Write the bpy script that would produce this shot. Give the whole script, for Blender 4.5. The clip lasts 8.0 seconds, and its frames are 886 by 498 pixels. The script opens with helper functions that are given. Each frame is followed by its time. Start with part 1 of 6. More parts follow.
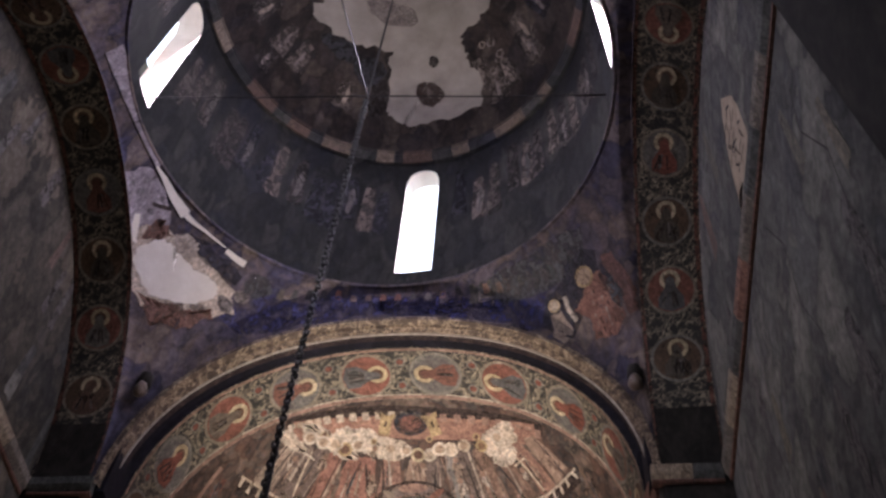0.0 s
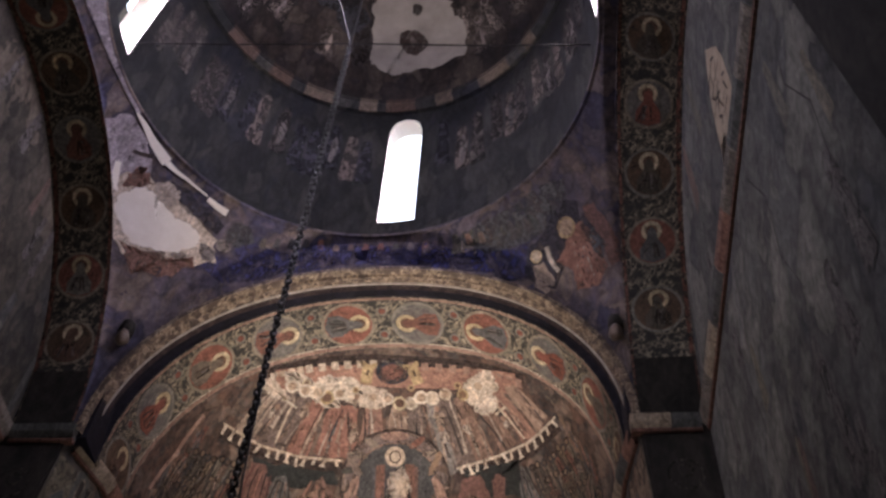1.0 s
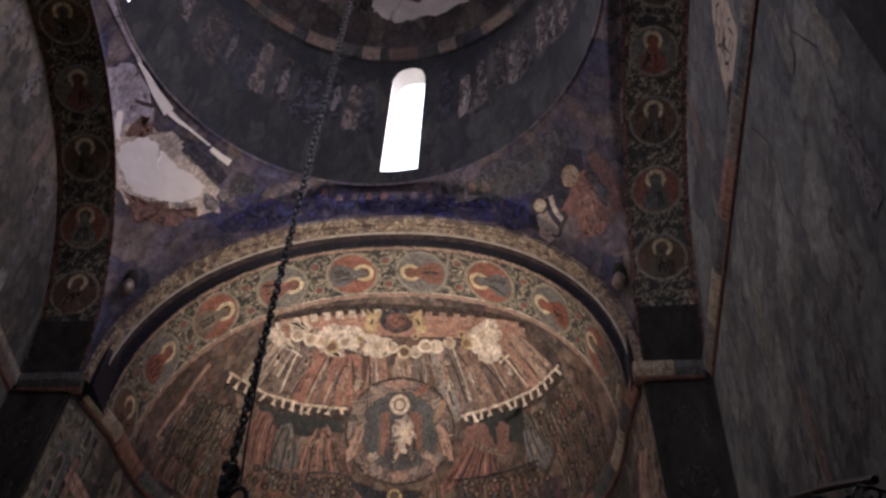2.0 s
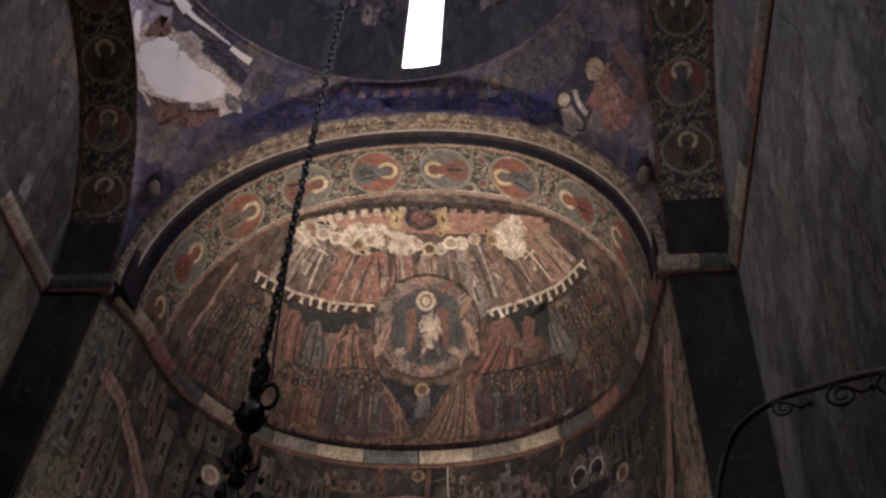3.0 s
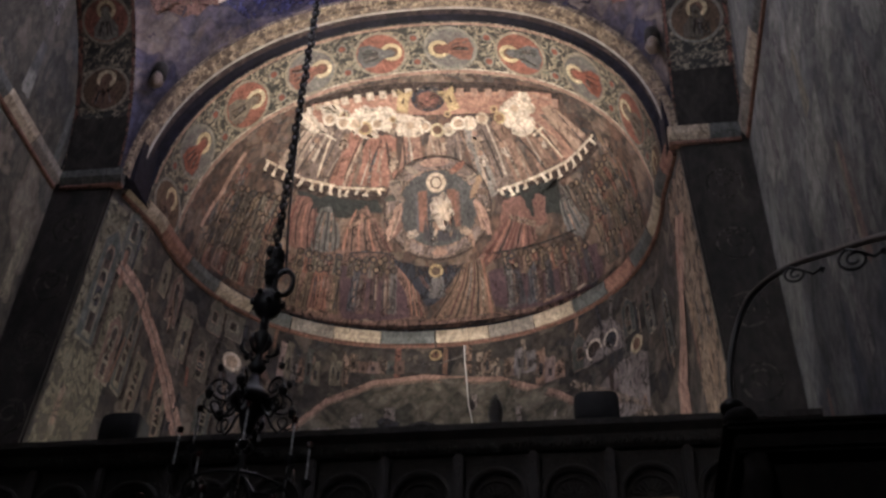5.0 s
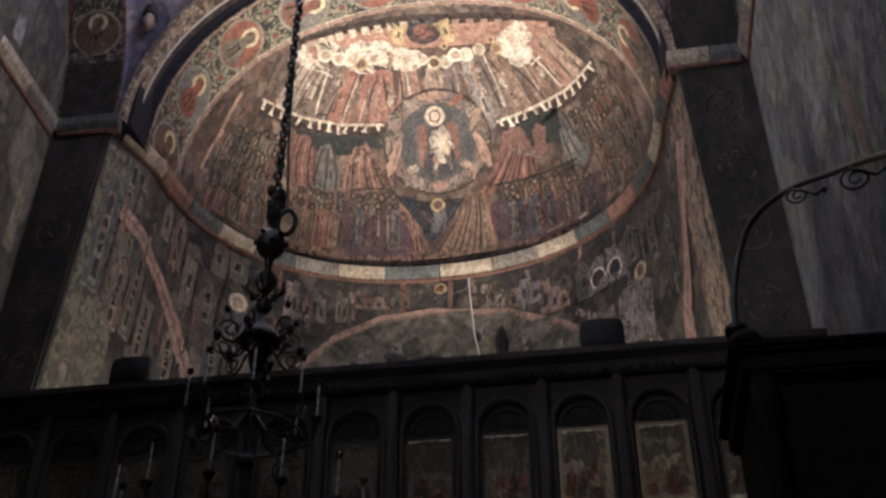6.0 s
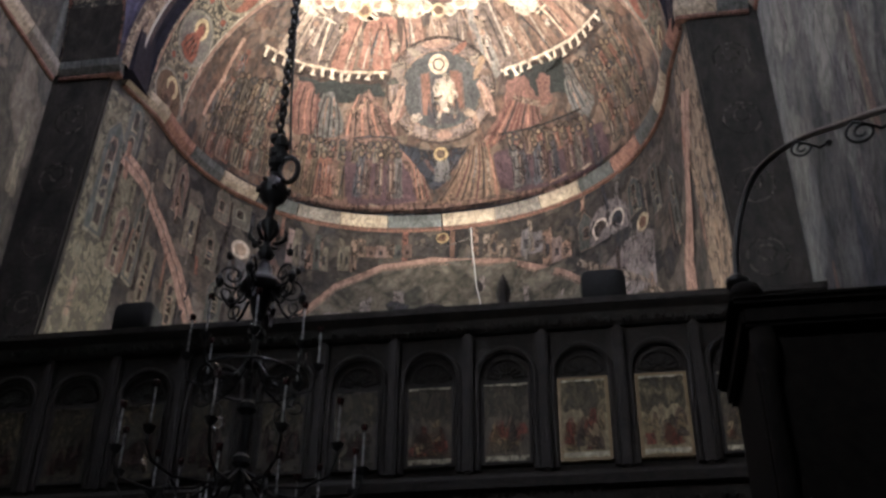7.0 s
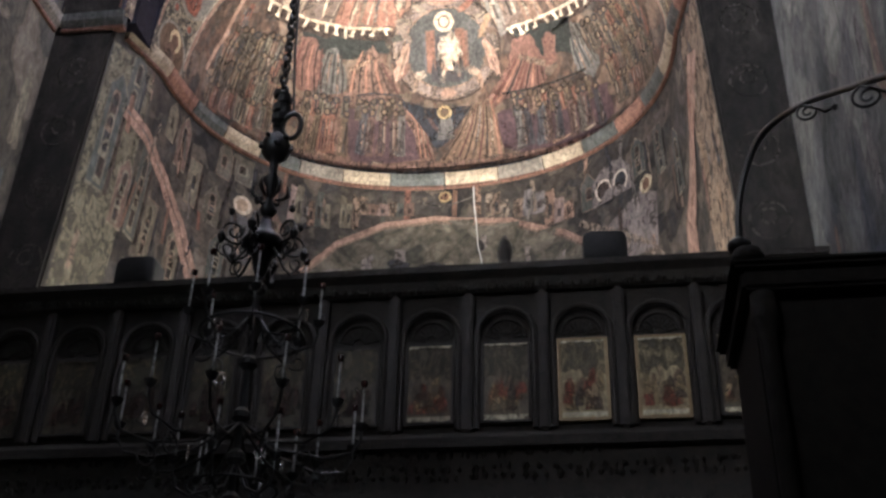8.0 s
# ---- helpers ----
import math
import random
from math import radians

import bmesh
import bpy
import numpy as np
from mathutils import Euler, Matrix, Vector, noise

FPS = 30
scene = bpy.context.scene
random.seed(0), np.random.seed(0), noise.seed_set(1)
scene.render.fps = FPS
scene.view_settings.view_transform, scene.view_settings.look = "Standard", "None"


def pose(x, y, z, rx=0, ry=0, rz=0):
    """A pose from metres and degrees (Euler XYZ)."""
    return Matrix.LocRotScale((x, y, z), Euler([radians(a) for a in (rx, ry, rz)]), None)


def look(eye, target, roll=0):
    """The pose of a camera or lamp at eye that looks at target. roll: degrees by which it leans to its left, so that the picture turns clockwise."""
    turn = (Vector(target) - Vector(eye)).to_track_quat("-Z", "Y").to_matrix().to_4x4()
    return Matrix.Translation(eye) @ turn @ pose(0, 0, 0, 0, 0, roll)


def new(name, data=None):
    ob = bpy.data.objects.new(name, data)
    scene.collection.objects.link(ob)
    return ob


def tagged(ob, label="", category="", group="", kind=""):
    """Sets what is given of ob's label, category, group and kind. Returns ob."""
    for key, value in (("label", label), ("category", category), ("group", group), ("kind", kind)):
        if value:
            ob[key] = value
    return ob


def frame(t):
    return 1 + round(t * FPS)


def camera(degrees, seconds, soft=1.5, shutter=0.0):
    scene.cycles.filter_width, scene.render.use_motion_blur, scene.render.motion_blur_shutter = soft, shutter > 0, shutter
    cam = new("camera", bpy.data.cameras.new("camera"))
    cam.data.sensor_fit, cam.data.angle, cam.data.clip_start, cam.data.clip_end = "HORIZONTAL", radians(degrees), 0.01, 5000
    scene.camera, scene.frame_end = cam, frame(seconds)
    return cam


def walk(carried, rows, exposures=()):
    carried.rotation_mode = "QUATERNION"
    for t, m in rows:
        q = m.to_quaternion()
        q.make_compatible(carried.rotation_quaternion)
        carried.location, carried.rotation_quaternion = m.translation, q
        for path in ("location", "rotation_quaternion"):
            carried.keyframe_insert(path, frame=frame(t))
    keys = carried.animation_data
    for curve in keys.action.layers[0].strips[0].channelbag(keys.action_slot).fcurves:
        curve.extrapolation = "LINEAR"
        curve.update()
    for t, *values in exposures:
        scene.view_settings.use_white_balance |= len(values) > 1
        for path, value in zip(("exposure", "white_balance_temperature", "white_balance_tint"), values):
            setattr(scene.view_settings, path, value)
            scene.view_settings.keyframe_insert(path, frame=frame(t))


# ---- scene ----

# The camera stands still under the west arch and tilts down from the dome to the iconostasis.
cam = camera(44.92, 8.0, soft=2.8)
EYE = (0.0, 0.0, 1.6)
TURNS = [  # seconds, yaw to the left, pitch up, roll
    (0.0, 9.24, 56.85, 5.52),
    (0.5, 7.81, 55.64, 4.48),
    (1.0, 7.20, 54.26, 4.21),
    (2.5, 7.64, 49.03, 4.09),
    (3.0, 8.57, 45.95, 4.19),
    (3.5, 9.39, 44.65, 4.46),
    (4.0, 9.24, 41.41, 2.60),
    (5.5, 8.58, 38.57, 1.69),
    (6.0, 8.92, 36.04, 0.07),
    (6.5, 9.11, 34.49, -0.03),
    (7.0, 9.04, 33.33, 0.75),
    (7.5, 9.16, 32.42, 1.41),
    (8.0, 9.11, 31.13, 1.66),
]
EXPOSURES = [(0.0, 0.0, 6650, 18), (1.0, -0.05, 6750, 19), (2.5, -0.12, 6750, 18), (3.5, -0.08, 6700, 15), (4.0, 0.14, 6600, 12), (5.5, 0.75, 6450, 12), (6.0, 0.92, 6400, 10), (6.5, 1.25, 6350, 8), (8.0, 1.84, 6350, 6)]
walk(cam, [(t, pose(*EYE, 90 + pitch, 0, yaw) @ pose(0, 0, 0, 0, 0, roll)) for t, yaw, pitch, roll in TURNS], EXPOSURES)

from mathutils.bvhtree import BVHTree

# ---- world and lights ----
world = bpy.data.worlds.new("sky")
scene.world = world
world.use_nodes = True
wn = world.node_tree
sky = wn.nodes.new("ShaderNodeTexSky")
sky.sky_type, sky.sun_disc = "NISHITA", False
sky.sun_elevation, sky.sun_rotation = radians(48), radians(150)
wn.links.new(sky.outputs[0], wn.nodes["Background"].inputs[0])
wn.nodes["Background"].inputs[1].default_value = 0.15

sun = new("sun", bpy.data.lights.new("sun", "SUN"))
sun.data.energy, sun.data.angle, sun.data.color = 3.0, radians(0.5), (1.0, 0.95, 0.88)
sun.matrix_world = look((0, -20, 20), (-3, 0, 0))


def area(name, at, target, w, h, watts, colour, spread=180):
    lamp = new(name, bpy.data.lights.new(name, "AREA"))
    lamp.data.shape, lamp.data.size, lamp.data.size_y = "RECTANGLE", w, h
    lamp.data.energy, lamp.data.color, lamp.data.spread = watts, colour, radians(spread)
    lamp.matrix_world = look(at, target)
    return lamp


CX, CY = -1.22, 3.32          # axis of the dome
R0, R1 = 1.84, 1.76           # drum radius at its foot and under its cornice
ZS = 6.8                      # springing of the arches
ZR = 9.05                     # foot of the drum
ZC = 11.15                    # cornice under the dome
XS, XN, YE, YW = 0.75, -3.19, 5.2, 1.4   # faces of the crossing
XWS, XWN = 1.21, -3.64        # back walls of the blind arches
DAY = (0.86, 0.83, 1.04)

# floodlight on the floor of the sanctuary, hidden by the screen
flood = new("floodlight", bpy.data.lights.new("floodlight", "SPOT"))
flood.data.energy, flood.data.color, flood.data.shadow_soft_size = 1210, (1.0, 0.92, 0.84), 0.10
flood.data.spot_size, flood.data.spot_blend = radians(56), 1.0
flood.matrix_world = look((-1.15, 5.75, 3.4), (-1.15, 6.22, 8.5))
for x in (-1.95, -0.45):  # two unseen fill lamps, added behind the screen for jambs and side walls
    fill_lamp = new("sanctuary_bulb", bpy.data.lights.new("sanctuary_bulb", "POINT"))
    fill_lamp.data.energy, fill_lamp.data.color, fill_lamp.data.shadow_soft_size = 16, (1.0, 0.94, 0.88), 0.05
    fill_lamp.location = (x, 5.34, 4.42)

# daylight in the drum's windows, and an added fill lamp to the west
for ang_, watts in ((4.3, 25), (-90, 58), (94, 104), (184, 18)):
    sx, sy = math.sin(radians(ang_)), math.cos(radians(ang_))
    area("window_light", (CX + 2.02 * sx, CY + 2.02 * sy, 10.08), (CX, CY, 9.3), 0.31, 1.62, watts, DAY, 150)
# Added lamp without a seen source; it brightens the south wall.
area("west_window_light", (-2.8, -3.85, 6.5), (1.21, 3.4, 5.7), 1.0, 1.4, 11.5, (0.88, 0.88, 1.0), 52)


# ---- materials ----
def material(name):
    m = bpy.data.materials.new(name)
    m.use_nodes = True
    t = m.node_tree
    return m, t, t.nodes, t.links, t.nodes["Principled BSDF"]


def math_node(t, op, a, b):
    n = t.nodes.new("ShaderNodeMath")
    n.operation = op
    for i, v in enumerate((a, b)):
        if isinstance(v, (int, float)):
            n.inputs[i].default_value = v
        else:
            t.links.new(v, n.inputs[i])
    return n.outputs[0]


def noise_tex(t, scale, detail=6.0, rough=0.6, distort=0.0, stretch=(1, 1, 1), shift=(0, 0, 0)):
    g = t.nodes.new("ShaderNodeNewGeometry")
    m = t.nodes.new("ShaderNodeMapping")
    m.inputs["Scale"].default_value, m.inputs["Location"].default_value = stretch, shift
    t.links.new(g.outputs["Position"], m.inputs["Vector"])
    n = t.nodes.new("ShaderNodeTexNoise")
    for k, v in (("Scale", scale), ("Detail", detail), ("Roughness", rough), ("Distortion", distort)):
        n.inputs[k].default_value = v
    t.links.new(m.outputs[0], n.inputs["Vector"])
    return n.outputs["Fac"]


def ramp(t, fac, stops, sharp=False):
    r = t.nodes.new("ShaderNodeValToRGB")
    e = r.color_ramp.elements
    while len(e) < len(stops):
        e.new(0.5)
    if sharp:
        r.color_ramp.interpolation = "CONSTANT"
    for k, (p, c) in zip(e, stops):
        k.position, k.color = p, (*c, 1)
    t.links.new(fac, r.inputs[0])
    return r.outputs[0]


def mix(t, fac, a, b, how="MIX"):
    n = t.nodes.new("ShaderNodeMix")
    n.data_type, n.blend_type = "RGBA", how
    for i, v in ((0, fac), (6, a), (7, b)):
        if isinstance(v, (int, float)):
            n.inputs[i].default_value = v
        elif isinstance(v, tuple):
            n.inputs[i].default_value = (*v, 1)
        else:
            t.links.new(v, n.inputs[i])
    return n.outputs[2]


def bump(t, bsdf, height, strength, distance):
    b = t.nodes.new("ShaderNodeBump")
    b.inputs["Strength"].default_value, b.inputs["Distance"].default_value = strength, distance
    t.links.new(height, b.inputs["Height"])
    t.links.new(b.outputs[0], bsdf.inputs["Normal"])


def grey(v):
    return (v, v, v)


def fresco(name, stops, scale=2.2, stretch=(1, 1, 1), loss=0.66, plaster=(0.42, 0.36, 0.29), rough=0.75, distort=1.2, cells=0.0, share=0.55):
    """Old wall painting: soft fields of pigment, crowded brushed shapes, streaks, soot, losses of the paint."""
    m, t, n, l, p = material(name)
    field = noise_tex(t, scale, 9, 0.62, distort, stretch)
    col = ramp(t, field, stops)
    if cells:
        g = n.new("ShaderNodeNewGeometry")
        wob = noise_tex(t, cells * 0.9, 4, 0.6, 0.0, stretch, (2, 6, 1))
        comb = n.new("ShaderNodeCombineXYZ")
        for i in range(3):
            l.new(wob, comb.inputs[i])
        add = n.new("ShaderNodeVectorMath")
        add.operation = "MULTIPLY_ADD"
        l.new(comb.outputs[0], add.inputs[0])
        w = 2.2 / cells
        add.inputs[1].default_value = (w, -w, w)
        l.new(g.outputs["Position"], add.inputs[2])
        mp = n.new("ShaderNodeMapping")
        mp.inputs["Scale"].default_value = stretch
        l.new(add.outputs[0], mp.inputs["Vector"])
        v = n.new("ShaderNodeTexVoronoi")
        v.inputs["Scale"].default_value = cells
        l.new(mp.outputs[0], v.inputs["Vector"])
        sep = n.new("ShaderNodeSeparateColor")
        l.new(v.outputs["Color"], sep.inputs[0])
        flat = [(0.12 + 0.76 * i / (len(stops) - 1) * 0.95, c) for i, (_, c) in enumerate(stops)]
        col = mix(t, share, col, ramp(t, sep.outputs[0], flat))
        rim = n.new("ShaderNodeTexVoronoi")
        rim.feature = "DISTANCE_TO_EDGE"
        rim.inputs["Scale"].default_value = cells
        l.new(mp.outputs[0], rim.inputs["Vector"])
        col = mix(t, 0.55, col, ramp(t, rim.outputs["Distance"], [(0.0, grey(0.5)), (0.10, grey(1.0)), (0.25, grey(1.2))]), "MULTIPLY")
    streak = noise_tex(t, 16, 6, 0.7, 0.6, stretch, (3, 1, 7))
    col = mix(t, 0.9, col, ramp(t, streak, [(0.25, grey(0.28)), (0.5, grey(0.9)), (0.75, grey(1.7))]), "MULTIPLY")
    soot = noise_tex(t, 0.8, 5, 0.6, 0.3, (1, 1, 1), (9, 2, 4))
    col = mix(t, 0.7, col, ramp(t, soot, [(0.3, grey(0.55)), (0.65, grey(1.1))]), "MULTIPLY")
    lost = noise_tex(t, 7, 8, 0.75, 0.8, (1, 1, 1), (5, 8, 2))
    col = mix(t, ramp(t, lost, [(loss, grey(0)), (loss + 0.05, grey(0.8))]), col, plaster)
    l.new(col, p.inputs["Base Color"])
    p.inputs["Roughness"].default_value, p.inputs["Specular IOR Level"].default_value = rough, 0.2
    bump(t, p, noise_tex(t, 26, 9, 0.7), 0.45, 0.012)
    return m


def pigment(name, colours, wear=0.5, rough=0.7, island=True, clear=True):
    """A painted shape: one of a few earth colours by the piece, brushed; worn away in flakes to what lies under it."""
    m, t, n, l, p = material(name)
    if island:
        rnd = n.new("ShaderNodeNewGeometry").outputs["Random Per Island"]
    else:
        rnd = n.new("ShaderNodeObjectInfo").outputs["Random"]
    k = len(colours)
    col = ramp(t, rnd, [(i / k, c) for i, c in enumerate(colours)], True)
    folds = noise_tex(t, 20, 6, 0.7, 1.8, (1, 1, 0.35))
    col = mix(t, 0.9, col, ramp(t, folds, [(0.28, grey(0.3)), (0.48, grey(0.9)), (0.72, grey(1.7))]), "MULTIPLY")
    dabs = noise_tex(t, 52, 5, 0.75, 1.2, (1, 1, 0.55), (6, 2, 5))
    col = mix(t, 0.75, col, ramp(t, dabs, [(0.34, grey(0.5)), (0.5, grey(0.95)), (0.66, (1.75, 1.65, 1.55))]), "MULTIPLY")
    grime = noise_tex(t, 5, 6, 0.7, 0.5, (1, 1, 1), (1, 7, 3))
    col = mix(t, 0.6, col, ramp(t, grime, [(0.35, (0.45, 0.42, 0.4)), (0.65, grey(1.15))]), "MULTIPLY")
    l.new(col, p.inputs["Base Color"])
    p.inputs["Roughness"].default_value, p.inputs["Specular IOR Level"].default_value = rough, 0.25
    bump(t, p, noise_tex(t, 40, 7, 0.7), 0.35, 0.006)
    if clear:
        worn = noise_tex(t, 13, 9, 0.78, 0.8, (1, 1, 0.6), (4, 4, 1))
        keep = ramp(t, worn, [(1 - wear - 0.10, grey(1)), (1 - wear + 0.10, grey(0))])
        thin = n.new("ShaderNodeBsdfTransparent")
        both = n.new("ShaderNodeMixShader")
        l.new(keep, both.inputs[0])
        l.new(thin.outputs[0], both.inputs[1])
        l.new(p.outputs[0], both.inputs[2])
        l.new(both.outputs[0], n["Material Output"].inputs["Surface"])
    return m


def plain(name, a, b, scale, rough, metal=0.0, relief=0.3, depth=0.004, detail=6):
    m, t, n, l, p = material(name)
    l.new(ramp(t, noise_tex(t, scale, detail, 0.65), [(0.3, a), (0.7, b)]), p.inputs["Base Color"])
    p.inputs["Roughness"].default_value, p.inputs["Metallic"].default_value = rough, metal
    bump(t, p, noise_tex(t, scale * 3, detail, 0.7), relief, depth)
    return m


M_DOME = fresco("near-black dome painting", [(0.25, (0.010, 0.009, 0.010)), (0.45, (0.026, 0.021, 0.020)), (0.55, (0.055, 0.040, 0.032)), (0.66, (0.020, 0.020, 0.026)), (0.85, (0.10, 0.08, 0.065))], 3.2, (1, 1, 0.45), 0.70, cells=5, share=0.5)
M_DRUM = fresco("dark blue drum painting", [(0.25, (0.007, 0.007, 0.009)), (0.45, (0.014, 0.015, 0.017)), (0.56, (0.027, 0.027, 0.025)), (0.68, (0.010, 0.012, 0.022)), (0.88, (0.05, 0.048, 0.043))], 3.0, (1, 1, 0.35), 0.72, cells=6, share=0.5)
M_PEND = fresco("blue and brown pendentive painting", [(0.25, (0.03, 0.03, 0.06)), (0.45, (0.08, 0.07, 0.10)), (0.55, (0.16, 0.12, 0.10)), (0.68, (0.06, 0.06, 0.12)), (0.85, (0.26, 0.20, 0.16))], 2.6, (1, 1, 0.7), 0.71, cells=5, share=0.45)
M_WALL = fresco("grey-blue wall painting", [(0.25, (0.030, 0.033, 0.036)), (0.42, (0.088, 0.090, 0.086)), (0.56, (0.168, 0.162, 0.145)), (0.66, (0.060, 0.066, 0.082)), (0.85, (0.25, 0.24, 0.205))], 1.5, (1.0, 1.0, 0.7), 0.74, cells=2.4, share=0.45)
M_WALL_N = fresco("umber wall painting", [(0.25, (0.022, 0.020, 0.017)), (0.42, (0.058, 0.052, 0.043)), (0.56, (0.115, 0.098, 0.075)), (0.68, (0.045, 0.046, 0.046)), (0.85, (0.19, 0.155, 0.115))], 2.0, (1.1, 1.1, 0.6), 0.73, cells=3.2, share=0.5)
M_PIER = fresco("near-black pier painting", [(0.3, (0.012, 0.011, 0.01)), (0.55, (0.03, 0.026, 0.022)), (0.8, (0.06, 0.05, 0.04))], 4, (1, 1, 0.5), 0.8)
M_CONCH = fresco("red-brown apse painting", [(0.25, (0.026, 0.024, 0.025)), (0.42, (0.075, 0.058, 0.048)), (0.52, (0.16, 0.092, 0.066)), (0.60, (0.06, 0.056, 0.055)), (0.75, (0.22, 0.165, 0.125))], 5.0, (1, 1, 0.6), 0.72, cells=9, share=0.5)
M_APSE = fresco("grey and ochre apse wall painting", [(0.25, (0.014, 0.014, 0.016)), (0.42, (0.04, 0.038, 0.036)), (0.55, (0.10, 0.08, 0.064)), (0.66, (0.032, 0.036, 0.042)), (0.85, (0.18, 0.15, 0.118))], 2.6, (1, 1, 0.9), 0.72, cells=5.5, share=0.5)
M_KNOB = plain("rubbed brown clay", (0.09, 0.062, 0.046), (0.27, 0.20, 0.15), 14, 0.28, 0, 0.6, 0.01, 8)
M_DOMEPLASTER = plain("grey-brown dome plaster", (0.22, 0.20, 0.18), (0.36, 0.32, 0.28), 4, 0.9, 0, 0.5, 0.01, 9)
M_PLASTER = plain("bare pale plaster", (0.70, 0.64, 0.56), (0.82, 0.77, 0.70), 5, 0.9, 0, 0.5, 0.01, 9)
M_WOOD = plain("dark carved wood", (0.005, 0.004, 0.0035), (0.027, 0.021, 0.015), 16, 0.5, 0, 0.9, 0.014)
M_WOOD.node_tree.nodes["Principled BSDF"].inputs["Specular IOR Level"].default_value = 0.25
# Darker copy of the wood for the throne: its shade is in the colour.
M_WOOD_SHADED = plain("dark wood with shade painted in", (0.003, 0.0026, 0.0024), (0.012, 0.010, 0.008), 18, 0.8, 0, 0.7, 0.01)
M_WOOD_SHADED.node_tree.nodes["Principled BSDF"].inputs["Specular IOR Level"].default_value = 0.08
M_IRON = plain("black wrought iron", (0.004, 0.004, 0.004), (0.010, 0.009, 0.009), 30, 0.42, 0.0, 0.3, 0.002)
M_IRON.node_tree.nodes["Principled BSDF"].inputs["Specular IOR Level"].default_value = 0.3
M_STONE = plain("worn stone slabs", (0.12, 0.11, 0.10), (0.22, 0.20, 0.18), 3, 0.6)
M_BLACK = plain("black plastic", (0.005, 0.005, 0.005), (0.009, 0.009, 0.009), 40, 0.7)
M_BLACK.node_tree.nodes["Principled BSDF"].inputs["Specular IOR Level"].default_value = 0.15


def scrollwork(name, cells, gold_a, gold_b, dark_a, dark_b, width=0.10):
    """Tendrils on a dark ground, as in the bands between the medallions."""
    m, t, n, l, p = material(name)
    g = n.new("ShaderNodeNewGeometry")
    v = n.new("ShaderNodeTexVoronoi")
    v.feature = "DISTANCE_TO_EDGE"
    v.inputs["Scale"].default_value = cells
    wob = noise_tex(t, 12, 4, 0.6)
    add = n.new("ShaderNodeVectorMath")
    add.operation = "MULTIPLY_ADD"
    comb = n.new("ShaderNodeCombineXYZ")
    for i in range(3):
        l.new(wob, comb.inputs[i])
    l.new(comb.outputs[0], add.inputs[0])
    add.inputs[1].default_value = (0.16, -0.16, 0.16)
    l.new(g.outputs["Position"], add.inputs[2])
    l.new(add.outputs[0], v.inputs["Vector"])
    gold = ramp(t, noise_tex(t, 30, 4), [(0.35, gold_a), (0.65, gold_b)])
    ground_ = ramp(t, noise_tex(t, 4, 6), [(0.3, dark_a), (0.7, dark_b)])
    line = ramp(t, v.outputs["Distance"], [(width * 0.7, grey(1)), (width * 1.3, grey(0))])
    thin = mix(t, 1.0, line, ramp(t, noise_tex(t, 14, 3, 0.5, 0, (1, 1, 1), (3, 3, 3)), [(0.4, grey(0)), (0.55, grey(1))]), "MULTIPLY")
    l.new(mix(t, thin, ground_, gold), p.inputs["Base Color"])
    p.inputs["Roughness"].default_value = 0.7
    bump(t, p, noise_tex(t, 30, 6), 0.3, 0.006)
    return m


M_SCROLL = scrollwork("gold tendrils on dark green", 25, (0.13, 0.105, 0.072), (0.44, 0.37, 0.26), (0.012, 0.012, 0.010), (0.034, 0.030, 0.023))
M_RED = pigment("worn red band", [(0.18, 0.082, 0.06), (0.21, 0.10, 0.076)], 0.42)
M_FILLET = pigment("worn red fillet", [(0.17, 0.088, 0.066)], 0.4, 0.7, False, False)
M_CARVE = scrollwork("carved ochre moulding", 34, (0.20, 0.14, 0.09), (0.48, 0.37, 0.26), (0.045, 0.030, 0.022), (0.11, 0.075, 0.052), 0.14)
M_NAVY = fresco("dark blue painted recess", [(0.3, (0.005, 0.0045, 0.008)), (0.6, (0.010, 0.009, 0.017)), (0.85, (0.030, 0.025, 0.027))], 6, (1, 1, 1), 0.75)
M_COVE = fresco("worn plum and ochre cove", [(0.3, (0.022, 0.016, 0.020)), (0.55, (0.055, 0.038, 0.036)), (0.8, (0.14, 0.10, 0.08))], 9, (1, 1, 1), 0.72)


# ---- mesh helpers ----
def tag_parent(ob, parent):
    if parent is not None:
        ob.parent = parent
        ob.matrix_parent_inverse = parent.matrix_basis.inverted()
    return ob


def part(name, bm, mat, parent=None, label="", smooth=False):
    bmesh.ops.recalc_face_normals(bm, faces=bm.faces)
    me = bpy.data.meshes.new(name)
    if smooth:
        for f in bm.faces:
            f.smooth = True
    bm.to_mesh(me)
    bm.free()
    me.materials.append(mat)
    ob = tag_parent(new(name, me), parent)
    return tagged(ob, label) if label else ob


def raw(name, verts, faces, mat, parent=None, label="", smooth=False):
    me = bpy.data.meshes.new(name)
    me.from_pydata(verts, [], faces)
    me.materials.append(mat)
    if smooth:
        me.polygons.foreach_set("use_smooth", [True] * len(me.polygons))
    me.update()
    ob = tag_parent(new(name, me), parent)
    return tagged(ob, label) if label else ob


def box(bm, lo, hi, bev=0.0):
    vs = [bm.verts.new((x, y, z)) for z in (lo[2], hi[2]) for y in (lo[1], hi[1]) for x in (lo[0], hi[0])]
    fs = [bm.faces.new([vs[i] for i in q]) for q in ((0, 2, 3, 1), (4, 5, 7, 6), (0, 1, 5, 4), (2, 6, 7, 3), (0, 4, 6, 2), (1, 3, 7, 5))]
    if bev:
        bmesh.ops.bevel(bm, geom=list({e for f in fs for e in f.edges}), offset=bev, segments=(2 if bev < 0.04 else 4), affect="EDGES")


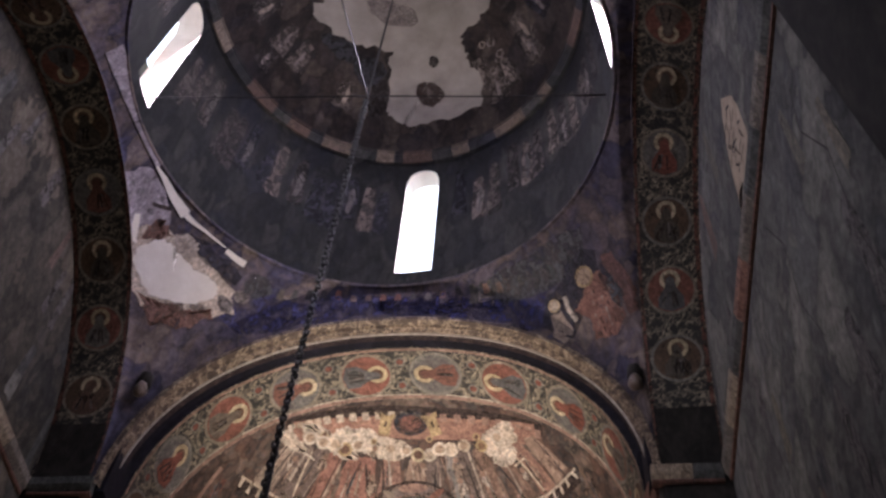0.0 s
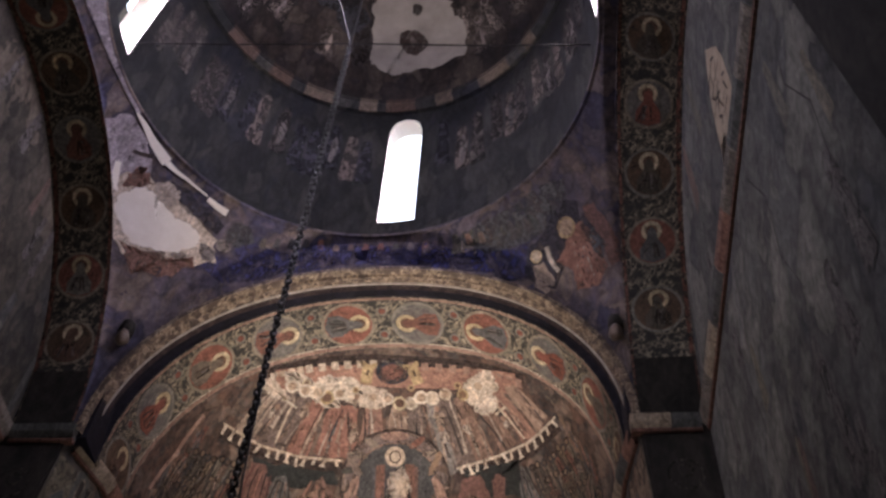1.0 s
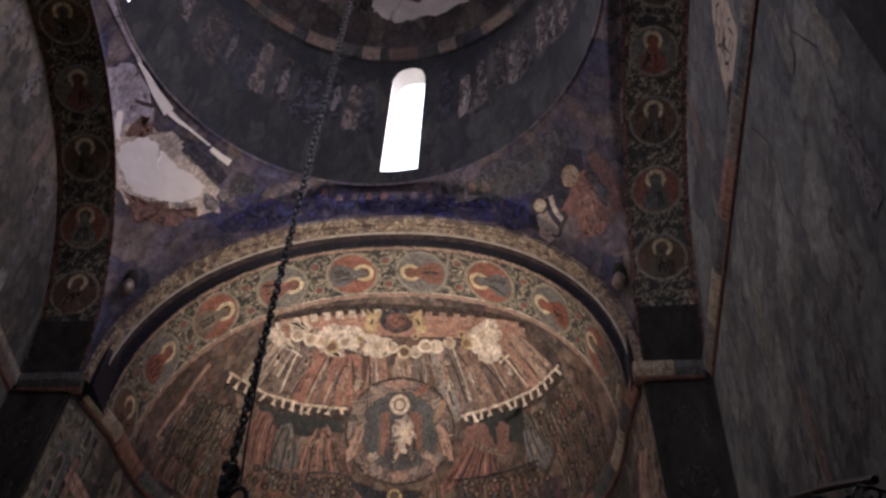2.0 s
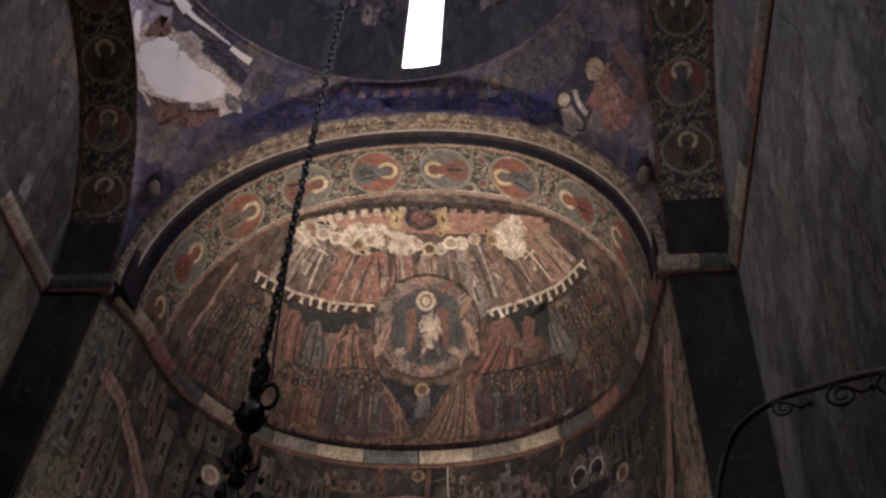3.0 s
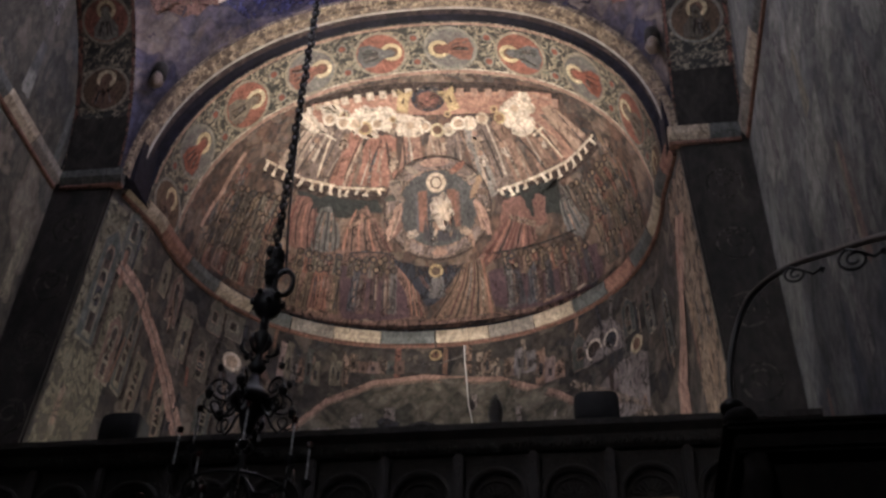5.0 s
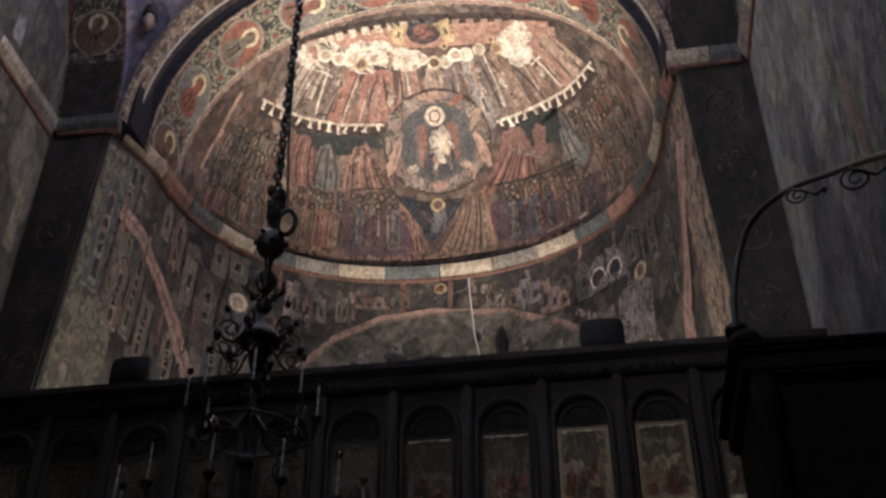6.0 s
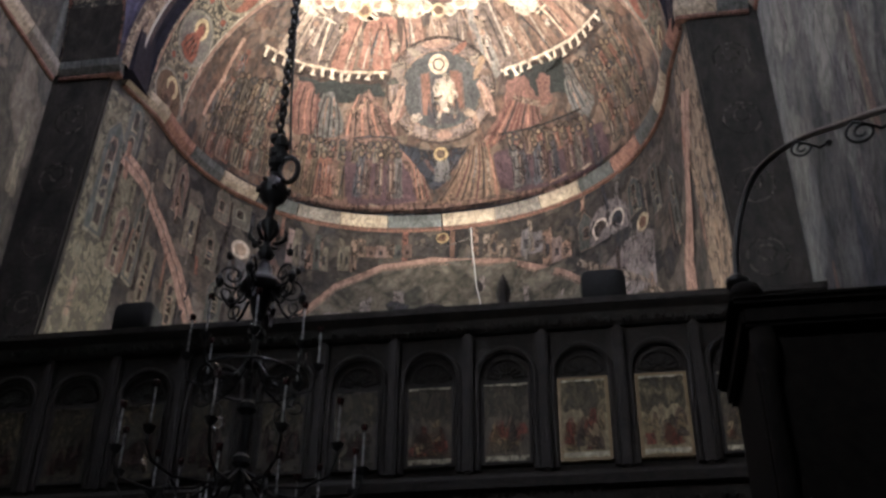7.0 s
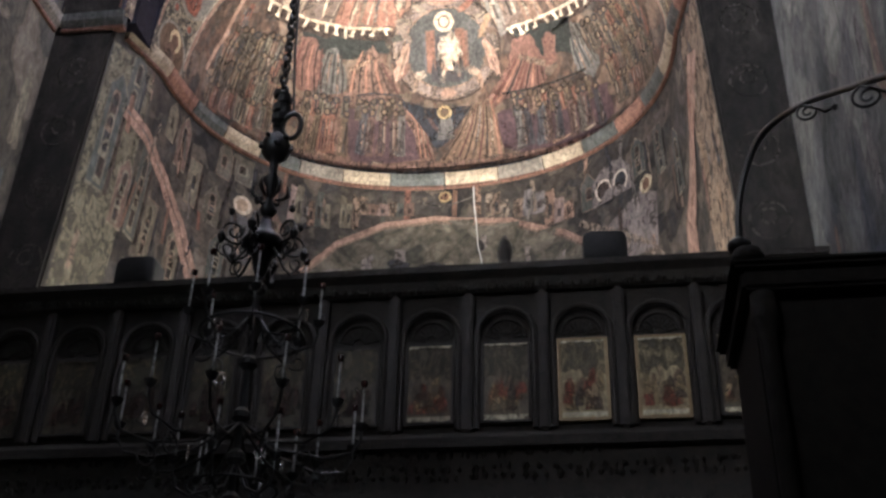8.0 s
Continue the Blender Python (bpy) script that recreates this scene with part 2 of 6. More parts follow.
def tube(bm, pts, r, sides=8, closed=False, caps=True):
    """A round bar through the points; r is a number or a list."""
    pts = [Vector(p) for p in pts]
    n = len(pts)
    rings, side = [], None
    for i, p in enumerate(pts):
        a, b = (pts[i - 1], pts[(i + 1) % n]) if closed else (pts[max(i - 1, 0)], pts[min(i + 1, n - 1)])
        d = (b - a).normalized()
        if side is None:
            side = d.orthogonal().normalized()
        side = (side - d * side.dot(d)).normalized()
        up = d.cross(side)
        rr = r[i] if isinstance(r, (list, tuple)) else r
        rings.append([bm.verts.new(p + rr * (math.cos(2 * math.pi * k / sides) * side + math.sin(2 * math.pi * k / sides) * up)) for k in range(sides)])
    for i in range(n if closed else n - 1):
        a, b = rings[i], rings[(i + 1) % n]
        for k in range(sides):
            bm.faces.new((a[k], a[(k + 1) % sides], b[(k + 1) % sides], b[k]))
    if caps and not closed:
        bm.faces.new(rings[0][::-1])
        bm.faces.new(rings[-1])


def lathe(bm, profile, at=(0, 0, 0), sides=24):
    """Profile of (radius, height) turned about a vertical axis."""
    rings = []
    for r, z in profile:
        rings.append([bm.verts.new((at[0] + r * math.cos(2 * math.pi * k / sides), at[1] + r * math.sin(2 * math.pi * k / sides), at[2] + z)) for k in range(sides)])
    for a, b in zip(rings, rings[1:]):
        for k in range(sides):
            bm.faces.new((a[k], a[(k + 1) % sides], b[(k + 1) % sides], b[k]))
    bm.faces.new(rings[0][::-1])
    bm.faces.new(rings[-1])


def grid(fn, nu, nv, flip=False):
    """Vertices and faces of a sheet fn(u, v), u and v from 0 to 1."""
    verts = [tuple(fn(i / nu, j / nv)) for j in range(nv + 1) for i in range(nu + 1)]
    faces = []
    for j in range(nv):
        for i in range(nu):
            a = j * (nu + 1) + i
            q = (a, a + 1, a + nu + 2, a + nu + 1)
            faces.append(q[::-1] if flip else q)
    return verts, faces


def sweep(bm, path, section, closed=False):
    """A moulding: section of (out, up) along a level path of (x, y, z, nx, ny), n pointing into the room."""
    rings = [[bm.verts.new((x + nx * o, y + ny * o, z + u)) for o, u in section] for x, y, z, nx, ny in path]
    k = len(section)
    pairs = list(zip(rings, rings[1:])) + ([(rings[-1], rings[0])] if closed else [])
    for a, b in pairs:
        for i in range(k):
            bm.faces.new((a[i], a[(i + 1) % k], b[(i + 1) % k], b[i]))
    if not closed:
        bm.faces.new(rings[0][::-1])
        bm.faces.new(rings[-1])


def sup(c, n):
    return math.copysign(abs(c) ** (2 / n), c)


# ---- the large structure ----
def structure(ob, label, category):
    return tagged(ob, label, category, kind="structure")


bm = bmesh.new()
box(bm, (-4.4, -4.4, -0.3), (2.0, 8.4, 0.0))
floor = structure(part("floor", bm, M_STONE), "worn grey stone slab floor of the church", "floor")


def wall_box(name, lo, hi, mat, label):
    bm = bmesh.new()
    box(bm, lo, hi)
    bmesh.ops.subdivide_edges(bm, edges=bm.edges, cuts=6, use_grid_fill=True)
    return structure(part(name, bm, mat), label, "wall")


wall_south = wall_box("wall_south", (XWS, -4.4, 0), (2.0, 5.2, 11.0), M_WALL, "smoke-darkened painted wall under the south arch")
wall_north = wall_box("wall_north", (-4.4, -4.4, 0), (XWN, 5.2, 11.0), M_WALL_N, "smoke-darkened painted wall under the north arch")


def arch_z(half, rise, n, d):
    """Height over the springing of an arch at the distance d from its axis."""
    q = min(1.0, abs(d) / half)
    return rise * (1 - q ** n) ** (1 / n)


# east arch at y=YE: half-width and rise; axis
EA, ER, EN, EX = 1.96, 1.84, 2.2, CX + 0.03
SA, SR, NR, SY = 1.93, 2.22, 2.10, 3.29


def conch(th, y):
    """The vault over the sanctuary and the half-dome behind it: th from 0 (south) to pi (north)."""
    g = 1.0
    if y > 5.7:
        g = max(0.0, 1 - ((y - 5.7) / 1.7) ** 2.2) ** (1 / 2.2)
    return Vector((EX + 1.86 * g * sup(math.cos(th), 2.2), y, ZS + 1.80 * g * sup(math.sin(th), 2.2)))


# pendentives between the four arches and the ring under the drum
def square_point(phi):
    """Where the way phi (from east, towards south) leaves the crossing, and the arch's height there."""
    s, c = math.sin(phi), math.cos(phi)
    t = 1e9
    for num, den in ((YE - CY, c), (YW - CY, c), (XS - CX, s), (XN - CX, s)):
        if abs(den) > 1e-6 and num / den > 0:
            t = min(t, num / den)
    x, y = CX + t * s, CY + t * c
    if abs(y - YE) < 1e-4 or abs(y - YW) < 1e-4:
        z = ZS + arch_z(EA, ER, EN, x - EX)
    else:
        z = ZS + arch_z(SA, SR if x > CX else NR, 2.05, y - SY)
    return Vector((x, y, z))


def pendentive(u, v):
    """A flat spandrel over each arch, then a ball's surface up to the ring."""
    phi = u * 2 * math.pi
    phi += 0.2 * math.sin(4 * phi)  # closer ways at the corners, where the arches run steep
    low = square_point(phi) - Vector((0, 0, 0.015))
    out = Vector((math.sin(phi), math.cos(phi), 0))
    t = (low - Vector((CX, CY, low.z))).length

    def ball(r):
        return ZS + (ZR - ZS) * math.sqrt(max(0.0, 2.735 ** 2 - r * r) / (2.735 ** 2 - R0 ** 2))

    edge = max(low.z, ball(t))
    if v < 0.25:
        return Vector((low.x, low.y, low.z + (edge - low.z) * v / 0.25))
    f = (v - 0.25) / 0.75
    r = t + (R0 - t) * f
    z = ball(r)
    return Vector((CX + out.x * r, CY + out.y * r, max(z, edge + (ZR - edge) * f * 0.5)))


v_, f_ = grid(pendentive, 640, 16)
pendentives = structure(raw("pendentive_wall", v_, f_, M_PEND, smooth=True), "blue and brown painted pendentives under the drum", "wall")


# blind arches south and north: their soffits, and piers under them
def soffit_s(u, v):
    d = math.pi * u
    y = SY + SA * math.cos(d)
    x = XS + (XWS - XS) * v
    return Vector((x, y, ZS + (SR - 0.22 * v) * sup(math.sin(d), 2.05)))


def soffit_n(u, v):
    d = math.pi * u
    y = SY + SA * math.cos(d)
    x = XN + (XWN - XN) * v
    return Vector((x, y, ZS + (NR - 0.08 * v) * sup(math.sin(d), 2.05)))


v_, f_ = grid(soffit_s, 72, 6)
arch_south = structure(raw("arch_south", v_, f_, M_SCROLL, smooth=True), "painted soffit of the south arch with medallions", "arch")
v_, f_ = grid(soffit_n, 72, 6)
arch_north = structure(raw("arch_north", v_, f_, M_SCROLL, smooth=True), "painted soffit of the north arch with medallions", "arch")

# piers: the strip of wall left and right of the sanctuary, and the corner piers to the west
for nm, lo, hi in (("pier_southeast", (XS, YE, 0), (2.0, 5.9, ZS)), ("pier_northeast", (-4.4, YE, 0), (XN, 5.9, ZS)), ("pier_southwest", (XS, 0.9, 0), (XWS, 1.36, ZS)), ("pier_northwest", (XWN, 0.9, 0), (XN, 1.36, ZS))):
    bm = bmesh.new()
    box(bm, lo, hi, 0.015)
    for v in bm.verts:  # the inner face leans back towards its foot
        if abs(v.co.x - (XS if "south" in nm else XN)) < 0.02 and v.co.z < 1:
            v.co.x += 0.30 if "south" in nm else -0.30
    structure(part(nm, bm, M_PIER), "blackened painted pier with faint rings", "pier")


# stepped east arch: carved moulding, blue recess, soffit with medallions
def ring_strip(a0, r0, y0, a1, r1, y1, n=EN):
    def fn(u, v):
        th = math.pi * u
        a, r = a0 + (a1 - a0) * v, r0 + (r1 - r0) * v
        return Vector((EX + a * sup(math.cos(th), n), y0 + (y1 - y0) * v, ZS + r * sup(math.sin(th), n)))
    return fn


def moulding(name, steps, mat, label):
    verts, faces = [], []
    for s in steps:
        v, f = grid(ring_strip(*s), 96, 2)
        faces += [tuple(i + len(verts) for i in q) for q in f]
        verts += v
    return structure(raw(name, verts, faces, mat, smooth=True), label, "arch")


arch_moulding = moulding("arch_moulding", [(EA, ER, YE, EA - 0.01, ER - 0.015, YE - 0.03), (EA - 0.01, ER - 0.015, YE - 0.03, EA - 0.05, ER - 0.05, YE - 0.03), (EA - 0.05, ER - 0.05, YE - 0.03, EA - 0.06, ER - 0.06, YE + 0.11)], M_CARVE, "carved ochre moulding round the sanctuary arch")
arch_cove = moulding("arch_cove", [(EA - 0.06, ER - 0.06, YE + 0.11, EA - 0.052, ER - 0.052, YE + 0.15), (EA - 0.052, ER - 0.052, YE + 0.15, EA - 0.066, ER - 0.066, YE + 0.175)], M_COVE, "worn plum and ochre cove inside the carved moulding")
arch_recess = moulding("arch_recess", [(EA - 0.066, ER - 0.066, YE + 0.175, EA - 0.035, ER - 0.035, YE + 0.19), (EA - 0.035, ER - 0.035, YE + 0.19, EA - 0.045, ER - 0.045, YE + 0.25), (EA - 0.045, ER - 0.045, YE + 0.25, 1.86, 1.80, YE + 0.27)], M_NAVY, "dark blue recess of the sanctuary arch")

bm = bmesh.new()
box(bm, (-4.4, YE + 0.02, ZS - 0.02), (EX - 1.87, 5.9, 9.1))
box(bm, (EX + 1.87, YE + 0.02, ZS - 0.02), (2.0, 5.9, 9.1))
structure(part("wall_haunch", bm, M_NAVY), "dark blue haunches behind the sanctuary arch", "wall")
# Pale bead along the inner edge, coloured as the moulding's highlight.
bm = bmesh.new()
tube(bm, [(EX + (EA - 0.066) * sup(math.cos(math.pi * k / 120), EN), YE + 0.112, ZS + (ER - 0.066) * sup(math.sin(math.pi * k / 120), EN)) for k in range(2, 119)], 0.009, 6)
part("bead", bm, plain("pale edge highlight", (0.28, 0.24, 0.20), (0.62, 0.56, 0.48), 18, 0.7), arch_moulding, "rubbed pale bead", smooth=True)
verts, faces = [], []
for k in range(150):
    th = math.pi * (0.01 + 0.98 * k / 149)
    s_ = 1 if k % 2 else -1
    for m, (du, dy, dr) in enumerate(((-0.018, 0.0, 0), (0, 0.028 * s_ + 0.012, 0.004), (0.018, 0.0, 0), (0, -0.02 * s_ + 0.0, 0), (0, 0.004 * s_, -0.018))):
        c_, n_ = math.cos(th + du), math.sin(th + du)
        verts.append((EX + (EA - 0.056 + dr) * sup(c_, EN), YE + 0.04 + dy, ZS + (ER - 0.056 + dr) * sup(n_, EN)))
    b = 5 * k
    faces += [(b, b + 1, b + 4), (b + 1, b + 2, b + 4), (b + 2, b + 3, b + 4), (b + 3, b, b + 4)]
raw("carved_leaves", verts, faces, M_CARVE, arch_moulding, "small carved leaves along the moulding")["kind"] = "stuff"
v_, f_ = grid(lambda u, v: conch(math.pi * u, 5.47 + (6.02 - 5.47) * v), 96, 8)
arch_sanctuary = structure(raw("arch_sanctuary", v_, f_, M_SCROLL, smooth=True), "soffit of the sanctuary arch with a row of medallions", "arch")
v_, f_ = grid(lambda u, v: conch(math.pi * u, 6.02 + 1.38 * math.sin(v * math.pi / 2)), 96, 28)
apse_conch = structure(raw("apse_conch", v_, f_, M_CONCH, smooth=True), "half-dome of the apse with red-brown wall paintings", "vault")


def apse_plan(u, inset=0.0):
    """Plan of the apse from its south jamb round to the north one."""
    if u < 0.12:
        return EX + 1.86 + (XS - EX - 1.86) * (1 - u / 0.12) - inset, YE + 0.02 + (5.7 - YE - 0.02) * u / 0.12, -1, 0
    if u > 0.88:
        return EX - 1.86 + (XN - EX + 1.86) * (1 - (1 - u) / 0.12) + inset, YE + 0.02 + (5.7 - YE - 0.02) * (1 - u) / 0.12, 1, 0
    th = math.pi * (u - 0.12) / 0.76
    c, s = math.cos(th), math.sin(th)
    x, y = 1.86 * sup(c, 2.2), 1.7 * sup(s, 2.2)
    nx, ny = -abs(x / 1.86) ** 1.2 * math.copysign(1, x) / 1.86, -abs(y / 1.7) ** 1.2 / 1.7
    k = math.hypot(nx, ny)
    return EX + x + nx / k * inset, 5.7 + y + ny / k * inset, nx / k, ny / k


def apse_fn(u, v):
    x, y, nx, ny = apse_plan(u)
    return Vector((EX + (x - EX) * (1 + 0.16 * (1 - v)), y, ZS * v))


v_, f_ = grid(apse_fn, 120, 20)
wall_apse = structure(raw("wall_apse", v_, f_, M_APSE, smooth=True), "curved apse wall painted with buildings and haloes", "wall")
bm = bmesh.new()
box(bm, (-4.4, 7.7, 0), (2.0, 8.4, 11.0))
structure(part("wall_east", bm, M_STONE), "outer east wall behind the apse", "wall")
bm = bmesh.new()
box(bm, (-4.4, 5.6, 9.1), (2.0, 8.4, 9.4))
structure(part("roof_east", bm, M_STONE), "stone roof over the apse", "roof")

# drum with four windows
WINDOWS = (4.3, 94.0, 184.0, -90.0)
WZ0, WZ1, WTOP, WHALF = 9.24, 10.72, 10.93, 5.1


def drum_r(z, out):
    return (R0 + (R1 - R0) * (z - ZR) / (ZC - ZR)) + out


def drum_p(a, z, out):
    r = drum_r(z, out)
    return (CX + r * math.sin(radians(a)), CY + r * math.cos(radians(a)), z)


verts, faces = [], []


def quad(*ps):
    b = len(verts)
    verts.extend(ps)
    faces.append((b, b + 1, b + 2, b + 3))


THICK = 0.30
reveal = []
edges_ = sorted({round(a % 360, 3) for w in WINDOWS for a in [w - WHALF + 2 * WHALF * k / 10 for k in range(11)]} | {float(a) for a in range(0, 360, 3) if all(abs((a - w + 180) % 360 - 180) > WHALF + 1 for w in WINDOWS)})
for a, b in zip(edges_, edges_[1:] + [edges_[0] + 360]):
    mid = (a + b) / 2
    near = [w for w in WINDOWS if abs((mid - w + 180) % 360 - 180) < WHALF]
    if not near:
        for k in range(6):
            z0, z1 = ZR + (ZC - ZR) * k / 6, ZR + (ZC - ZR) * (k + 1) / 6
            quad(drum_p(a, z0, 0), drum_p(b, z0, 0), drum_p(b, z1, 0), drum_p(a, z1, 0))
            quad(drum_p(b, z0, THICK), drum_p(a, z0, THICK), drum_p(a, z1, THICK), drum_p(b, z1, THICK))
        continue
    w = near[0]
    da, db = (a - w + 180) % 360 - 180, (b - w + 180) % 360 - 180
    ta, tb = (WZ1 + (WTOP - WZ1) * math.sqrt(max(0, 1 - (d / WHALF) ** 2)) for d in (da, db))
    for o in (0, THICK):
        quad(drum_p(a, ZR, o), drum_p(b, ZR, o), drum_p(b, WZ0, o), drum_p(a, WZ0, o))
        rise = 0.2 if o else 0.0
        quad(drum_p(a, ta + rise, o), drum_p(b, tb + rise, o), drum_p(b, ZC, o), drum_p(a, ZC, o))
    reveal.append((drum_p(a, WZ0, 0), drum_p(b, WZ0, 0), drum_p(b, WZ0 + 0.02, THICK), drum_p(a, WZ0 + 0.02, THICK)))
    reveal.append((drum_p(a, ta, 0), drum_p(b, tb, 0), drum_p(b, tb + 0.2, THICK), drum_p(a, ta + 0.2, THICK)))
for w in WINDOWS:
    for s in (-WHALF, WHALF):
        reveal.append((drum_p(w + s, WZ0, 0), drum_p(w + s, WZ1, 0), drum_p(w + s, WZ1 + 0.2, THICK), drum_p(w + s, WZ0, THICK)))
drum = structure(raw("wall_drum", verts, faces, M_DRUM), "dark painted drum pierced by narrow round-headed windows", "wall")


structure(raw("window_reveal", [p for q in reveal for p in q], [(4 * i, 4 * i + 1, 4 * i + 2, 4 * i + 3) for i in range(len(reveal))], M_PLASTER), "whitewashed reveals of the drum windows", "window")


def dome_fn(u, v):
    a, e = 2 * math.pi * u, v * math.pi / 2
    return Vector((CX + 1.74 * math.cos(e) * math.sin(a), CY + 1.74 * math.cos(e) * math.cos(a), ZC + 0.05 + 1.6 * math.sin(e)))


v_, f_ = grid(dome_fn, 96, 24)
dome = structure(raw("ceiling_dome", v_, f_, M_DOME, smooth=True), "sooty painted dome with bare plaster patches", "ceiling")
v_, f_ = grid(lambda u, v: (CX + 2.08 * math.cos(v * 1.57) * math.sin(6.2832 * u), CY + 2.08 * math.cos(v * 1.57) * math.cos(6.2832 * u), ZC + 0.02 + 2.2 * math.sin(v * 1.57)), 48, 8)
structure(raw("roof_dome", v_, f_, M_STONE), "outer shell of the dome", "roof")


def circle_path(r, z, n=96):
    return [(CX + r * math.sin(2 * math.pi * k / n), CY + r * math.cos(2 * math.pi * k / n), z, -math.sin(2 * math.pi * k / n), -math.cos(2 * math.pi * k / n)) for k in range(n)]


bm = bmesh.new()
sweep(bm, circle_path(R1 + 0.02, ZC), [(-0.02, -0.12), (0.06, -0.11), (0.11, -0.04), (0.11, 0.04), (0.05, 0.09), (-0.02, 0.09)], True)
structure(part("trim_dome", bm, M_DRUM, smooth=False), "painted moulding at the foot of the dome", "moulding")
trim_dome = bpy.data.objects["trim_dome"]
M_TAN = pigment("tan block paint", [(0.09, 0.07, 0.055), (0.13, 0.105, 0.08), (0.07, 0.045, 0.035)], 0.4, 0.7, False, False)
for a0, a1 in ((-62, -50), (-44, -36), (-31, -20), (-12, -6), (-3, 7), (14, 20), (30, 42), (50, 55), (70, 82), (-85, -75)):
    bm = bmesh.new()
    sweep(bm, [(CX + (R1 + 0.018) * math.sin(radians(a0 + (a1 - a0) * k / 6)), CY + (R1 + 0.018) * math.cos(radians(a0 + (a1 - a0) * k / 6)), ZC, -math.sin(radians(a0 + (a1 - a0) * k / 6)), -math.cos(radians(a0 + (a1 - a0) * k / 6))) for k in range(7)], [(0.0, -0.105), (0.061, -0.114), (0.114, -0.042), (0.114, 0.03), (0.0, 0.03)])
    part("painted_block", bm, M_TAN, trim_dome)
bm = bmesh.new()
sweep(bm, circle_path(R0 + 0.01, ZR), [(-0.02, -0.02), (0.012, -0.016), (0.018, 0.0), (0.012, 0.016), (-0.02, 0.02)], True)
structure(part("trim_drum", bm, M_PEND), "thin rounded ring at the foot of the drum", "moulding")

v_, f_ = grid(lambda u, v: (CX + 40 * math.cos(v * 1.6) * math.sin(6.2832 * u), CY + 40 * math.cos(v * 1.6) * math.cos(6.2832 * u), -2 + 40 * math.sin(v * 1.6)), 32, 10)
m_, t_, n_, l_, p_ = material("bright hazy sky")
p_.inputs["Base Color"].default_value = (0.8, 0.87, 0.95, 1)
p_.inputs["Emission Color"].default_value, p_.inputs["Emission Strength"].default_value = (0.80, 0.90, 1.0, 1), 2.2
structure(raw("backdrop", v_, f_, m_), "bright hazy white sky outside the windows", "sky")

# west arm, behind the eye; its opening is made up for the fill lamp
wall_box("wall_west", (-4.4, -4.4, 0), (-3.4, -3.9, 11.0), M_WALL, "painted west wall beside the high window")
wall_box("wall_west_right", (-2.2, -4.4, 0), (2.0, -3.9, 11.0), M_WALL, "painted west wall beside the high window")
wall_box("wall_west_over", (-3.4, -4.4, 7.3), (-2.2, -3.9, 11.0), M_WALL, "painted west wall over the high window")
wall_box("wall_west_under", (-3.4, -4.4, 0), (-2.2, -3.9, 5.7), M_WALL, "painted west wall under the high window")
v_, f_ = grid(lambda u, v: (CX + 2.42 * math.cos(math.pi * u), -4.4 + 5.8 * v, ZS + 1.84 * math.sin(math.pi * u)), 32, 4)
structure(raw("ceiling_west", v_, f_, M_WALL, smooth=True), "painted barrel vault of the west arm", "ceiling")


# Unseen cover added round the drum; it stops sky light leaking through gaps.
def cover_fn(u, v):
    a = 2 * math.pi * u
    c, n = math.cos(a), math.sin(a)
    k = 1 / max(abs(c), abs(n))
    inner = Vector((CX + 2.1 * n, CY + 2.1 * c, 9.12))
    return inner.lerp(Vector((CX + 3.25 * n * k, CY + (5.1 if c > 0 else 7.8) * c * k, 9.10)), v)


v_, f_ = grid(cover_fn, 96, 3)
structure(raw("roof_arms", v_, f_, M_STONE), "stone roof over the arms round the drum", "roof")

# ---- cornice at the springing, of painted blocks ----
M_BLOCK = [pigment(nm, [c], 0.40, 0.75, False, False) for nm, c in (("cream cornice paint", (0.38, 0.31, 0.23)), ("grey-green cornice paint", (0.10, 0.105, 0.10)), ("red cornice paint", (0.27, 0.145, 0.11)), ("stone-grey cornice paint", (0.20, 0.175, 0.15)))]
cornice = structure(new("trim_springing"), "painted cornice of cream, grey and red blocks", "cornice")
SECTION = [(-0.03, -0.055), (0.02, -0.055), (0.05, -0.01), (0.06, 0.045), (0.02, 0.055), (-0.03, 0.055)]
FILLET = [(-0.03, -0.085), (0.018, -0.085), (0.024, -0.07), (0.018, -0.055), (-0.03, -0.055)]


def cornice_run(path, tone):
    bm = bmesh.new()
    sweep(bm, path, SECTION)
    part("block", bm, M_BLOCK[tone], cornice)
    bm = bmesh.new()
    sweep(bm, path, FILLET)
    part("fillet", bm, M_FILLET, cornice)


TONES = (2, 1, 0, 1, 2, 1, 0, 3, 0, 1, 0, 3, 1, 0, 1, 2, 0, 0)
for k in range(18):
    u0, u1 = 0.02 + 0.96 * k / 18, 0.02 + 0.96 * (k + 1) / 18 - 0.0012
    cornice_run([(x, y, ZS, nx, ny) for x, y, nx, ny in (apse_plan(u0 + (u1 - u0) * i / 6) for i in range(7))], TONES[k])
for x, n_ in ((XWS, -1), (XWN, 1)):
    for k in range(9):
        y0 = 1.4 + 3.78 * k / 9
        cornice_run([(x, y0, ZS, n_, 0), (x, y0 + 0.415, ZS, n_, 0)], (3, 1, 3, 1, 3, 2, 1, 0, 3)[k])
for x0, x1, tone in ((XS - 0.06, 0.96, 0), (0.965, XWS - 0.05, 1), (XWN + 0.05, -3.42, 1), (-3.415, XN + 0.06, 1)):
    cornice_run([(x0, YE, ZS, 0, -1), (x1, YE, ZS, 0, -1)], tone)

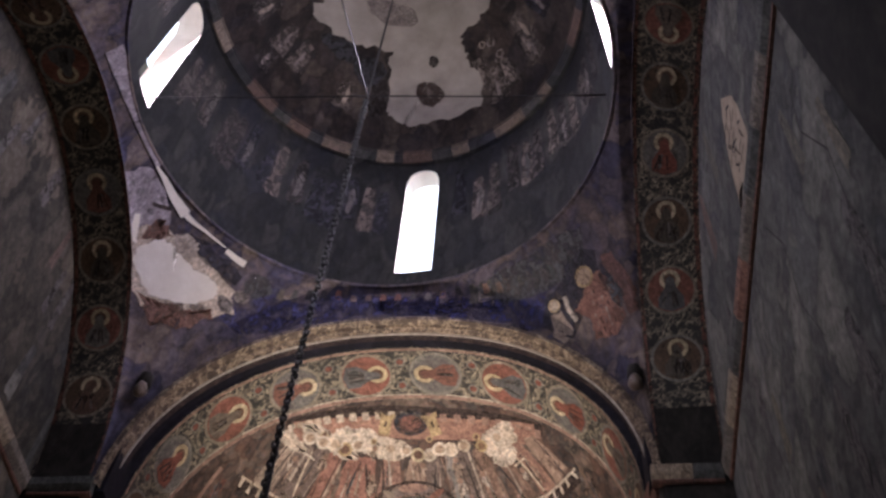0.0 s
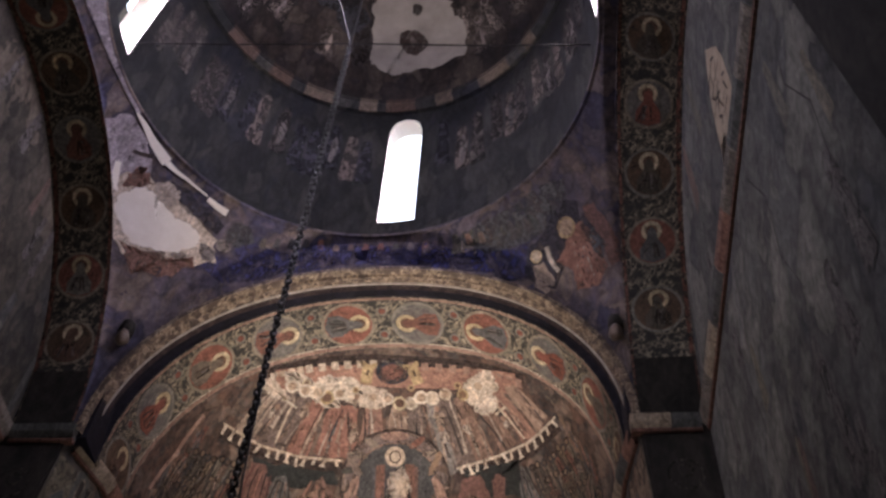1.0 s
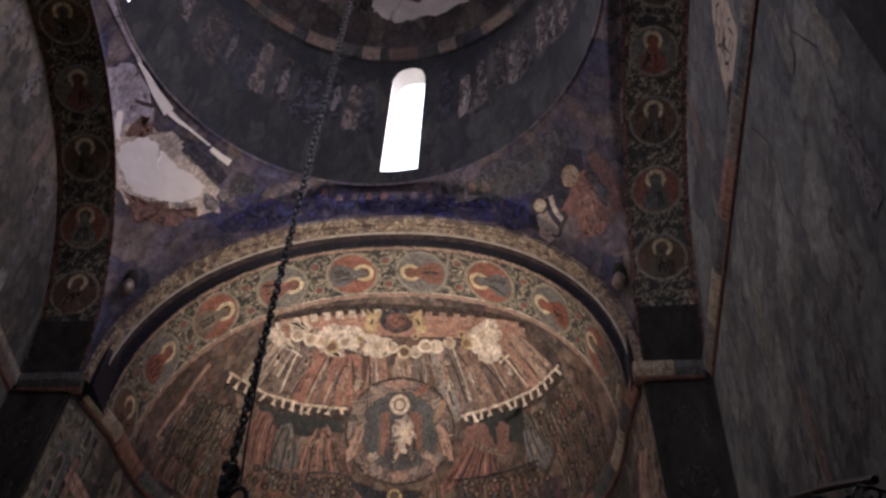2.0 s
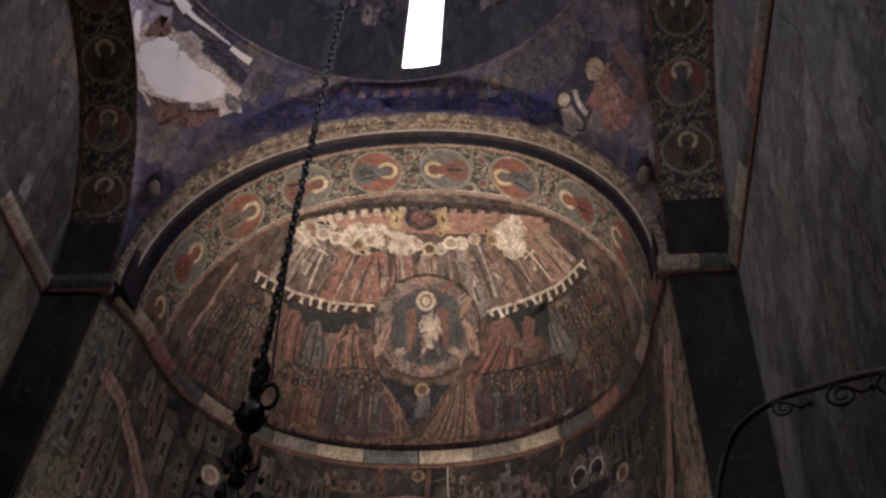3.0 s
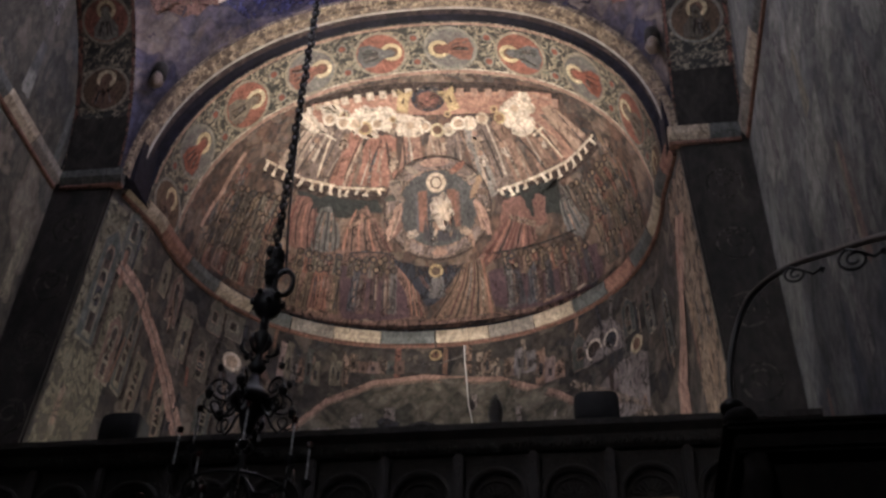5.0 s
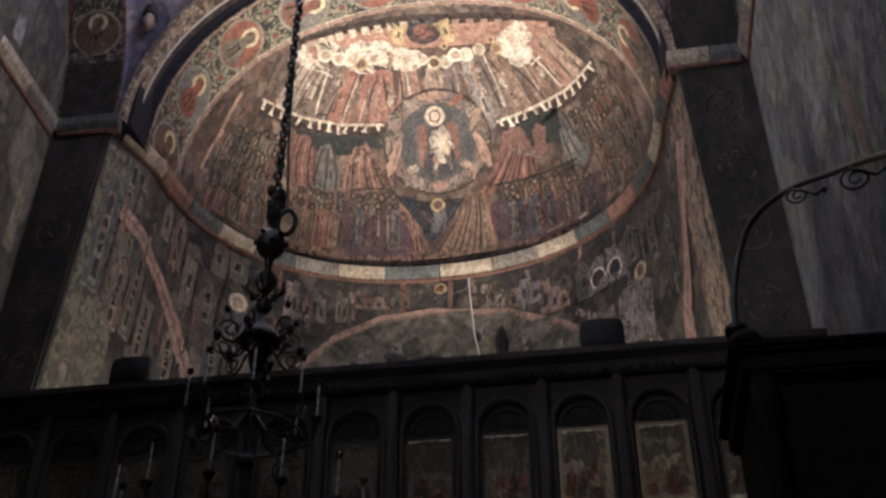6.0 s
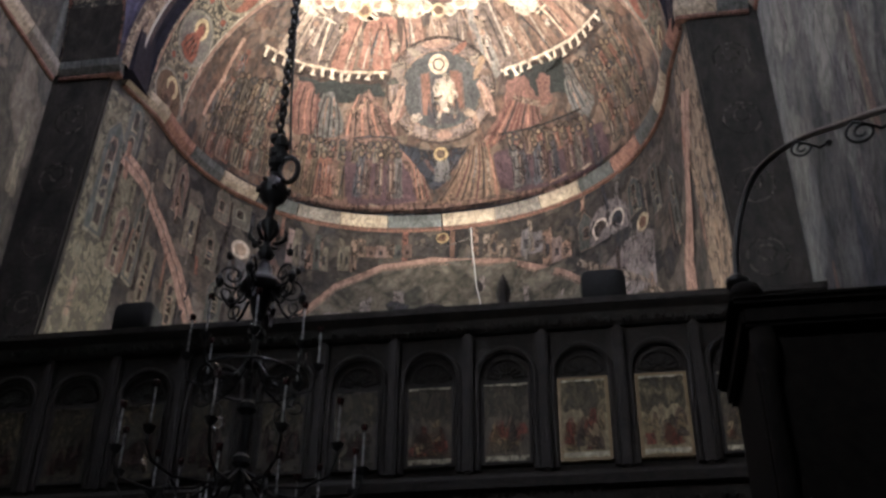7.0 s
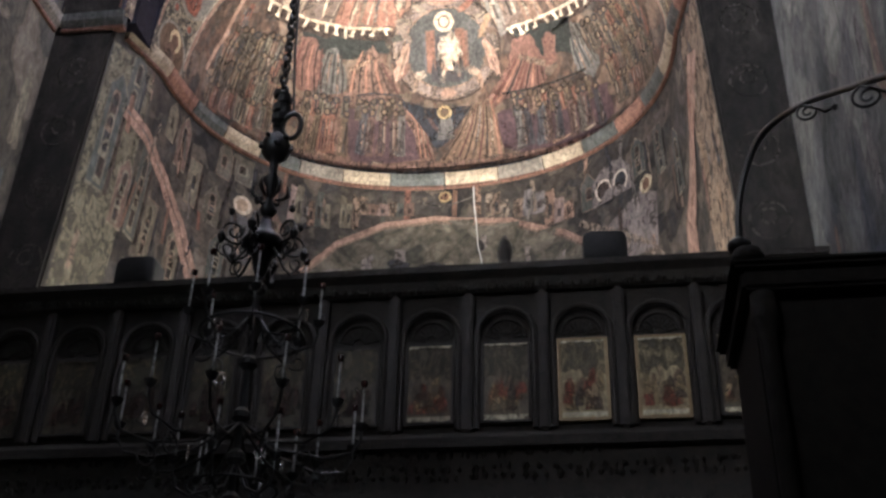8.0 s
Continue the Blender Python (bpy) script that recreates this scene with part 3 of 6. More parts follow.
# ---- iconostasis ----
IY = 4.95
# Darker copies of the panel paint: light's fall-off to the left, put into colour.
M_ICON = [pigment("icon panel, " + nm, c, 0.42, 0.55, False, False) for nm, c in (("deep shade", [(0.030, 0.026, 0.018), (0.042, 0.034, 0.022)]), ("half shade", [(0.11, 0.082, 0.048), (0.085, 0.066, 0.042)]), ("olive and gold", [(0.21, 0.17, 0.095), (0.25, 0.20, 0.115)]))]
screen = tagged(new("iconostasis"), "tall dark carved wooden icon screen across the sanctuary", "iconostasis")
bm = bmesh.new()
box(bm, (XWN, IY + 0.04, 0), (XWS, IY + 0.14, 4.36), 0.004)
part("back_panel", bm, M_WOOD, screen)
bm = bmesh.new()
sweep(bm, [(XWN, IY + 0.06, 4.42, 0, -1), (XWS, IY + 0.06, 4.42, 0, -1)], [(-0.12, -0.07), (0.05, -0.07), (0.07, -0.055), (0.075, 0.0), (0.12, 0.03), (0.125, 0.065), (-0.12, 0.065)])
part("cornice", bm, M_WOOD, screen)
bm = bmesh.new()
sweep(bm, [(XWN, IY + 0.04, 3.53, 0, -1), (XWS, IY + 0.04, 3.53, 0, -1)], [(0, -0.05), (0.05, -0.045), (0.06, 0.0), (0.04, 0.03), (0, 0.035)])
part("rail", bm, M_WOOD, screen)
irng = random.Random(8)
M_GILT = plain('dull gilt', (0.12, 0.08, 0.035), (0.22, 0.15, 0.07), 20, 0.45, 0.3)
# Scene and band paints have a shaded copy for the left panels too.
M_SCENE = [pigment("icon scene paints, shaded", [(0.04, 0.02, 0.014), (0.03, 0.024, 0.017), (0.06, 0.05, 0.03)], 0.46), pigment("icon scene paints", [(0.16, 0.05, 0.03), (0.07, 0.05, 0.035), (0.26, 0.20, 0.12), (0.06, 0.065, 0.05), (0.12, 0.08, 0.05), (0.20, 0.15, 0.08)], 0.46)]
M_BAND = [pigment("shaded icon band", [(0.06, 0.05, 0.035)], 0.40, 0.6, False), pigment("pale icon band", [(0.42, 0.38, 0.27)], 0.40, 0.6, False)]
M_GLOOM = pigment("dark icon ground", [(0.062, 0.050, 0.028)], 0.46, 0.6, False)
ICON_X = [-0.845 + 0.39 * k for k in range(-7, 5)]
for x in ICON_X:
    bm = bmesh.new()
    box(bm, (x + 0.195 - 0.028, IY - 0.02, 3.56), (x + 0.195 + 0.028, IY + 0.045, 4.34), 0.012)
    part("pilaster", bm, M_WOOD, screen)
    bm = bmesh.new()
    tube(bm, [(x + 0.148, IY + 0.012, 3.58)] + [(x + 0.148 * math.cos(math.pi * k / 14), IY + 0.012, 4.10 + 0.15 * math.sin(math.pi * k / 14)) for k in range(15)] + [(x - 0.148, IY + 0.012, 3.58)], 0.017, 8)
    tube(bm, [(x + 0.10 * math.cos(math.pi * k / 12), IY + 0.034, 4.10 + 0.095 * math.sin(math.pi * k / 12)) for k in range(13)], 0.009, 6)
    for k in range(9):  # carved rays in the round head
        a_ = math.pi * (k + 0.5) / 9
        tube(bm, [(x + q_ * math.cos(a_), IY + 0.036, 4.085 + q_ * math.sin(a_)) for q_ in (0.03, 0.085)], 0.007, 5)
    part("niche_arch", bm, M_WOOD, screen)
    bm = bmesh.new()
    box(bm, (x - 0.128, IY + 0.015, 3.61), (x + 0.128, IY + 0.05, 4.06), 0.006)
    # Tier by x: left panels take the shaded paints, right ones the lit paint.
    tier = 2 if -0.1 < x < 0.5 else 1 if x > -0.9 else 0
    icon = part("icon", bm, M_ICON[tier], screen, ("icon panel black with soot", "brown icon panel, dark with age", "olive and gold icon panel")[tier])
    bm = bmesh.new()
    for lo, hi in (((-0.128, 3.61), (-0.112, 4.06)), ((0.112, 3.61), (0.128, 4.06)), ((-0.112, 3.61), (0.112, 3.625)), ((-0.112, 4.045), (0.112, 4.06))):
        box(bm, (x + lo[0], IY + 0.006, lo[1]), (x + hi[0], IY + 0.016, hi[1]), 0.003)
    part("frame", bm, M_GILT if tier == 2 else M_WOOD, icon, "thin dull gilt frame" if tier == 2 else "thin dark wooden frame")
    bm = bmesh.new()
    for k in range(26):
        u, w_ = x + irng.uniform(-0.085, 0.085), irng.uniform(0.012, 0.03)
        z0 = 3.665 + irng.uniform(0, 0.2) ** 1.4
        z1 = z0 + irng.uniform(0.04, 0.14)
        vs = [bm.verts.new((u + a * w_, IY + 0.0125 - 0.0002 * k, b)) for a, b in ((-1, z0), (1, z0), (0.9, (z0 + z1) / 2), (0.4, z1), (-0.4, z1), (-0.9, (z0 + z1) / 2))]
        bm.faces.new(vs)
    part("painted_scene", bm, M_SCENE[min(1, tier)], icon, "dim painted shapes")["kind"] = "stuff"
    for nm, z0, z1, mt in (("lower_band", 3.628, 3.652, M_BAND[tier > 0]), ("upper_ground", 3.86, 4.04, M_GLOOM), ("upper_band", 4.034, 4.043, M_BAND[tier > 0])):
        bm = bmesh.new()
        n_ = 12
        lo_ = [bm.verts.new((x - 0.11 + 0.22 * k / n_, IY + (0.0130 if nm == "upper_ground" else 0.0055), z0 + irng.uniform(-0.012, 0.012) * (2.5 if nm == "upper_ground" else 0.5))) for k in range(n_ + 1)]
        hi_ = [bm.verts.new((x - 0.11 + 0.22 * k / n_, IY + (0.0130 if nm == "upper_ground" else 0.0055), z1)) for k in range(n_ + 1)]
        for k in range(n_):
            bm.faces.new((lo_[k], lo_[k + 1], hi_[k + 1], hi_[k]))
        part(nm, bm, mt, icon)

# carved bosses on the frieze and on the lower panels
verts, faces = [], []
for row, (z, n, y_) in enumerate(((4.385, 120, IY - 0.012), (3.43, 110, IY + 0.038), (3.375, 118, IY + 0.038), (3.32, 112, IY + 0.038), (3.265, 116, IY + 0.038), (3.21, 110, IY + 0.038), (3.155, 114, IY + 0.038))):
    for k in range(n):
        x = XWN + 0.05 + (XWS - XWN - 0.1) * (k + 0.5 + irng.uniform(-0.6, 0.6)) / n
        a, b_ = 2.2 / n * irng.uniform(0.6, 1.4), (0.022 if row == 0 else 0.026) * irng.uniform(0.6, 1.3)
        z += irng.uniform(-0.006, 0.006)
        b = len(verts)
        verts += [(x - a * 0.7, y_, z), (x, y_, z + b_), (x + a * 0.7, y_, z), (x, y_, z - b_), (x + 0.004, y_ - 0.022, z + 0.004)]
        faces += [(b, b + 4, b + 1), (b + 1, b + 4, b + 2), (b + 2, b + 4, b + 3), (b + 3, b + 4, b)]
raw("carved_foliage", verts, faces, M_WOOD, screen, "shallow carved foliage")["kind"] = "stuff"

# ---- chandelier ----
lamp = tagged(new("chandelier"), "tiered black wrought-iron chandelier hung on a long chain", "chandelier")
lamp.location = (CX, CY, 4.15)
bpy.context.view_layer.update()
# Pale flecks in the sleeve colour stand for glints on dark glass.
M_CANDLE = plain("glass sleeve with painted glints", (0.008, 0.008, 0.008), (0.62, 0.61, 0.60), 62, 0.05)
M_CUP = plain("dark red glass", (0.02, 0.004, 0.004), (0.035, 0.008, 0.007), 20, 0.12)
M_CRYSTAL = plain("silvered rosette", (0.5, 0.5, 0.5), (0.8, 0.8, 0.8), 30, 0.15, 1.0)
link = []
for odd in (0, 1):
    ring_ = [(math.cos(2 * math.pi * i / 12) * 0.0135, math.sin(2 * math.pi * i / 12) * 0.021) for i in range(12)]
    bm = bmesh.new()
    tube(bm, [((a if odd else 0), (0 if odd else a), b) for a, b in ring_], 0.0078, 6, True)
    me = bpy.data.meshes.new("chain_link")
    bm.to_mesh(me)
    bm.free()
    me.materials.append(M_IRON)
    link.append(me)
z, k = 4.29, 0
while z < 8.86:
    ob = new("chain_link", link[k % 2])
    ob.location = (CX + 0.004 * math.sin(k * 1.7), CY + 0.004 * math.cos(k * 2.3), z)
    tag_parent(ob, lamp)
    z, k = z + 0.030, k + 1


def curl(p, r0, turns, lean, start=0.0, n=26, tilt=0.0):
    """A scroll of iron in the upright plane through the axis that looks towards lean."""
    out = []
    for i in range(n + 1):
        f = i / n
        r, a = r0 * (1 - 0.8 * f), start + turns * 2 * math.pi * f
        u, w = r * math.cos(a), r * math.sin(a)
        out.append((p[0] + u * math.cos(lean) - tilt * f * math.sin(lean), p[1] + u * math.sin(lean) + tilt * f * math.cos(lean), p[2] + w))
    return out


bm = bmesh.new()
tube(bm, [(CX + 0.006, CY, 5.25), (CX + 0.018, CY, 4.9), (CX + 0.035, CY - 0.01, 4.6), (CX + 0.062, CY - 0.02, 4.30)], 0.006, 6)
part("guy_wire", bm, M_IRON, lamp)
crng = random.Random(3)
for i in range(9):
    bm = bmesh.new()
    r_ = crng.uniform(0.024, 0.042)
    lathe(bm, [(0.006, r_), (r_, r_ * 0.4), (r_ * 0.9, -r_ * 0.4), (0.006, -r_)], (CX + crng.uniform(-0.02, 0.02), CY + crng.uniform(-0.02, 0.02), 4.255 + 0.022 * i), 9)
    part("knob", bm, M_IRON, lamp)
bm = bmesh.new()
tube(bm, [(CX + 0.062 + 0.05 * math.cos(2 * math.pi * i / 24) * 0.75, CY - 0.02, 4.235 + 0.062 * math.sin(2 * math.pi * i / 24)) for i in range(24)], 0.011, 8, True)
part("pull_ring", bm, M_IRON, lamp)
bm = bmesh.new()
lathe(bm, [(0.012, 0.12), (0.022, 0.10), (0.018, 0.075), (0.036, 0.055), (0.054, 0.03), (0.060, 0.0), (0.054, -0.03), (0.036, -0.055), (0.018, -0.07), (0.016, -0.13), (0.04, -0.16), (0.02, -0.19), (0.014, -0.26), (0.035, -0.30), (0.014, -0.33)], (CX, CY, 4.145), 28)
part("ball", bm, M_IRON, lamp, smooth=True)
for k in range(10):
    a = k * math.pi / 5
    bm = bmesh.new()
    lathe(bm, [(0.003, 0.012), (0.010, 0.005), (0.011, -0.004), (0.003, -0.012)], (CX + 0.062 * math.cos(a), CY + 0.062 * math.sin(a), 4.145 + (0.028 if k % 2 else -0.012)), 8)
    part("stud", bm, M_IRON, lamp, smooth=True)
for k in range(6):
    a = k * math.pi / 3 + 0.3
    bm = bmesh.new()
    tube(bm, [(CX + (0.02 + 0.05 * math.sin(f * 2.2)) * math.cos(a), CY + (0.02 + 0.05 * math.sin(f * 2.2)) * math.sin(a), 3.90 + 0.07 * f * f) for f in [i / 8 for i in range(9)]], [0.006, 0.006, 0.007, 0.008, 0.009, 0.010, 0.008, 0.005, 0.002], 6)
    part("leaf", bm, M_IRON, lamp)
bm = bmesh.new()
lathe(bm, [(0.014, 0.12), (0.03, 0.08), (0.035, 0.05), (0.07, 0.02), (0.085, -0.01), (0.07, -0.03), (0.04, -0.05), (0.03, -0.11), (0.014, -0.15)], (CX, CY, 3.70), 24)
part("bowl", bm, M_IRON, lamp, smooth=True)
bm = bmesh.new()
tube(bm, [(CX, CY, 4.02), (CX, CY, 2.55)], 0.014, 8)
for z_ in (3.5, 3.38, 3.2, 3.0, 2.85, 2.7):
    lathe(bm, [(0.014, 0.03), (0.034, 0.01), (0.034, -0.01), (0.014, -0.03)], (CX, CY, z_), 12)
lathe(bm, [(0.014, 0.0), (0.05, -0.05), (0.03, -0.1), (0.004, -0.16)], (CX, CY, 2.6), 14)
part("stem", bm, M_IRON, lamp)
for k in range(6):  # sprays of scrolls round the bowl
    a = k * math.pi / 3 + 0.55
    px_, py_ = CX + 0.115 * math.cos(a), CY + 0.115 * math.sin(a)
    bm = bmesh.new()
    tube(bm, curl((px_, py_, 3.72), 0.055, 1.6, a, 3.6), 0.005, 6)
    tube(bm, curl((px_ + 0.02 * math.cos(a), py_ + 0.02 * math.sin(a), 3.64), 0.04, -1.4, a, 1.2), 0.0045, 6)
    tube(bm, [(CX + 0.06 * math.cos(a), CY + 0.06 * math.sin(a), 3.66), (CX + 0.09 * math.cos(a), CY + 0.09 * math.sin(a), 3.61), (px_, py_, 3.59), (px_ + 0.03 * math.cos(a), py_ + 0.03 * math.sin(a), 3.63)], 0.006, 6)
    lathe(bm, [(0.004, 0.03), (0.013, 0.015), (0.018, 0.0), (0.012, -0.02), (0.004, -0.03)], (px_ + 0.045 * math.cos(a), py_ + 0.045 * math.sin(a), 3.69), 8)
    lathe(bm, [(0.004, 0.016), (0.013, 0.008), (0.012, -0.008), (0.004, -0.016)], (px_ + 0.02 * math.cos(a), py_ + 0.02 * math.sin(a), 3.805), 8)
    part("scroll_spray", bm, M_IRON, lamp)
rng = random.Random(4)
for r, z, n, off in ((0.235, 3.43, 8, 0.32), (0.42, 3.01, 12, 0.1), (0.20, 2.86, 6, 0.5)):
    bm = bmesh.new()
    if r > 0.3:
        bm.free()
    else:
        tube(bm, [(CX + (r - 0.05) * math.cos(2 * math.pi * k / 48), CY + (r - 0.05) * math.sin(2 * math.pi * k / 48), z - 0.12) for k in range(48)], 0.005, 6, True)
        part("hoop", bm, M_IRON, lamp)
    for k in range(n):
        a = 2 * math.pi * k / n + off
        c, s_ = math.cos(a), math.sin(a)
        arm = bmesh.new()
        tube(arm, [(CX + q * c, CY + q * s_, z + dz) for q, dz in ((0.015, -0.04), (r * 0.35, -0.13), (r * 0.7, -0.16), (r * 0.93, -0.14), (r, -0.09), (r, -0.06))], 0.005, 6)
        tube(arm, curl((CX + r * 0.72 * c, CY + r * 0.72 * s_, z - 0.21), 0.04, 1.4, a, 1.5), 0.004, 5)
        arm_ob = part("candle_arm", arm, M_IRON, lamp)
        bm = bmesh.new()
        lathe(bm, [(0.005, -0.065), (0.016, -0.052), (0.022, -0.038), (0.008, -0.035)], (CX + r * c, CY + r * s_, z), 10)
        part("drip_pan", bm, M_IRON, arm_ob)
        bm = bmesh.new()
        lathe(bm, [(0.004, -0.04), (0.0048, 0.0), (0.0034, 0.012), (0.005, 0.03), (0.0034, 0.05), (0.0046, 0.085), (0.002, 0.11)], (CX + r * c, CY + r * s_, z), 8)
        part("candle", bm, M_CANDLE, arm_ob, "dark glossy glass candle sleeve", smooth=True)
        bm = bmesh.new()
        lathe(bm, [(0.005, 0.098), (0.011, 0.104), (0.013, 0.118), (0.010, 0.122), (0.003, 0.112)], (CX + r * c, CY + r * s_, z), 10)
        part("lamp_cup", bm, M_CUP, arm_ob, "dark red glass cup", smooth=True)
        if k % 3 == 0:
            bm = bmesh.new()
            for i in range(7):
                b = 2 * math.pi * i / 7
                lathe(bm, [(0.002, 0.007), (0.0075, 0.0), (0.002, -0.007)], (CX + r * 0.8 * c + 0.018 * math.cos(b) * -s_, CY + r * 0.8 * s_ + 0.018 * math.cos(b) * c, z - 0.02 + 0.018 * math.sin(b)), 6)
            hub = (CX + r * 0.8 * c, CY + r * 0.8 * s_, z - 0.02)
            tube(bm, [(hub[0] - 0.018 * math.cos(2 * math.pi * i / 14) * s_, hub[1] + 0.018 * math.cos(2 * math.pi * i / 14) * c, hub[2] + 0.018 * math.sin(2 * math.pi * i / 14)) for i in range(14)], 0.003, 5, True)
            part("rosette", bm, M_CRYSTAL, arm_ob, "small silvered rosette")
# iron rod up to the dome and the tie wires that steady the chain
bm = bmesh.new()
tube(bm, [(CX, CY, 8.84), (CX, CY, 12.82)], 0.008, 6)
part("rod", bm, M_IRON, lamp)
for x, y, z in ((-3.04, 3.38, 9.22), (0.58, 3.62, 9.35), (-1.55, 1.52, 9.4)):
    bm = bmesh.new()
    tube(bm, [(CX, CY, 8.9), ((CX + x) / 2, (CY + y) / 2, (8.9 + z) / 2 - 0.02), (x, y, z)], 0.006, 5)
    part("tie_wire", bm, M_IRON, lamp)

# ---- loudspeakers on the screen ----
for x, w in ((0.08, 0.24), (-2.555, 0.24)):
    spk = tagged(new("loudspeaker"), "small black loudspeaker on top of the icon screen", "loudspeaker", "loudspeakers")
    bm = bmesh.new()
    rows = []
    for y_, k_ in ((IY - 0.02, 0.9), (IY - 0.008, 0.98), (IY + 0.005, 1.0), (IY + 0.12, 1.0), (IY + 0.14, 0.92)):
        rows.append([bm.verts.new((x + k_ * w / 2 * math.copysign(abs(math.cos(a)) ** 0.4, math.cos(a)), y_, 4.585 + k_ * 0.10 * math.copysign(abs(math.sin(a)) ** 0.4, math.sin(a)))) for a in [2 * math.pi * (i + 0.5) / 28 for i in range(28)]])
    for r0, r1 in zip(rows, rows[1:]):
        for i in range(28):
            bm.faces.new((r0[i], r0[(i + 1) % 28], r1[(i + 1) % 28], r1[i]))
    bm.faces.new(rows[0][::-1])
    bm.faces.new(rows[-1])
    bmesh.ops.recalc_face_normals(bm, faces=bm.faces)
    part("body", bm, M_BLACK, spk, smooth=True)

# ---- wall paintings: flat patches of pigment laid on the curved surfaces ----
SINGLE = ("painted_robe", "painted_halo", "painted_building", "plaster_patch")


class Surface:
    """Lays outlines given in metres on a surface of the building."""

    def __init__(self, ob, inside, tree=None):
        self.ob = ob
        self.inside = Vector(inside)
        self.tree = tree or BVHTree.FromPolygons([v.co.copy() for v in ob.data.vertices], [tuple(p.vertices) for p in ob.data.polygons])
        self.lots = {}

    def frame_at(self, c, up=(0, 0, 1)):
        p, n, _, _ = self.tree.find_nearest(Vector(c))
        if (self.inside - p).dot(n) < 0:
            n = -n
        v = Vector(up)
        v = (v - n * v.dot(n)).normalized()
        return p, v.cross(n), v, n

    def put(self, fr, u, w, lift):
        p, e, v, n = fr
        o = p + e * u + v * w
        hit, m, _, _ = self.tree.ray_cast(o + n * 0.3, -n, 0.75)
        if hit is None:
            hit, m, _, _ = self.tree.find_nearest(o)
        if m.dot(n) < 0:
            m = -m
        return hit + m * lift

    def patch(self, lot, c, outline, lift=0.004, up=(0, 0, 1), inner=None, rings=3, shift=(0, 0)):
        """A filled outline, or the band between inner (a share of the outline) and the outline."""
        fr = self.frame_at(c, up)
        if lot[0] in SINGLE:
            lot = (*lot, len(self.lots))
        verts, faces = self.lots.setdefault(lot, ([], []))
        b, n = len(verts), len(outline)
        mu, mw = sum(q[0] for q in outline) / n, sum(q[1] for q in outline) / n
        shares = [inner + (1 - inner) * k / max(1, rings - 2) for k in range(max(2, rings - 1))] if inner else [k / rings for k in range(1, rings + 1)]
        for s in shares:
            for q in outline:
                verts.append(self.put(fr, shift[0] + mu + (q[0] - mu) * s, shift[1] + mw + (q[1] - mw) * s, lift))
        for k in range(len(shares) - 1):
            for i in range(n):
                j = (i + 1) % n
                faces.append((b + k * n + i, b + k * n + j, b + (k + 1) * n + j, b + (k + 1) * n + i))
        if not inner:
            verts.append(self.put(fr, shift[0] + mu, shift[1] + mw, lift))
            for i in range(n):
                faces.append((len(verts) - 1, b + (i + 1) % n, b + i))

    def line(self, lot, pts, width, lift=0.004, steps=6):
        """A painted line of that width through points near the surface."""
        if lot[0] in SINGLE:
            lot = (*lot, len(self.lots))
        verts, faces = self.lots.setdefault(lot, ([], []))
        pts = [Vector(p) for p in pts]
        fine = [a.lerp(c, k / steps) for a, c in zip(pts, pts[1:]) for k in range(steps)] + [pts[-1]]
        b = len(verts)
        for i, p in enumerate(fine):
            d = (fine[min(i + 1, len(fine) - 1)] - fine[max(i - 1, 0)]).normalized()
            fr = self.frame_at(p, d)
            w = width[0] + (width[1] - width[0]) * i / (len(fine) - 1) if isinstance(width, tuple) else width
            verts += [self.put(fr, -w / 2, 0, lift), self.put(fr, w / 2, 0, lift)]
        for i in range(len(fine) - 1):
            faces.append((b + 2 * i, b + 2 * i + 1, b + 2 * i + 3, b + 2 * i + 2))

    def flush(self, parent=None):
        made = []
        for (name, mat, label, *_), (verts, faces) in self.lots.items():
            made.append(raw(name, verts, faces, mat, parent or self.ob, label, smooth=True))
            if name.endswith("s") or name in ("painted_pale", "painted_red", "worn_patch", "painted_blue", "painted_sky", "painted_drum", "painted_dome"):
                made[-1]["kind"] = "stuff"
        self.lots = {}
        return made


def ell(rx, ry, n=22, turn=0.0):
    out = [(rx * math.cos(2 * math.pi * k / n), ry * math.sin(2 * math.pi * k / n)) for k in range(n)]
    c, s = math.cos(turn), math.sin(turn)
    return [(u * c - w * s, u * s + w * c) for u, w in out]


def robe(w, h, rng, lean=0.0):
    """A plain draped shape: narrow above, wide below."""
    q = [(-0.30, 0.46), (-0.12, 0.5), (0.12, 0.5), (0.30, 0.46), (0.40, 0.2), (0.42, -0.1), (0.52, -0.46), (0.25, -0.5), (0.0, -0.47), (-0.28, -0.5), (-0.52, -0.44), (-0.42, -0.1), (-0.40, 0.2)]
    return [(w * (u + rng.uniform(-0.06, 0.06)) + lean * h * v, h * v) for u, v in q]


def house(w, h, roof=0.25):
    return [(-w / 2, -h / 2), (w / 2, -h / 2), (w / 2, h / 2 - roof * w), (0, h / 2 + roof * w), (-w / 2, h / 2 - roof * w)]


def rect(w, h):
    return [(-w / 2, -h / 2), (0, -h / 2), (w / 2, -h / 2), (w / 2, 0), (w / 2, h / 2), (0, h / 2), (-w / 2, h / 2), (-w / 2, 0)]


def blob(rx, ry, seed, n=34, rough=0.28):
    r = random.Random(seed)
    ph = [(r.uniform(0, 6.28), r.uniform(0.4, 1)) for _ in range(6)]
    out = []
    for k in range(n):
        a = 2 * math.pi * k / n
        s = 1 + rough * sum(w / (i + 1) * math.sin((i + 2) * a + p) for i, (p, w) in enumerate(ph)) * 0.6 + r.uniform(-0.05, 0.05)
        out.append((rx * s * math.cos(a), ry * s * math.sin(a)))
    return out


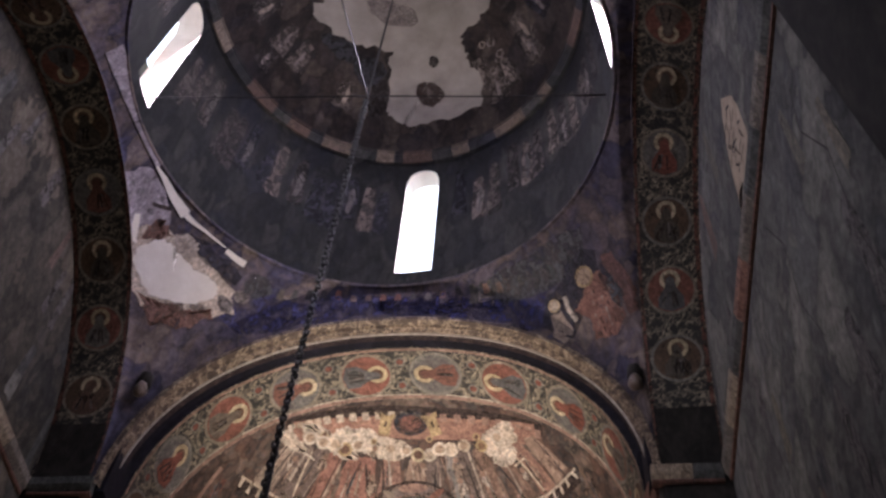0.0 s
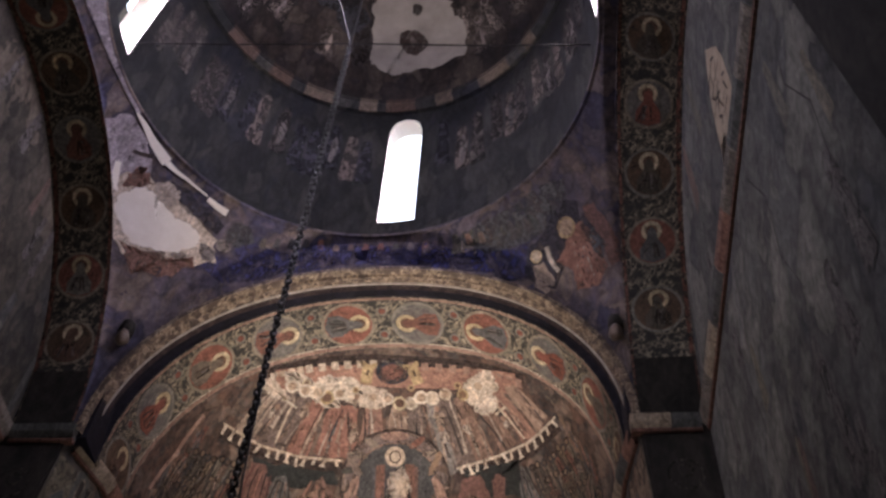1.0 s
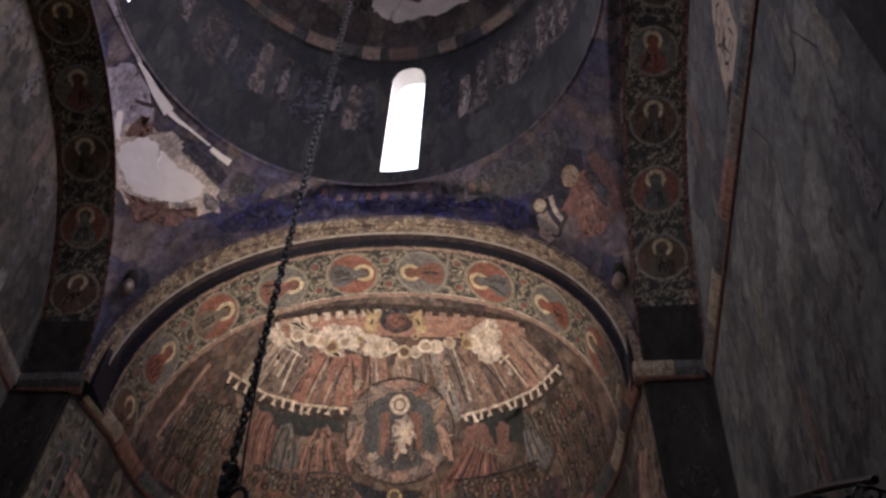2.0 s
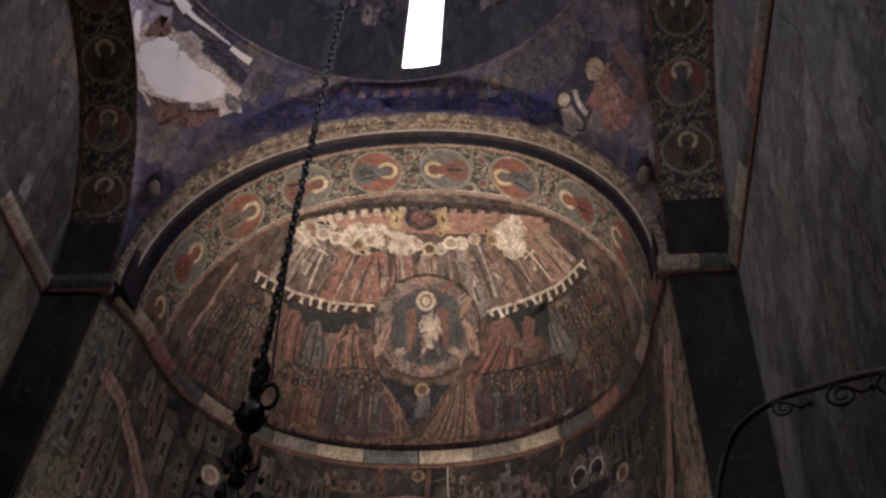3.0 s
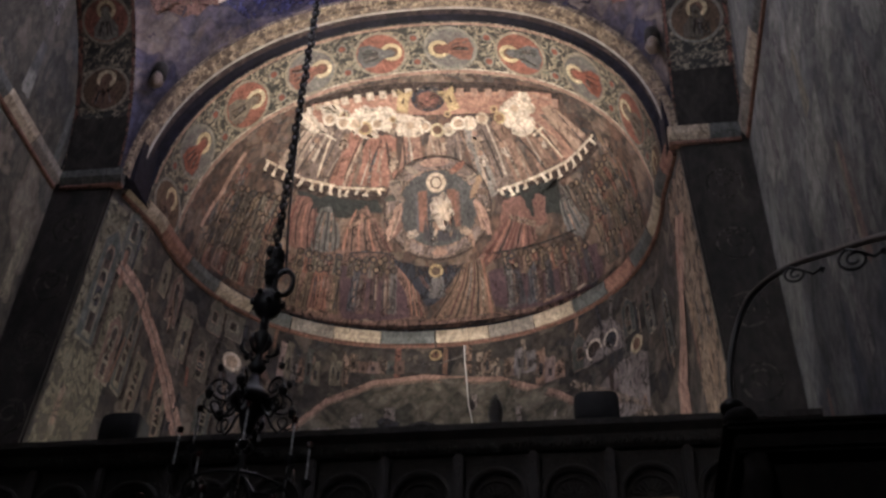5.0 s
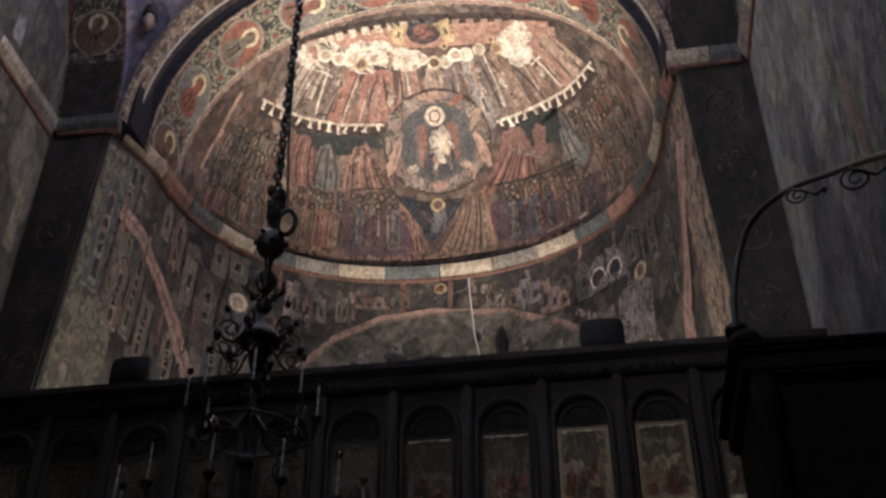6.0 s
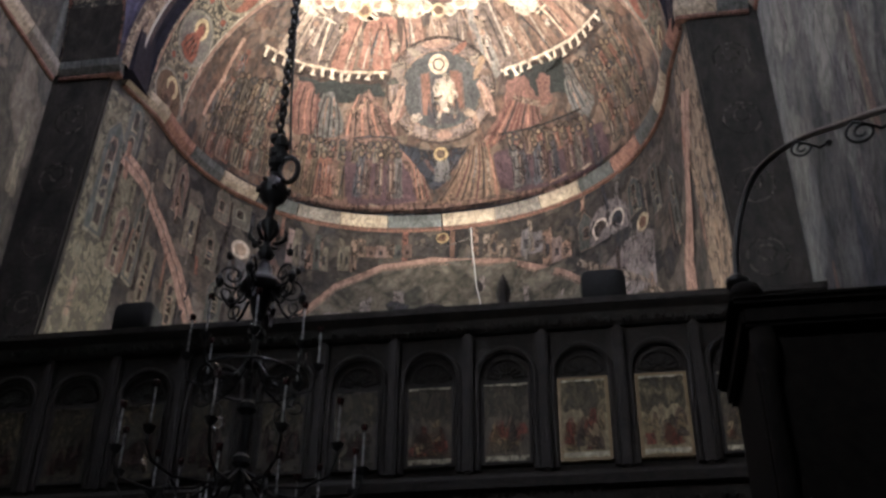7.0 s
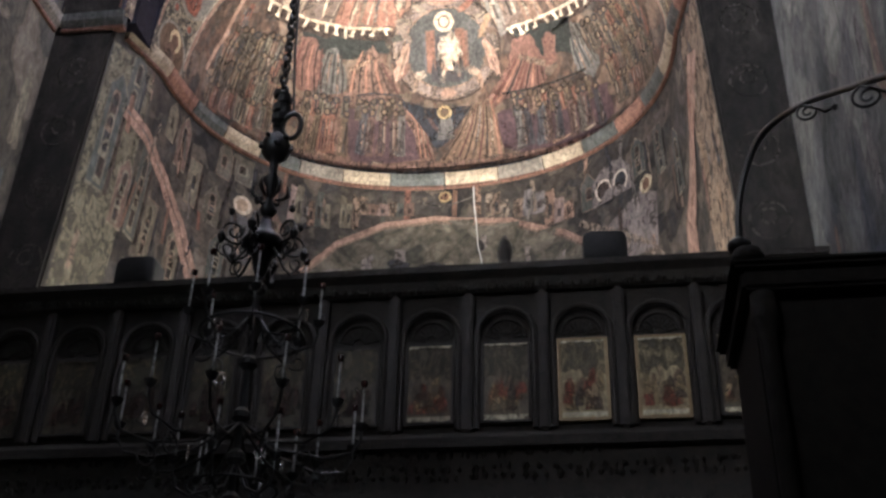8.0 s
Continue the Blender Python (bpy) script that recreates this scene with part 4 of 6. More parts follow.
def ragged(outline, seed, cut=5, amount=0.035):
    """The outline with its straight edges broken up, as plaster breaks."""
    r = random.Random(seed)
    size = max(abs(v) for q_ in outline for v in q_)
    out = []
    for a, b in zip(outline, outline[1:] + outline[:1]):
        for k in range(cut):
            f = k / cut
            out.append((a[0] + (b[0] - a[0]) * f + r.uniform(-1, 1) * amount * size, a[1] + (b[1] - a[1]) * f + r.uniform(-1, 1) * amount * size))
    return out


def along(pts, f):
    """The place at the share f of a run of points."""
    pts = [Vector(p) for p in pts]
    s = f * (len(pts) - 1)
    i = min(int(s), len(pts) - 2)
    return pts[i].lerp(pts[i + 1], s - i)


K_ROBE = ("painted_robe", pigment("robe pigments", [(0.20, 0.09, 0.065), (0.13, 0.09, 0.07), (0.095, 0.092, 0.095), (0.22, 0.15, 0.10), (0.25, 0.20, 0.16), (0.17, 0.10, 0.08), (0.055, 0.05, 0.052), (0.14, 0.12, 0.10), (0.085, 0.08, 0.068), (0.06, 0.06, 0.07), (0.19, 0.11, 0.08)], 0.34, 0.7, False), "faded red, brown and grey painted drapery")
K_FOLD = ("painted_folds", pigment("pale fold strokes", [(0.30, 0.24, 0.19), (0.24, 0.175, 0.135), (0.19, 0.17, 0.155), (0.32, 0.21, 0.155)], 0.47), "pale brush strokes of drapery folds")
K_SHADE = ("painted_outlines", pigment("dark outline strokes", [(0.034, 0.029, 0.028), (0.055, 0.038, 0.032), (0.038, 0.039, 0.045)], 0.42), "dark painted outlines and gaps")
K_HALO = ("painted_halo", pigment("ochre gilt", [(0.50, 0.38, 0.21), (0.42, 0.31, 0.17), (0.54, 0.45, 0.30)], 0.40, 0.7, False), "ochre and gold painted halo rings")
K_DISC = ("painted_discs", pigment("brown halo grounds", [(0.20, 0.12, 0.07), (0.16, 0.09, 0.06), (0.10, 0.07, 0.05)], 0.36), "brown grounds within the halo rings")
K_PALE = ("painted_pale", pigment("chalky white paint", [(0.62, 0.52, 0.41), (0.66, 0.57, 0.46), (0.56, 0.45, 0.34)], 0.40), "chalky white painted lines and battlements")
K_RED = ("painted_red", M_RED, "worn red painted bands")
K_ROSE = ("rose_arch", pigment("rose band paint", [(0.33, 0.21, 0.165), (0.36, 0.23, 0.18)], 0.36), "worn rose painted band")
K_BLUE = ("painted_blue", pigment("dark smalt blue", [(0.030, 0.031, 0.040), (0.036, 0.037, 0.045), (0.026, 0.027, 0.034)], 0.42), "dark blue painted ground")
# Blue of the ground over the arch, with the window's glow painted in.
K_GLOW = ("painted_sky", pigment("blue window glow", [(0.045, 0.047, 0.145), (0.062, 0.06, 0.14)], 0.48), "bright blue painted ground")
K_HOUSE = ("painted_building", pigment("painted masonry", [(0.085, 0.09, 0.08), (0.12, 0.11, 0.085), (0.15, 0.10, 0.08), (0.075, 0.085, 0.08), (0.17, 0.15, 0.11)], 0.30, 0.7, False), "painted grey, ochre and pink buildings")
K_WHITE = ("plaster_patch", M_PLASTER, "bare pale plaster where the painting is lost")
K_GREY = ("worn_patch", pigment("rubbed grey plaster", [(0.26, 0.22, 0.20), (0.22, 0.19, 0.18), (0.30, 0.25, 0.21)], 0.42), "rubbed grey-brown plaster")
M_GROUND = [pigment("red medallion ground", [(0.25, 0.105, 0.075)], 0.30, 0.7, False), pigment("slate medallion ground", [(0.17, 0.16, 0.145)], 0.30, 0.7, False), pigment("umber medallion ground", [(0.13, 0.085, 0.055)], 0.36, 0.7, False)]
M_DRAPE = [pigment("grey-green drapery", [(0.20, 0.185, 0.155), (0.16, 0.13, 0.10), (0.12, 0.12, 0.115)], 0.32, 0.7, False), pigment("red drapery", [(0.23, 0.085, 0.06), (0.20, 0.095, 0.07)], 0.30, 0.7, False), pigment("umber drapery", [(0.14, 0.085, 0.06), (0.10, 0.085, 0.065)], 0.40, 0.7, False)]
M_PALEGOLD = pigment("pale gilt", [(0.55, 0.44, 0.27), (0.58, 0.48, 0.32)], 0.30, 0.7, False)
M_RIM = pigment("grey-green medallion rim", [(0.24, 0.225, 0.19), (0.27, 0.235, 0.18)], 0.30, 0.7, False)


K_CHALK = ("painted_chalk_strokes", pigment("chalk strokes", [(0.46, 0.38, 0.31), (0.40, 0.30, 0.23)], 0.42), "chalk-white brush strokes of drapery")
K_HEADS = ("painted_heads", pigment("rose discs", [(0.30, 0.19, 0.14), (0.24, 0.155, 0.11)], 0.3), "small rose painted discs")
K_LIGHT = ("painted_robe", pigment("rose and chalk robe pigments", [(0.31, 0.18, 0.135), (0.27, 0.135, 0.10), (0.36, 0.28, 0.22), (0.21, 0.135, 0.10), (0.22, 0.20, 0.18), (0.33, 0.23, 0.175), (0.16, 0.12, 0.10)], 0.36, 0.7, False), "rose and chalk-white painted drapery")
M_LEAF = pigment("pale leaf paint", [(0.34, 0.29, 0.21), (0.27, 0.24, 0.18), (0.20, 0.19, 0.15)], 0.32)


def draped(surf, c, w, h, rng, up=(0, 0, 1), lift=0.004, lean=0.0, folds=4, lot=None):
    surf.patch(lot or K_ROBE, c, robe(w, h, rng, lean), lift, up)
    for k in range(folds):
        u = w * rng.uniform(-0.34, 0.34)
        hh = h * rng.uniform(0.25, 0.42)
        o = h * rng.uniform(-0.2, 0.12)
        tw = w * rng.uniform(0.03, 0.07)
        s = rng.uniform(-0.25, 0.25) * w
        surf.patch((K_FOLD, K_CHALK, K_SHADE)[k % 3] if lot else K_FOLD if k % 2 else K_SHADE, c, [(u - tw, o - hh), (u + tw, o - hh), (u + tw * 0.5 + s * 0.4, o), (u + s, o + hh), (u + s - tw, o + hh * 0.9), (u - tw + s * 0.4, o)], lift + 0.003, up, rings=2)


K_TAN = ("painted_discs", pigment("tan halo grounds", [(0.46, 0.35, 0.25), (0.38, 0.28, 0.20), (0.50, 0.41, 0.31)], 0.34), "tan grounds within the halo rings")


def halo(surf, c, r, up=(0, 0, 1), lift=0.010, pale=False):
    surf.patch(K_TAN if pale else K_DISC, c, ell(r * 0.72, r * 0.78, 14), lift, up, rings=2)
    surf.patch(K_PALE if pale else K_HALO, c, ell(r, r, 18), lift + 0.002, up, inner=0.62)


def medallion(surf, c, r, up, rng, tone=0):
    """A disc with a rim, a halo towards the crown and a plain half-length shape below it."""
    me_n = Surface(surf.ob, surf.inside, surf.tree)
    me_n.patch(("medallion", M_GROUND[tone], "round painted medallion with a halo"), c, ell(r, r, 32), 0.004, up, rings=4)
    disc = me_n.flush()[0]
    me_n.patch(("rim", M_RIM, ""), c, ell(r, r, 36), 0.007, up, inner=0.89)
    hs = (r * rng.uniform(-0.06, 0.06), r * 0.42)
    q = r * 0.40
    me_n.patch(("halo", M_PALEGOLD, ""), c, ell(q, q, 20), 0.012, up, inner=0.60, shift=hs)
    me_n.patch(("halo_ground", K_DISC[1], ""), c, ell(q * 0.68, q * 0.72, 14), 0.011, up, shift=hs)
    me_n.patch(("drapery", M_DRAPE[tone], ""), c, [(-0.5 * r, -0.72 * r), (0, -0.88 * r), (0.5 * r, -0.72 * r), (0.5 * r, -0.3 * r), (0.22 * r, 0.1 * r), (0.16 * r, 0.45 * r), (0.0, 0.58 * r), (-0.16 * r, 0.45 * r), (-0.22 * r, 0.1 * r), (-0.5 * r, -0.3 * r)], 0.0135, up)
    for k in range(5):
        u = r * rng.uniform(-0.4, 0.4)
        me_n.patch(("fold", K_FOLD[1] if k % 2 else K_SHADE[1], ""), c, [(u - 0.03 * r, -0.65 * r), (u + 0.03 * r, -0.68 * r), (u * 0.5 + 0.05 * r, -0.1 * r), (u * 0.5 - 0.02 * r, -0.05 * r)], 0.0155, up, rings=2)
    me_n.flush(disc)
    return disc


rng = random.Random(11)
NAVE = (CX, CY, 6.0)
on_conch = Surface(apse_conch, (EX, 5.6, 7.0))
on_band = Surface(arch_sanctuary, (EX, 5.7, 7.0))
on_south = Surface(arch_south, NAVE)
on_north = Surface(arch_north, NAVE)
on_pend = Surface(pendentives, (CX, CY, 8.0))
on_dome = Surface(dome, (CX, CY, 11.2))
on_drum = Surface(drum, (CX, CY, 10.0))
on_apse = Surface(wall_apse, (EX, 6.0, 5.5))
on_wall_s = Surface(wall_south, (0, 3, 5))
on_wall_n = Surface(wall_north, (-2.5, 3, 5))

# sanctuary arch: medallions at even steps along the arch, heads towards the crown
ring_pts = [conch(math.pi * k / 400, 5.745) for k in range(401)]
run_, reach = 0.0, {}
for k in range(200, 400):
    run_ += (ring_pts[k + 1] - ring_pts[k]).length
    for m in range(5):
        if m not in reach and run_ >= 0.305 + 0.61 * m:
            reach[m] = k - 200
for m, off in reach.items():
    for s_ in (-1, 1):
        c = ring_pts[200 + s_ * off]
        medallion(on_band, c, 0.228, ring_pts[200 + s_ * (off - 6)] - c, rng, (0, 1, 0, 1, 2)[m] if s_ > 0 else (1, 0, 1, 0, 2)[m])
K_ROSETTE = ("rosette", pigment("red rosettes", [(0.22, 0.085, 0.06)], 0.25), "small red rosettes between the medallions")
gaps = [200] + [200 + s_ * (reach[m] + reach[m + 1]) // 2 for m in range(4) for s_ in (-1, 1)]
for g_ in gaps:
    g_ = min(398, max(2, g_))
    for y_ in (5.62, 5.87):
        p_ = conch(math.pi * g_ / 400, y_)
        on_band.patch(K_ROSETTE, p_, ell(0.030, 0.030, 12), 0.006, rings=2)
        on_band.patch(("rosette_rings", M_RIM, "grey-green rings round the rosettes"), p_, ell(0.046, 0.046, 16), 0.007, inner=0.72)
        for q_ in range(7):  # leaves of the tendril
            a_ = 2 * math.pi * q_ / 7 + rng.uniform(-0.3, 0.3)
            on_band.patch(("painted_leaves", M_LEAF, "pale painted leaves of the tendril"), p_, ell(0.011, 0.030, 8, a_ + 0.6), 0.0065, rings=2, shift=(0.085 * math.cos(a_), 0.085 * math.sin(a_)))
for y_, w_, lot in ((5.49, 0.022, K_ROSE), (5.99, 0.034, K_ROSE), (5.965, 0.010, K_PALE)):
    on_band.line(lot, [conch(math.pi * (0.03 + 0.94 * k / 40), y_) for k in range(41)], w_, 0.004, 3)
on_band.flush()

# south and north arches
# Near-black strip over both ends of each arch.
K_FOOT = ("soot_patch", M_PIER, "soot-blackened foot of the arch")
for surf, fn, u0, du in ((on_south, soffit_s, 0.15, 0.0843), (on_north, soffit_n, 0.127, 0.0875)):
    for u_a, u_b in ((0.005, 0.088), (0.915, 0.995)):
        surf.line(K_FOOT, [fn(u_a + (u_b - u_a) * k / 8, 0.5) for k in range(9)], 0.42, 0.014, 2)
    for k in range(9):
        u = u0 + du * k
        c = fn(u, 0.5)
        d = fn(u + (0.02 if u < 0.5 else -0.02), 0.5) - c
        medallion(surf, c, 0.19, d, rng, (2, 0, 2, 1)[k % 4])
    for v_0, w_, lot in ((0.04, 0.022, K_RED), (0.95, 0.03, K_RED)):
        surf.line(lot, [fn(0.02 + 0.96 * k / 40, v_0) for k in range(41)], w_, 0.004, 3)
    surf.flush()

# ---- half-dome ----
HALO_RUN = [(-2.06, 6.24, 8.36), (-1.68, 6.41, 8.42), (-1.15, 6.51, 8.43), (-0.77, 6.45, 8.42), (-0.20, 6.21, 8.31)]
HEM_RUN = [(-2.55, 6.30, 7.99), (-2.29, 6.61, 8.03), (-1.98, 6.80, 8.07), (-1.62, 6.90, 8.11), (-1.15, 6.72, 8.28), (-0.61, 6.93, 8.03), (-0.28, 6.78, 8.01), (0.02, 6.56, 7.97), (0.24, 6.23, 7.93)]
WALL_RUN = [(-2.18, 6.11, 8.34), (-1.87, 6.13, 8.46), (-1.39, 6.16, 8.55), (-0.90, 6.19, 8.53), (-0.37, 6.16, 8.40), (-0.02, 6.13, 8.21)]
# town wall with merlons behind the row of haloes
wall_low = [(along(WALL_RUN, k / 20) * 0.66 + along(HALO_RUN, k / 20) * 0.34) for k in range(21)]
on_conch.line(("painted_town_wall", pigment("rose town wall", [(0.34, 0.19, 0.14)], 0.36), "rose painted town wall"), wall_low, 0.20, 0.0045, 3)
on_conch.line(K_SHADE, [along(WALL_RUN, k / 20) + Vector((0, -0.045, 0.01)) for k in range(21)], 0.10, 0.003, 3)
for k in range(22):
    on_conch.patch(K_PALE if k < 12 else K_ROSE, along(WALL_RUN, (k + 0.5) / 22), rect(0.062, 0.075), 0.007, (0, -1, 0.25))
for x, y, z in ((-1.37, 6.24, 8.53), (-0.96, 6.25, 8.52)):
    on_conch.patch(K_HALO, (x, y, z), [(-0.05, -0.11), (0.05, -0.11), (0.05, 0.05), (0.07, 0.06), (0.07, 0.11), (0.0, 0.08), (-0.07, 0.11), (-0.07, 0.06), (-0.05, 0.05)], 0.010)
    on_conch.patch(K_SHADE, (x, y, z), rect(0.02, 0.06), 0.013)
on_conch.patch(K_BLUE, (-1.15, 6.24, 8.53), ell(0.15, 0.12), 0.009)
on_conch.patch(K_RED, (-1.15, 6.24, 8.53), ell(0.10, 0.075), 0.012)
# pale patches that paint the wash of strong light near the crown
for (x, y, z), rx, ry, sd in (((-1.86, 6.32, 8.42), 0.26, 0.09, 3), ((-1.58, 6.36, 8.45), 0.24, 0.10, 5), ((-1.36, 6.46, 8.44), 0.2, 0.09, 6), ((-0.40, 6.30, 8.37), 0.17, 0.13, 8), ((-0.33, 6.44, 8.30), 0.12, 0.08, 9), ((-2.15, 6.22, 8.30), 0.16, 0.06, 2)):
    on_conch.patch(K_PALE, (x, y, z), ragged(blob(rx, ry, sd), sd, 2, 0.06), 0.008, rings=4)
n = 16
for k in range(n):
    c = along(HALO_RUN, (k + 0.5) / n) + Vector((rng.uniform(-0.02, 0.02), rng.uniform(-0.035, 0.035), 0))
    halo(on_conch, c, rng.uniform(0.052, 0.068), lift=0.013, pale=k % 5 != 3)
    if k % 4 == 1:
        halo(on_conch, along(HALO_RUN, (k + 1.0) / (n + 1)) + Vector((rng.uniform(-0.02, 0.02), -0.09 + rng.uniform(-0.03, 0.03), 0.02)), rng.uniform(0.028, 0.04), lift=0.010)
# standing row between the haloes and the white hem
n = 15
for k in range(n):
    f = (k + 0.5 + rng.uniform(-0.2, 0.2)) / n
    a, b = along(HALO_RUN, f), along(HEM_RUN, f)
    h = (a - b).length
    draped(on_conch, a.lerp(b, 0.55), 2.7 / n * rng.uniform(0.85, 1.25), h * rng.uniform(0.78, 1.0), rng, lift=0.005 + 0.001 * (k % 3), folds=4, lot=K_LIGHT)
for x, y, z, r in ((-2.19, 6.41, 8.23, 0.05), (-1.94, 6.50, 8.32, 0.06), (-1.49, 6.50, 8.42, 0.05), (-1.52, 6.72, 8.24, 0.07), (-0.75, 6.62, 8.33, 0.075), (-0.72, 6.74, 8.22, 0.06), (-0.51, 6.66, 8.24, 0.05), (-0.16, 6.52, 8.15, 0.045), (-1.06, 6.64, 8.35, 0.04)):
    on_conch.patch(K_CHALK, (x, y, z), ragged(blob(r * 0.6, r, int(1000 * r), 14), int(900 * r), 2, 0.2), 0.0165)
    on_conch.patch(K_SHADE, (x, y, z), rect(0.012, r), 0.0175, rings=2, shift=(0.4 * r, -0.3 * r))
    on_conch.patch(K_HEADS, (x, y, z), ell(0.024, 0.028, 12), 0.0172, rings=2, shift=(0, 1.25 * r))
# white hem with tassels, in two swags
for run in (HEM_RUN[:4], HEM_RUN[5:]):
    on_conch.line(K_PALE, run, 0.022, 0.013, 8)
    for k in range(13):
        c = along(run, (k + 0.3) / 13)
        s = rng.choice((-1, 1))
        l = rng.uniform(0.05, 0.09)
        on_conch.patch(K_PALE, c, [(0, 0.01), (0.014, 0.005), (0.014 + s * 0.02, -l), (s * 0.02 - 0.012, -l), (-0.012, 0)], 0.014, rings=2)
        if k % 2:
            on_conch.patch(K_PALE, c, rect(0.05, 0.014), 0.0145, rings=2, shift=(s * 0.02, -l))
    on_conch.line(K_SHADE, [along(run, k / 12) + Vector((0, 0.05, -0.055)) for k in range(13)], 0.10, 0.0035, 2)
# staves
for a, b in (((-0.23, 6.42, 8.28), (-0.02, 6.55, 8.0)), ((-2.0, 6.36, 8.33), (-2.16, 6.62, 8.06))):
    on_conch.line(K_PALE, [a, b], 0.018, 0.015, 8)
    on_conch.patch(K_PALE, a, rect(0.13, 0.02), 0.015, shift=(0, -0.05))

# round glory in the middle
K_UMBER_RING = ("glory_strokes", pigment("ochre ring strokes", [(0.27, 0.18, 0.12), (0.22, 0.17, 0.14)], 0.40), "ochre strokes in the ring of the glory")
C0 = (-1.155, 7.05, 7.97)
on_conch.patch(("painted_glory", pigment("grey-rose glory", [(0.22, 0.17, 0.15)], 0.42), "rose-grey ring of the round glory"), C0, ell(0.475, 0.46, 44), 0.014, rings=5)
on_conch.patch(K_SHADE, C0, ell(0.49, 0.475, 44), 0.0155, inner=0.955)
on_conch.patch(K_FOLD, C0, ell(0.465, 0.45, 44), 0.016, inner=0.965)
on_conch.patch(("painted_glory_ground", pigment("slate glory ground", [(0.075, 0.074, 0.072)], 0.30), "slate-grey ground of the glory"), C0, ell(0.36, 0.35, 36), 0.0165, rings=4)
on_conch.patch(K_FOLD, C0, ell(0.375, 0.36, 36), 0.018, inner=0.96)
for s in (-1, 1):
    on_conch.patch(K_ROBE, C0, [(0.08, -0.2), (0.2, -0.18), (0.2, 0.14), (0.09, 0.16)] if s > 0 else [(-0.09, -0.2), (-0.2, -0.18), (-0.21, 0.14), (-0.09, 0.17)], 0.019)
    for k in range(6):
        a = math.pi * (0.5 + s * (0.16 + 0.12 * k))
        on_conch.patch(K_FOLD if k % 2 else K_ROBE, C0, ell(0.03, 0.085, 10, a - math.pi / 2 + 0.5 * s), 0.018, shift=(0.415 * math.cos(a), 0.40 * math.sin(a)))
for s in (-1, 1):  # red posts of the seat, and pale-orange wings in the ring
    on_conch.patch(("seat_posts", pigment("red seat posts", [(0.20, 0.105, 0.078)], 0.22), "red painted posts of the seat"), C0, [(s * 0.10, -0.22), (s * 0.18, -0.2), (s * 0.17, 0.16), (s * 0.09, 0.17)], 0.0205)
    on_conch.patch(K_ROSE, C0, ragged(ell(0.042, 0.18, 14, s * 0.35), 60 + s, 2, 0.08), 0.0195, shift=(s * 0.40, -0.10))
    on_conch.patch(K_UMBER_RING, C0, ragged(ell(0.035, 0.12, 12, -s * 0.5), 70 + s, 2, 0.1), 0.0193, shift=(s * 0.36, 0.17))
    on_conch.patch(K_CHALK, C0, ragged(blob(0.05, 0.04, 80 + s, 12), 82 + s, 2, 0.15), 0.0225, shift=(s * 0.24, -0.22))
    on_conch.patch(K_FOLD, C0, ell(0.014, 0.14, 10, s * 0.35), 0.0215, rings=2, shift=(s * 0.385, -0.10))
on_conch.patch(K_ROSE, C0, ell(0.13, 0.04, 14), 0.0195, shift=(0.0, 0.41))
on_conch.patch(K_ROSE, C0, ell(0.07, 0.04, 14), 0.0195, shift=(0.0, -0.40))
draped(on_conch, (-1.15, 7.1, 7.9), 0.3, 0.44, rng, lift=0.022, folds=8)
for u_, w_, rx, ry, sd in ((0.05, 0.02, 0.05, 0.10, 21), (0.0, -0.10, 0.07, 0.05, 22), (-0.06, 0.0, 0.03, 0.09, 23), (0.10, -0.14, 0.08, 0.03, 24)):
    on_conch.patch(K_FOLD, (-1.15, 7.08, 7.93), ragged(blob(rx, ry, sd, 14), sd, 2, 0.12), 0.028, shift=(u_, w_))
on_conch.patch(K_CHALK, (-1.12, 7.06, 7.95), ragged(blob(0.10, 0.15, 26, 14), 26, 2, 0.15), 0.0295)
on_conch.patch(K_PALE, (-1.09, 7.06, 7.95), ragged(blob(0.055, 0.095, 25, 12), 25, 2, 0.2), 0.031)
halo(on_conch, (-1.155, 6.9, 8.15), 0.09, lift=0.028, pale=True)
on_conch.patch(K_SHADE, (-1.155, 6.9, 8.15), ell(0.055, 0.058, 18), 0.0315, inner=0.75)

# charts of the vaults: a degrees from east towards south, e degrees up, from a focus
FOCUS = Vector((EX, 5.7, ZS))
HUB = Vector((CX, CY, 7.6))


def bearing(a, e, surf=None, focus=FOCUS):
    surf = surf or on_conch
    d = Vector((math.sin(radians(a)) * math.cos(radians(e)), math.cos(radians(a)) * math.cos(radians(e)), math.sin(radians(e))))
    hit = surf.tree.ray_cast(focus, d)[0]
    return hit if hit is not None else surf.tree.find_nearest(focus + d * 1.8)[0]


def field(lot, outline, lift, seed=1, rings=9, surf=None, focus=FOCUS, rough=0.012):
    """A broad painted shape with an uneven edge, its corners given on a chart."""
    surf = surf or on_conch
    verts, faces = surf.lots.setdefault((*lot, len(surf.lots)), ([], []))
    edge = ragged(outline, seed, 4, rough)
    n = len(edge)
    ma, me_ = sum(q[0] for q in edge) / n, sum(q[1] for q in edge) / n
    for k in range(1, rings + 1):
        for a, e in edge:
            p = bearing(ma + (a - ma) * k / rings, me_ + (e - me_) * k / rings, surf, focus)
            verts.append(p + (focus - p).normalized() * lift)
    for k in range(rings - 1):
        for i in range(n):
            j = (i + 1) % n
            faces.append((k * n + i, k * n + j, (k + 1) * n + j, (k + 1) * n + i))
    p = bearing(ma, me_, surf, focus)
    verts.append(p + (focus - p).normalized() * lift)
    for i in range(n):
        faces.append((len(verts) - 1, (i + 1) % n, i))


def sweep_line(lot, pts, width, lift):
    on_conch.line(lot, [bearing(*p) for p in pts], width, lift, 8)


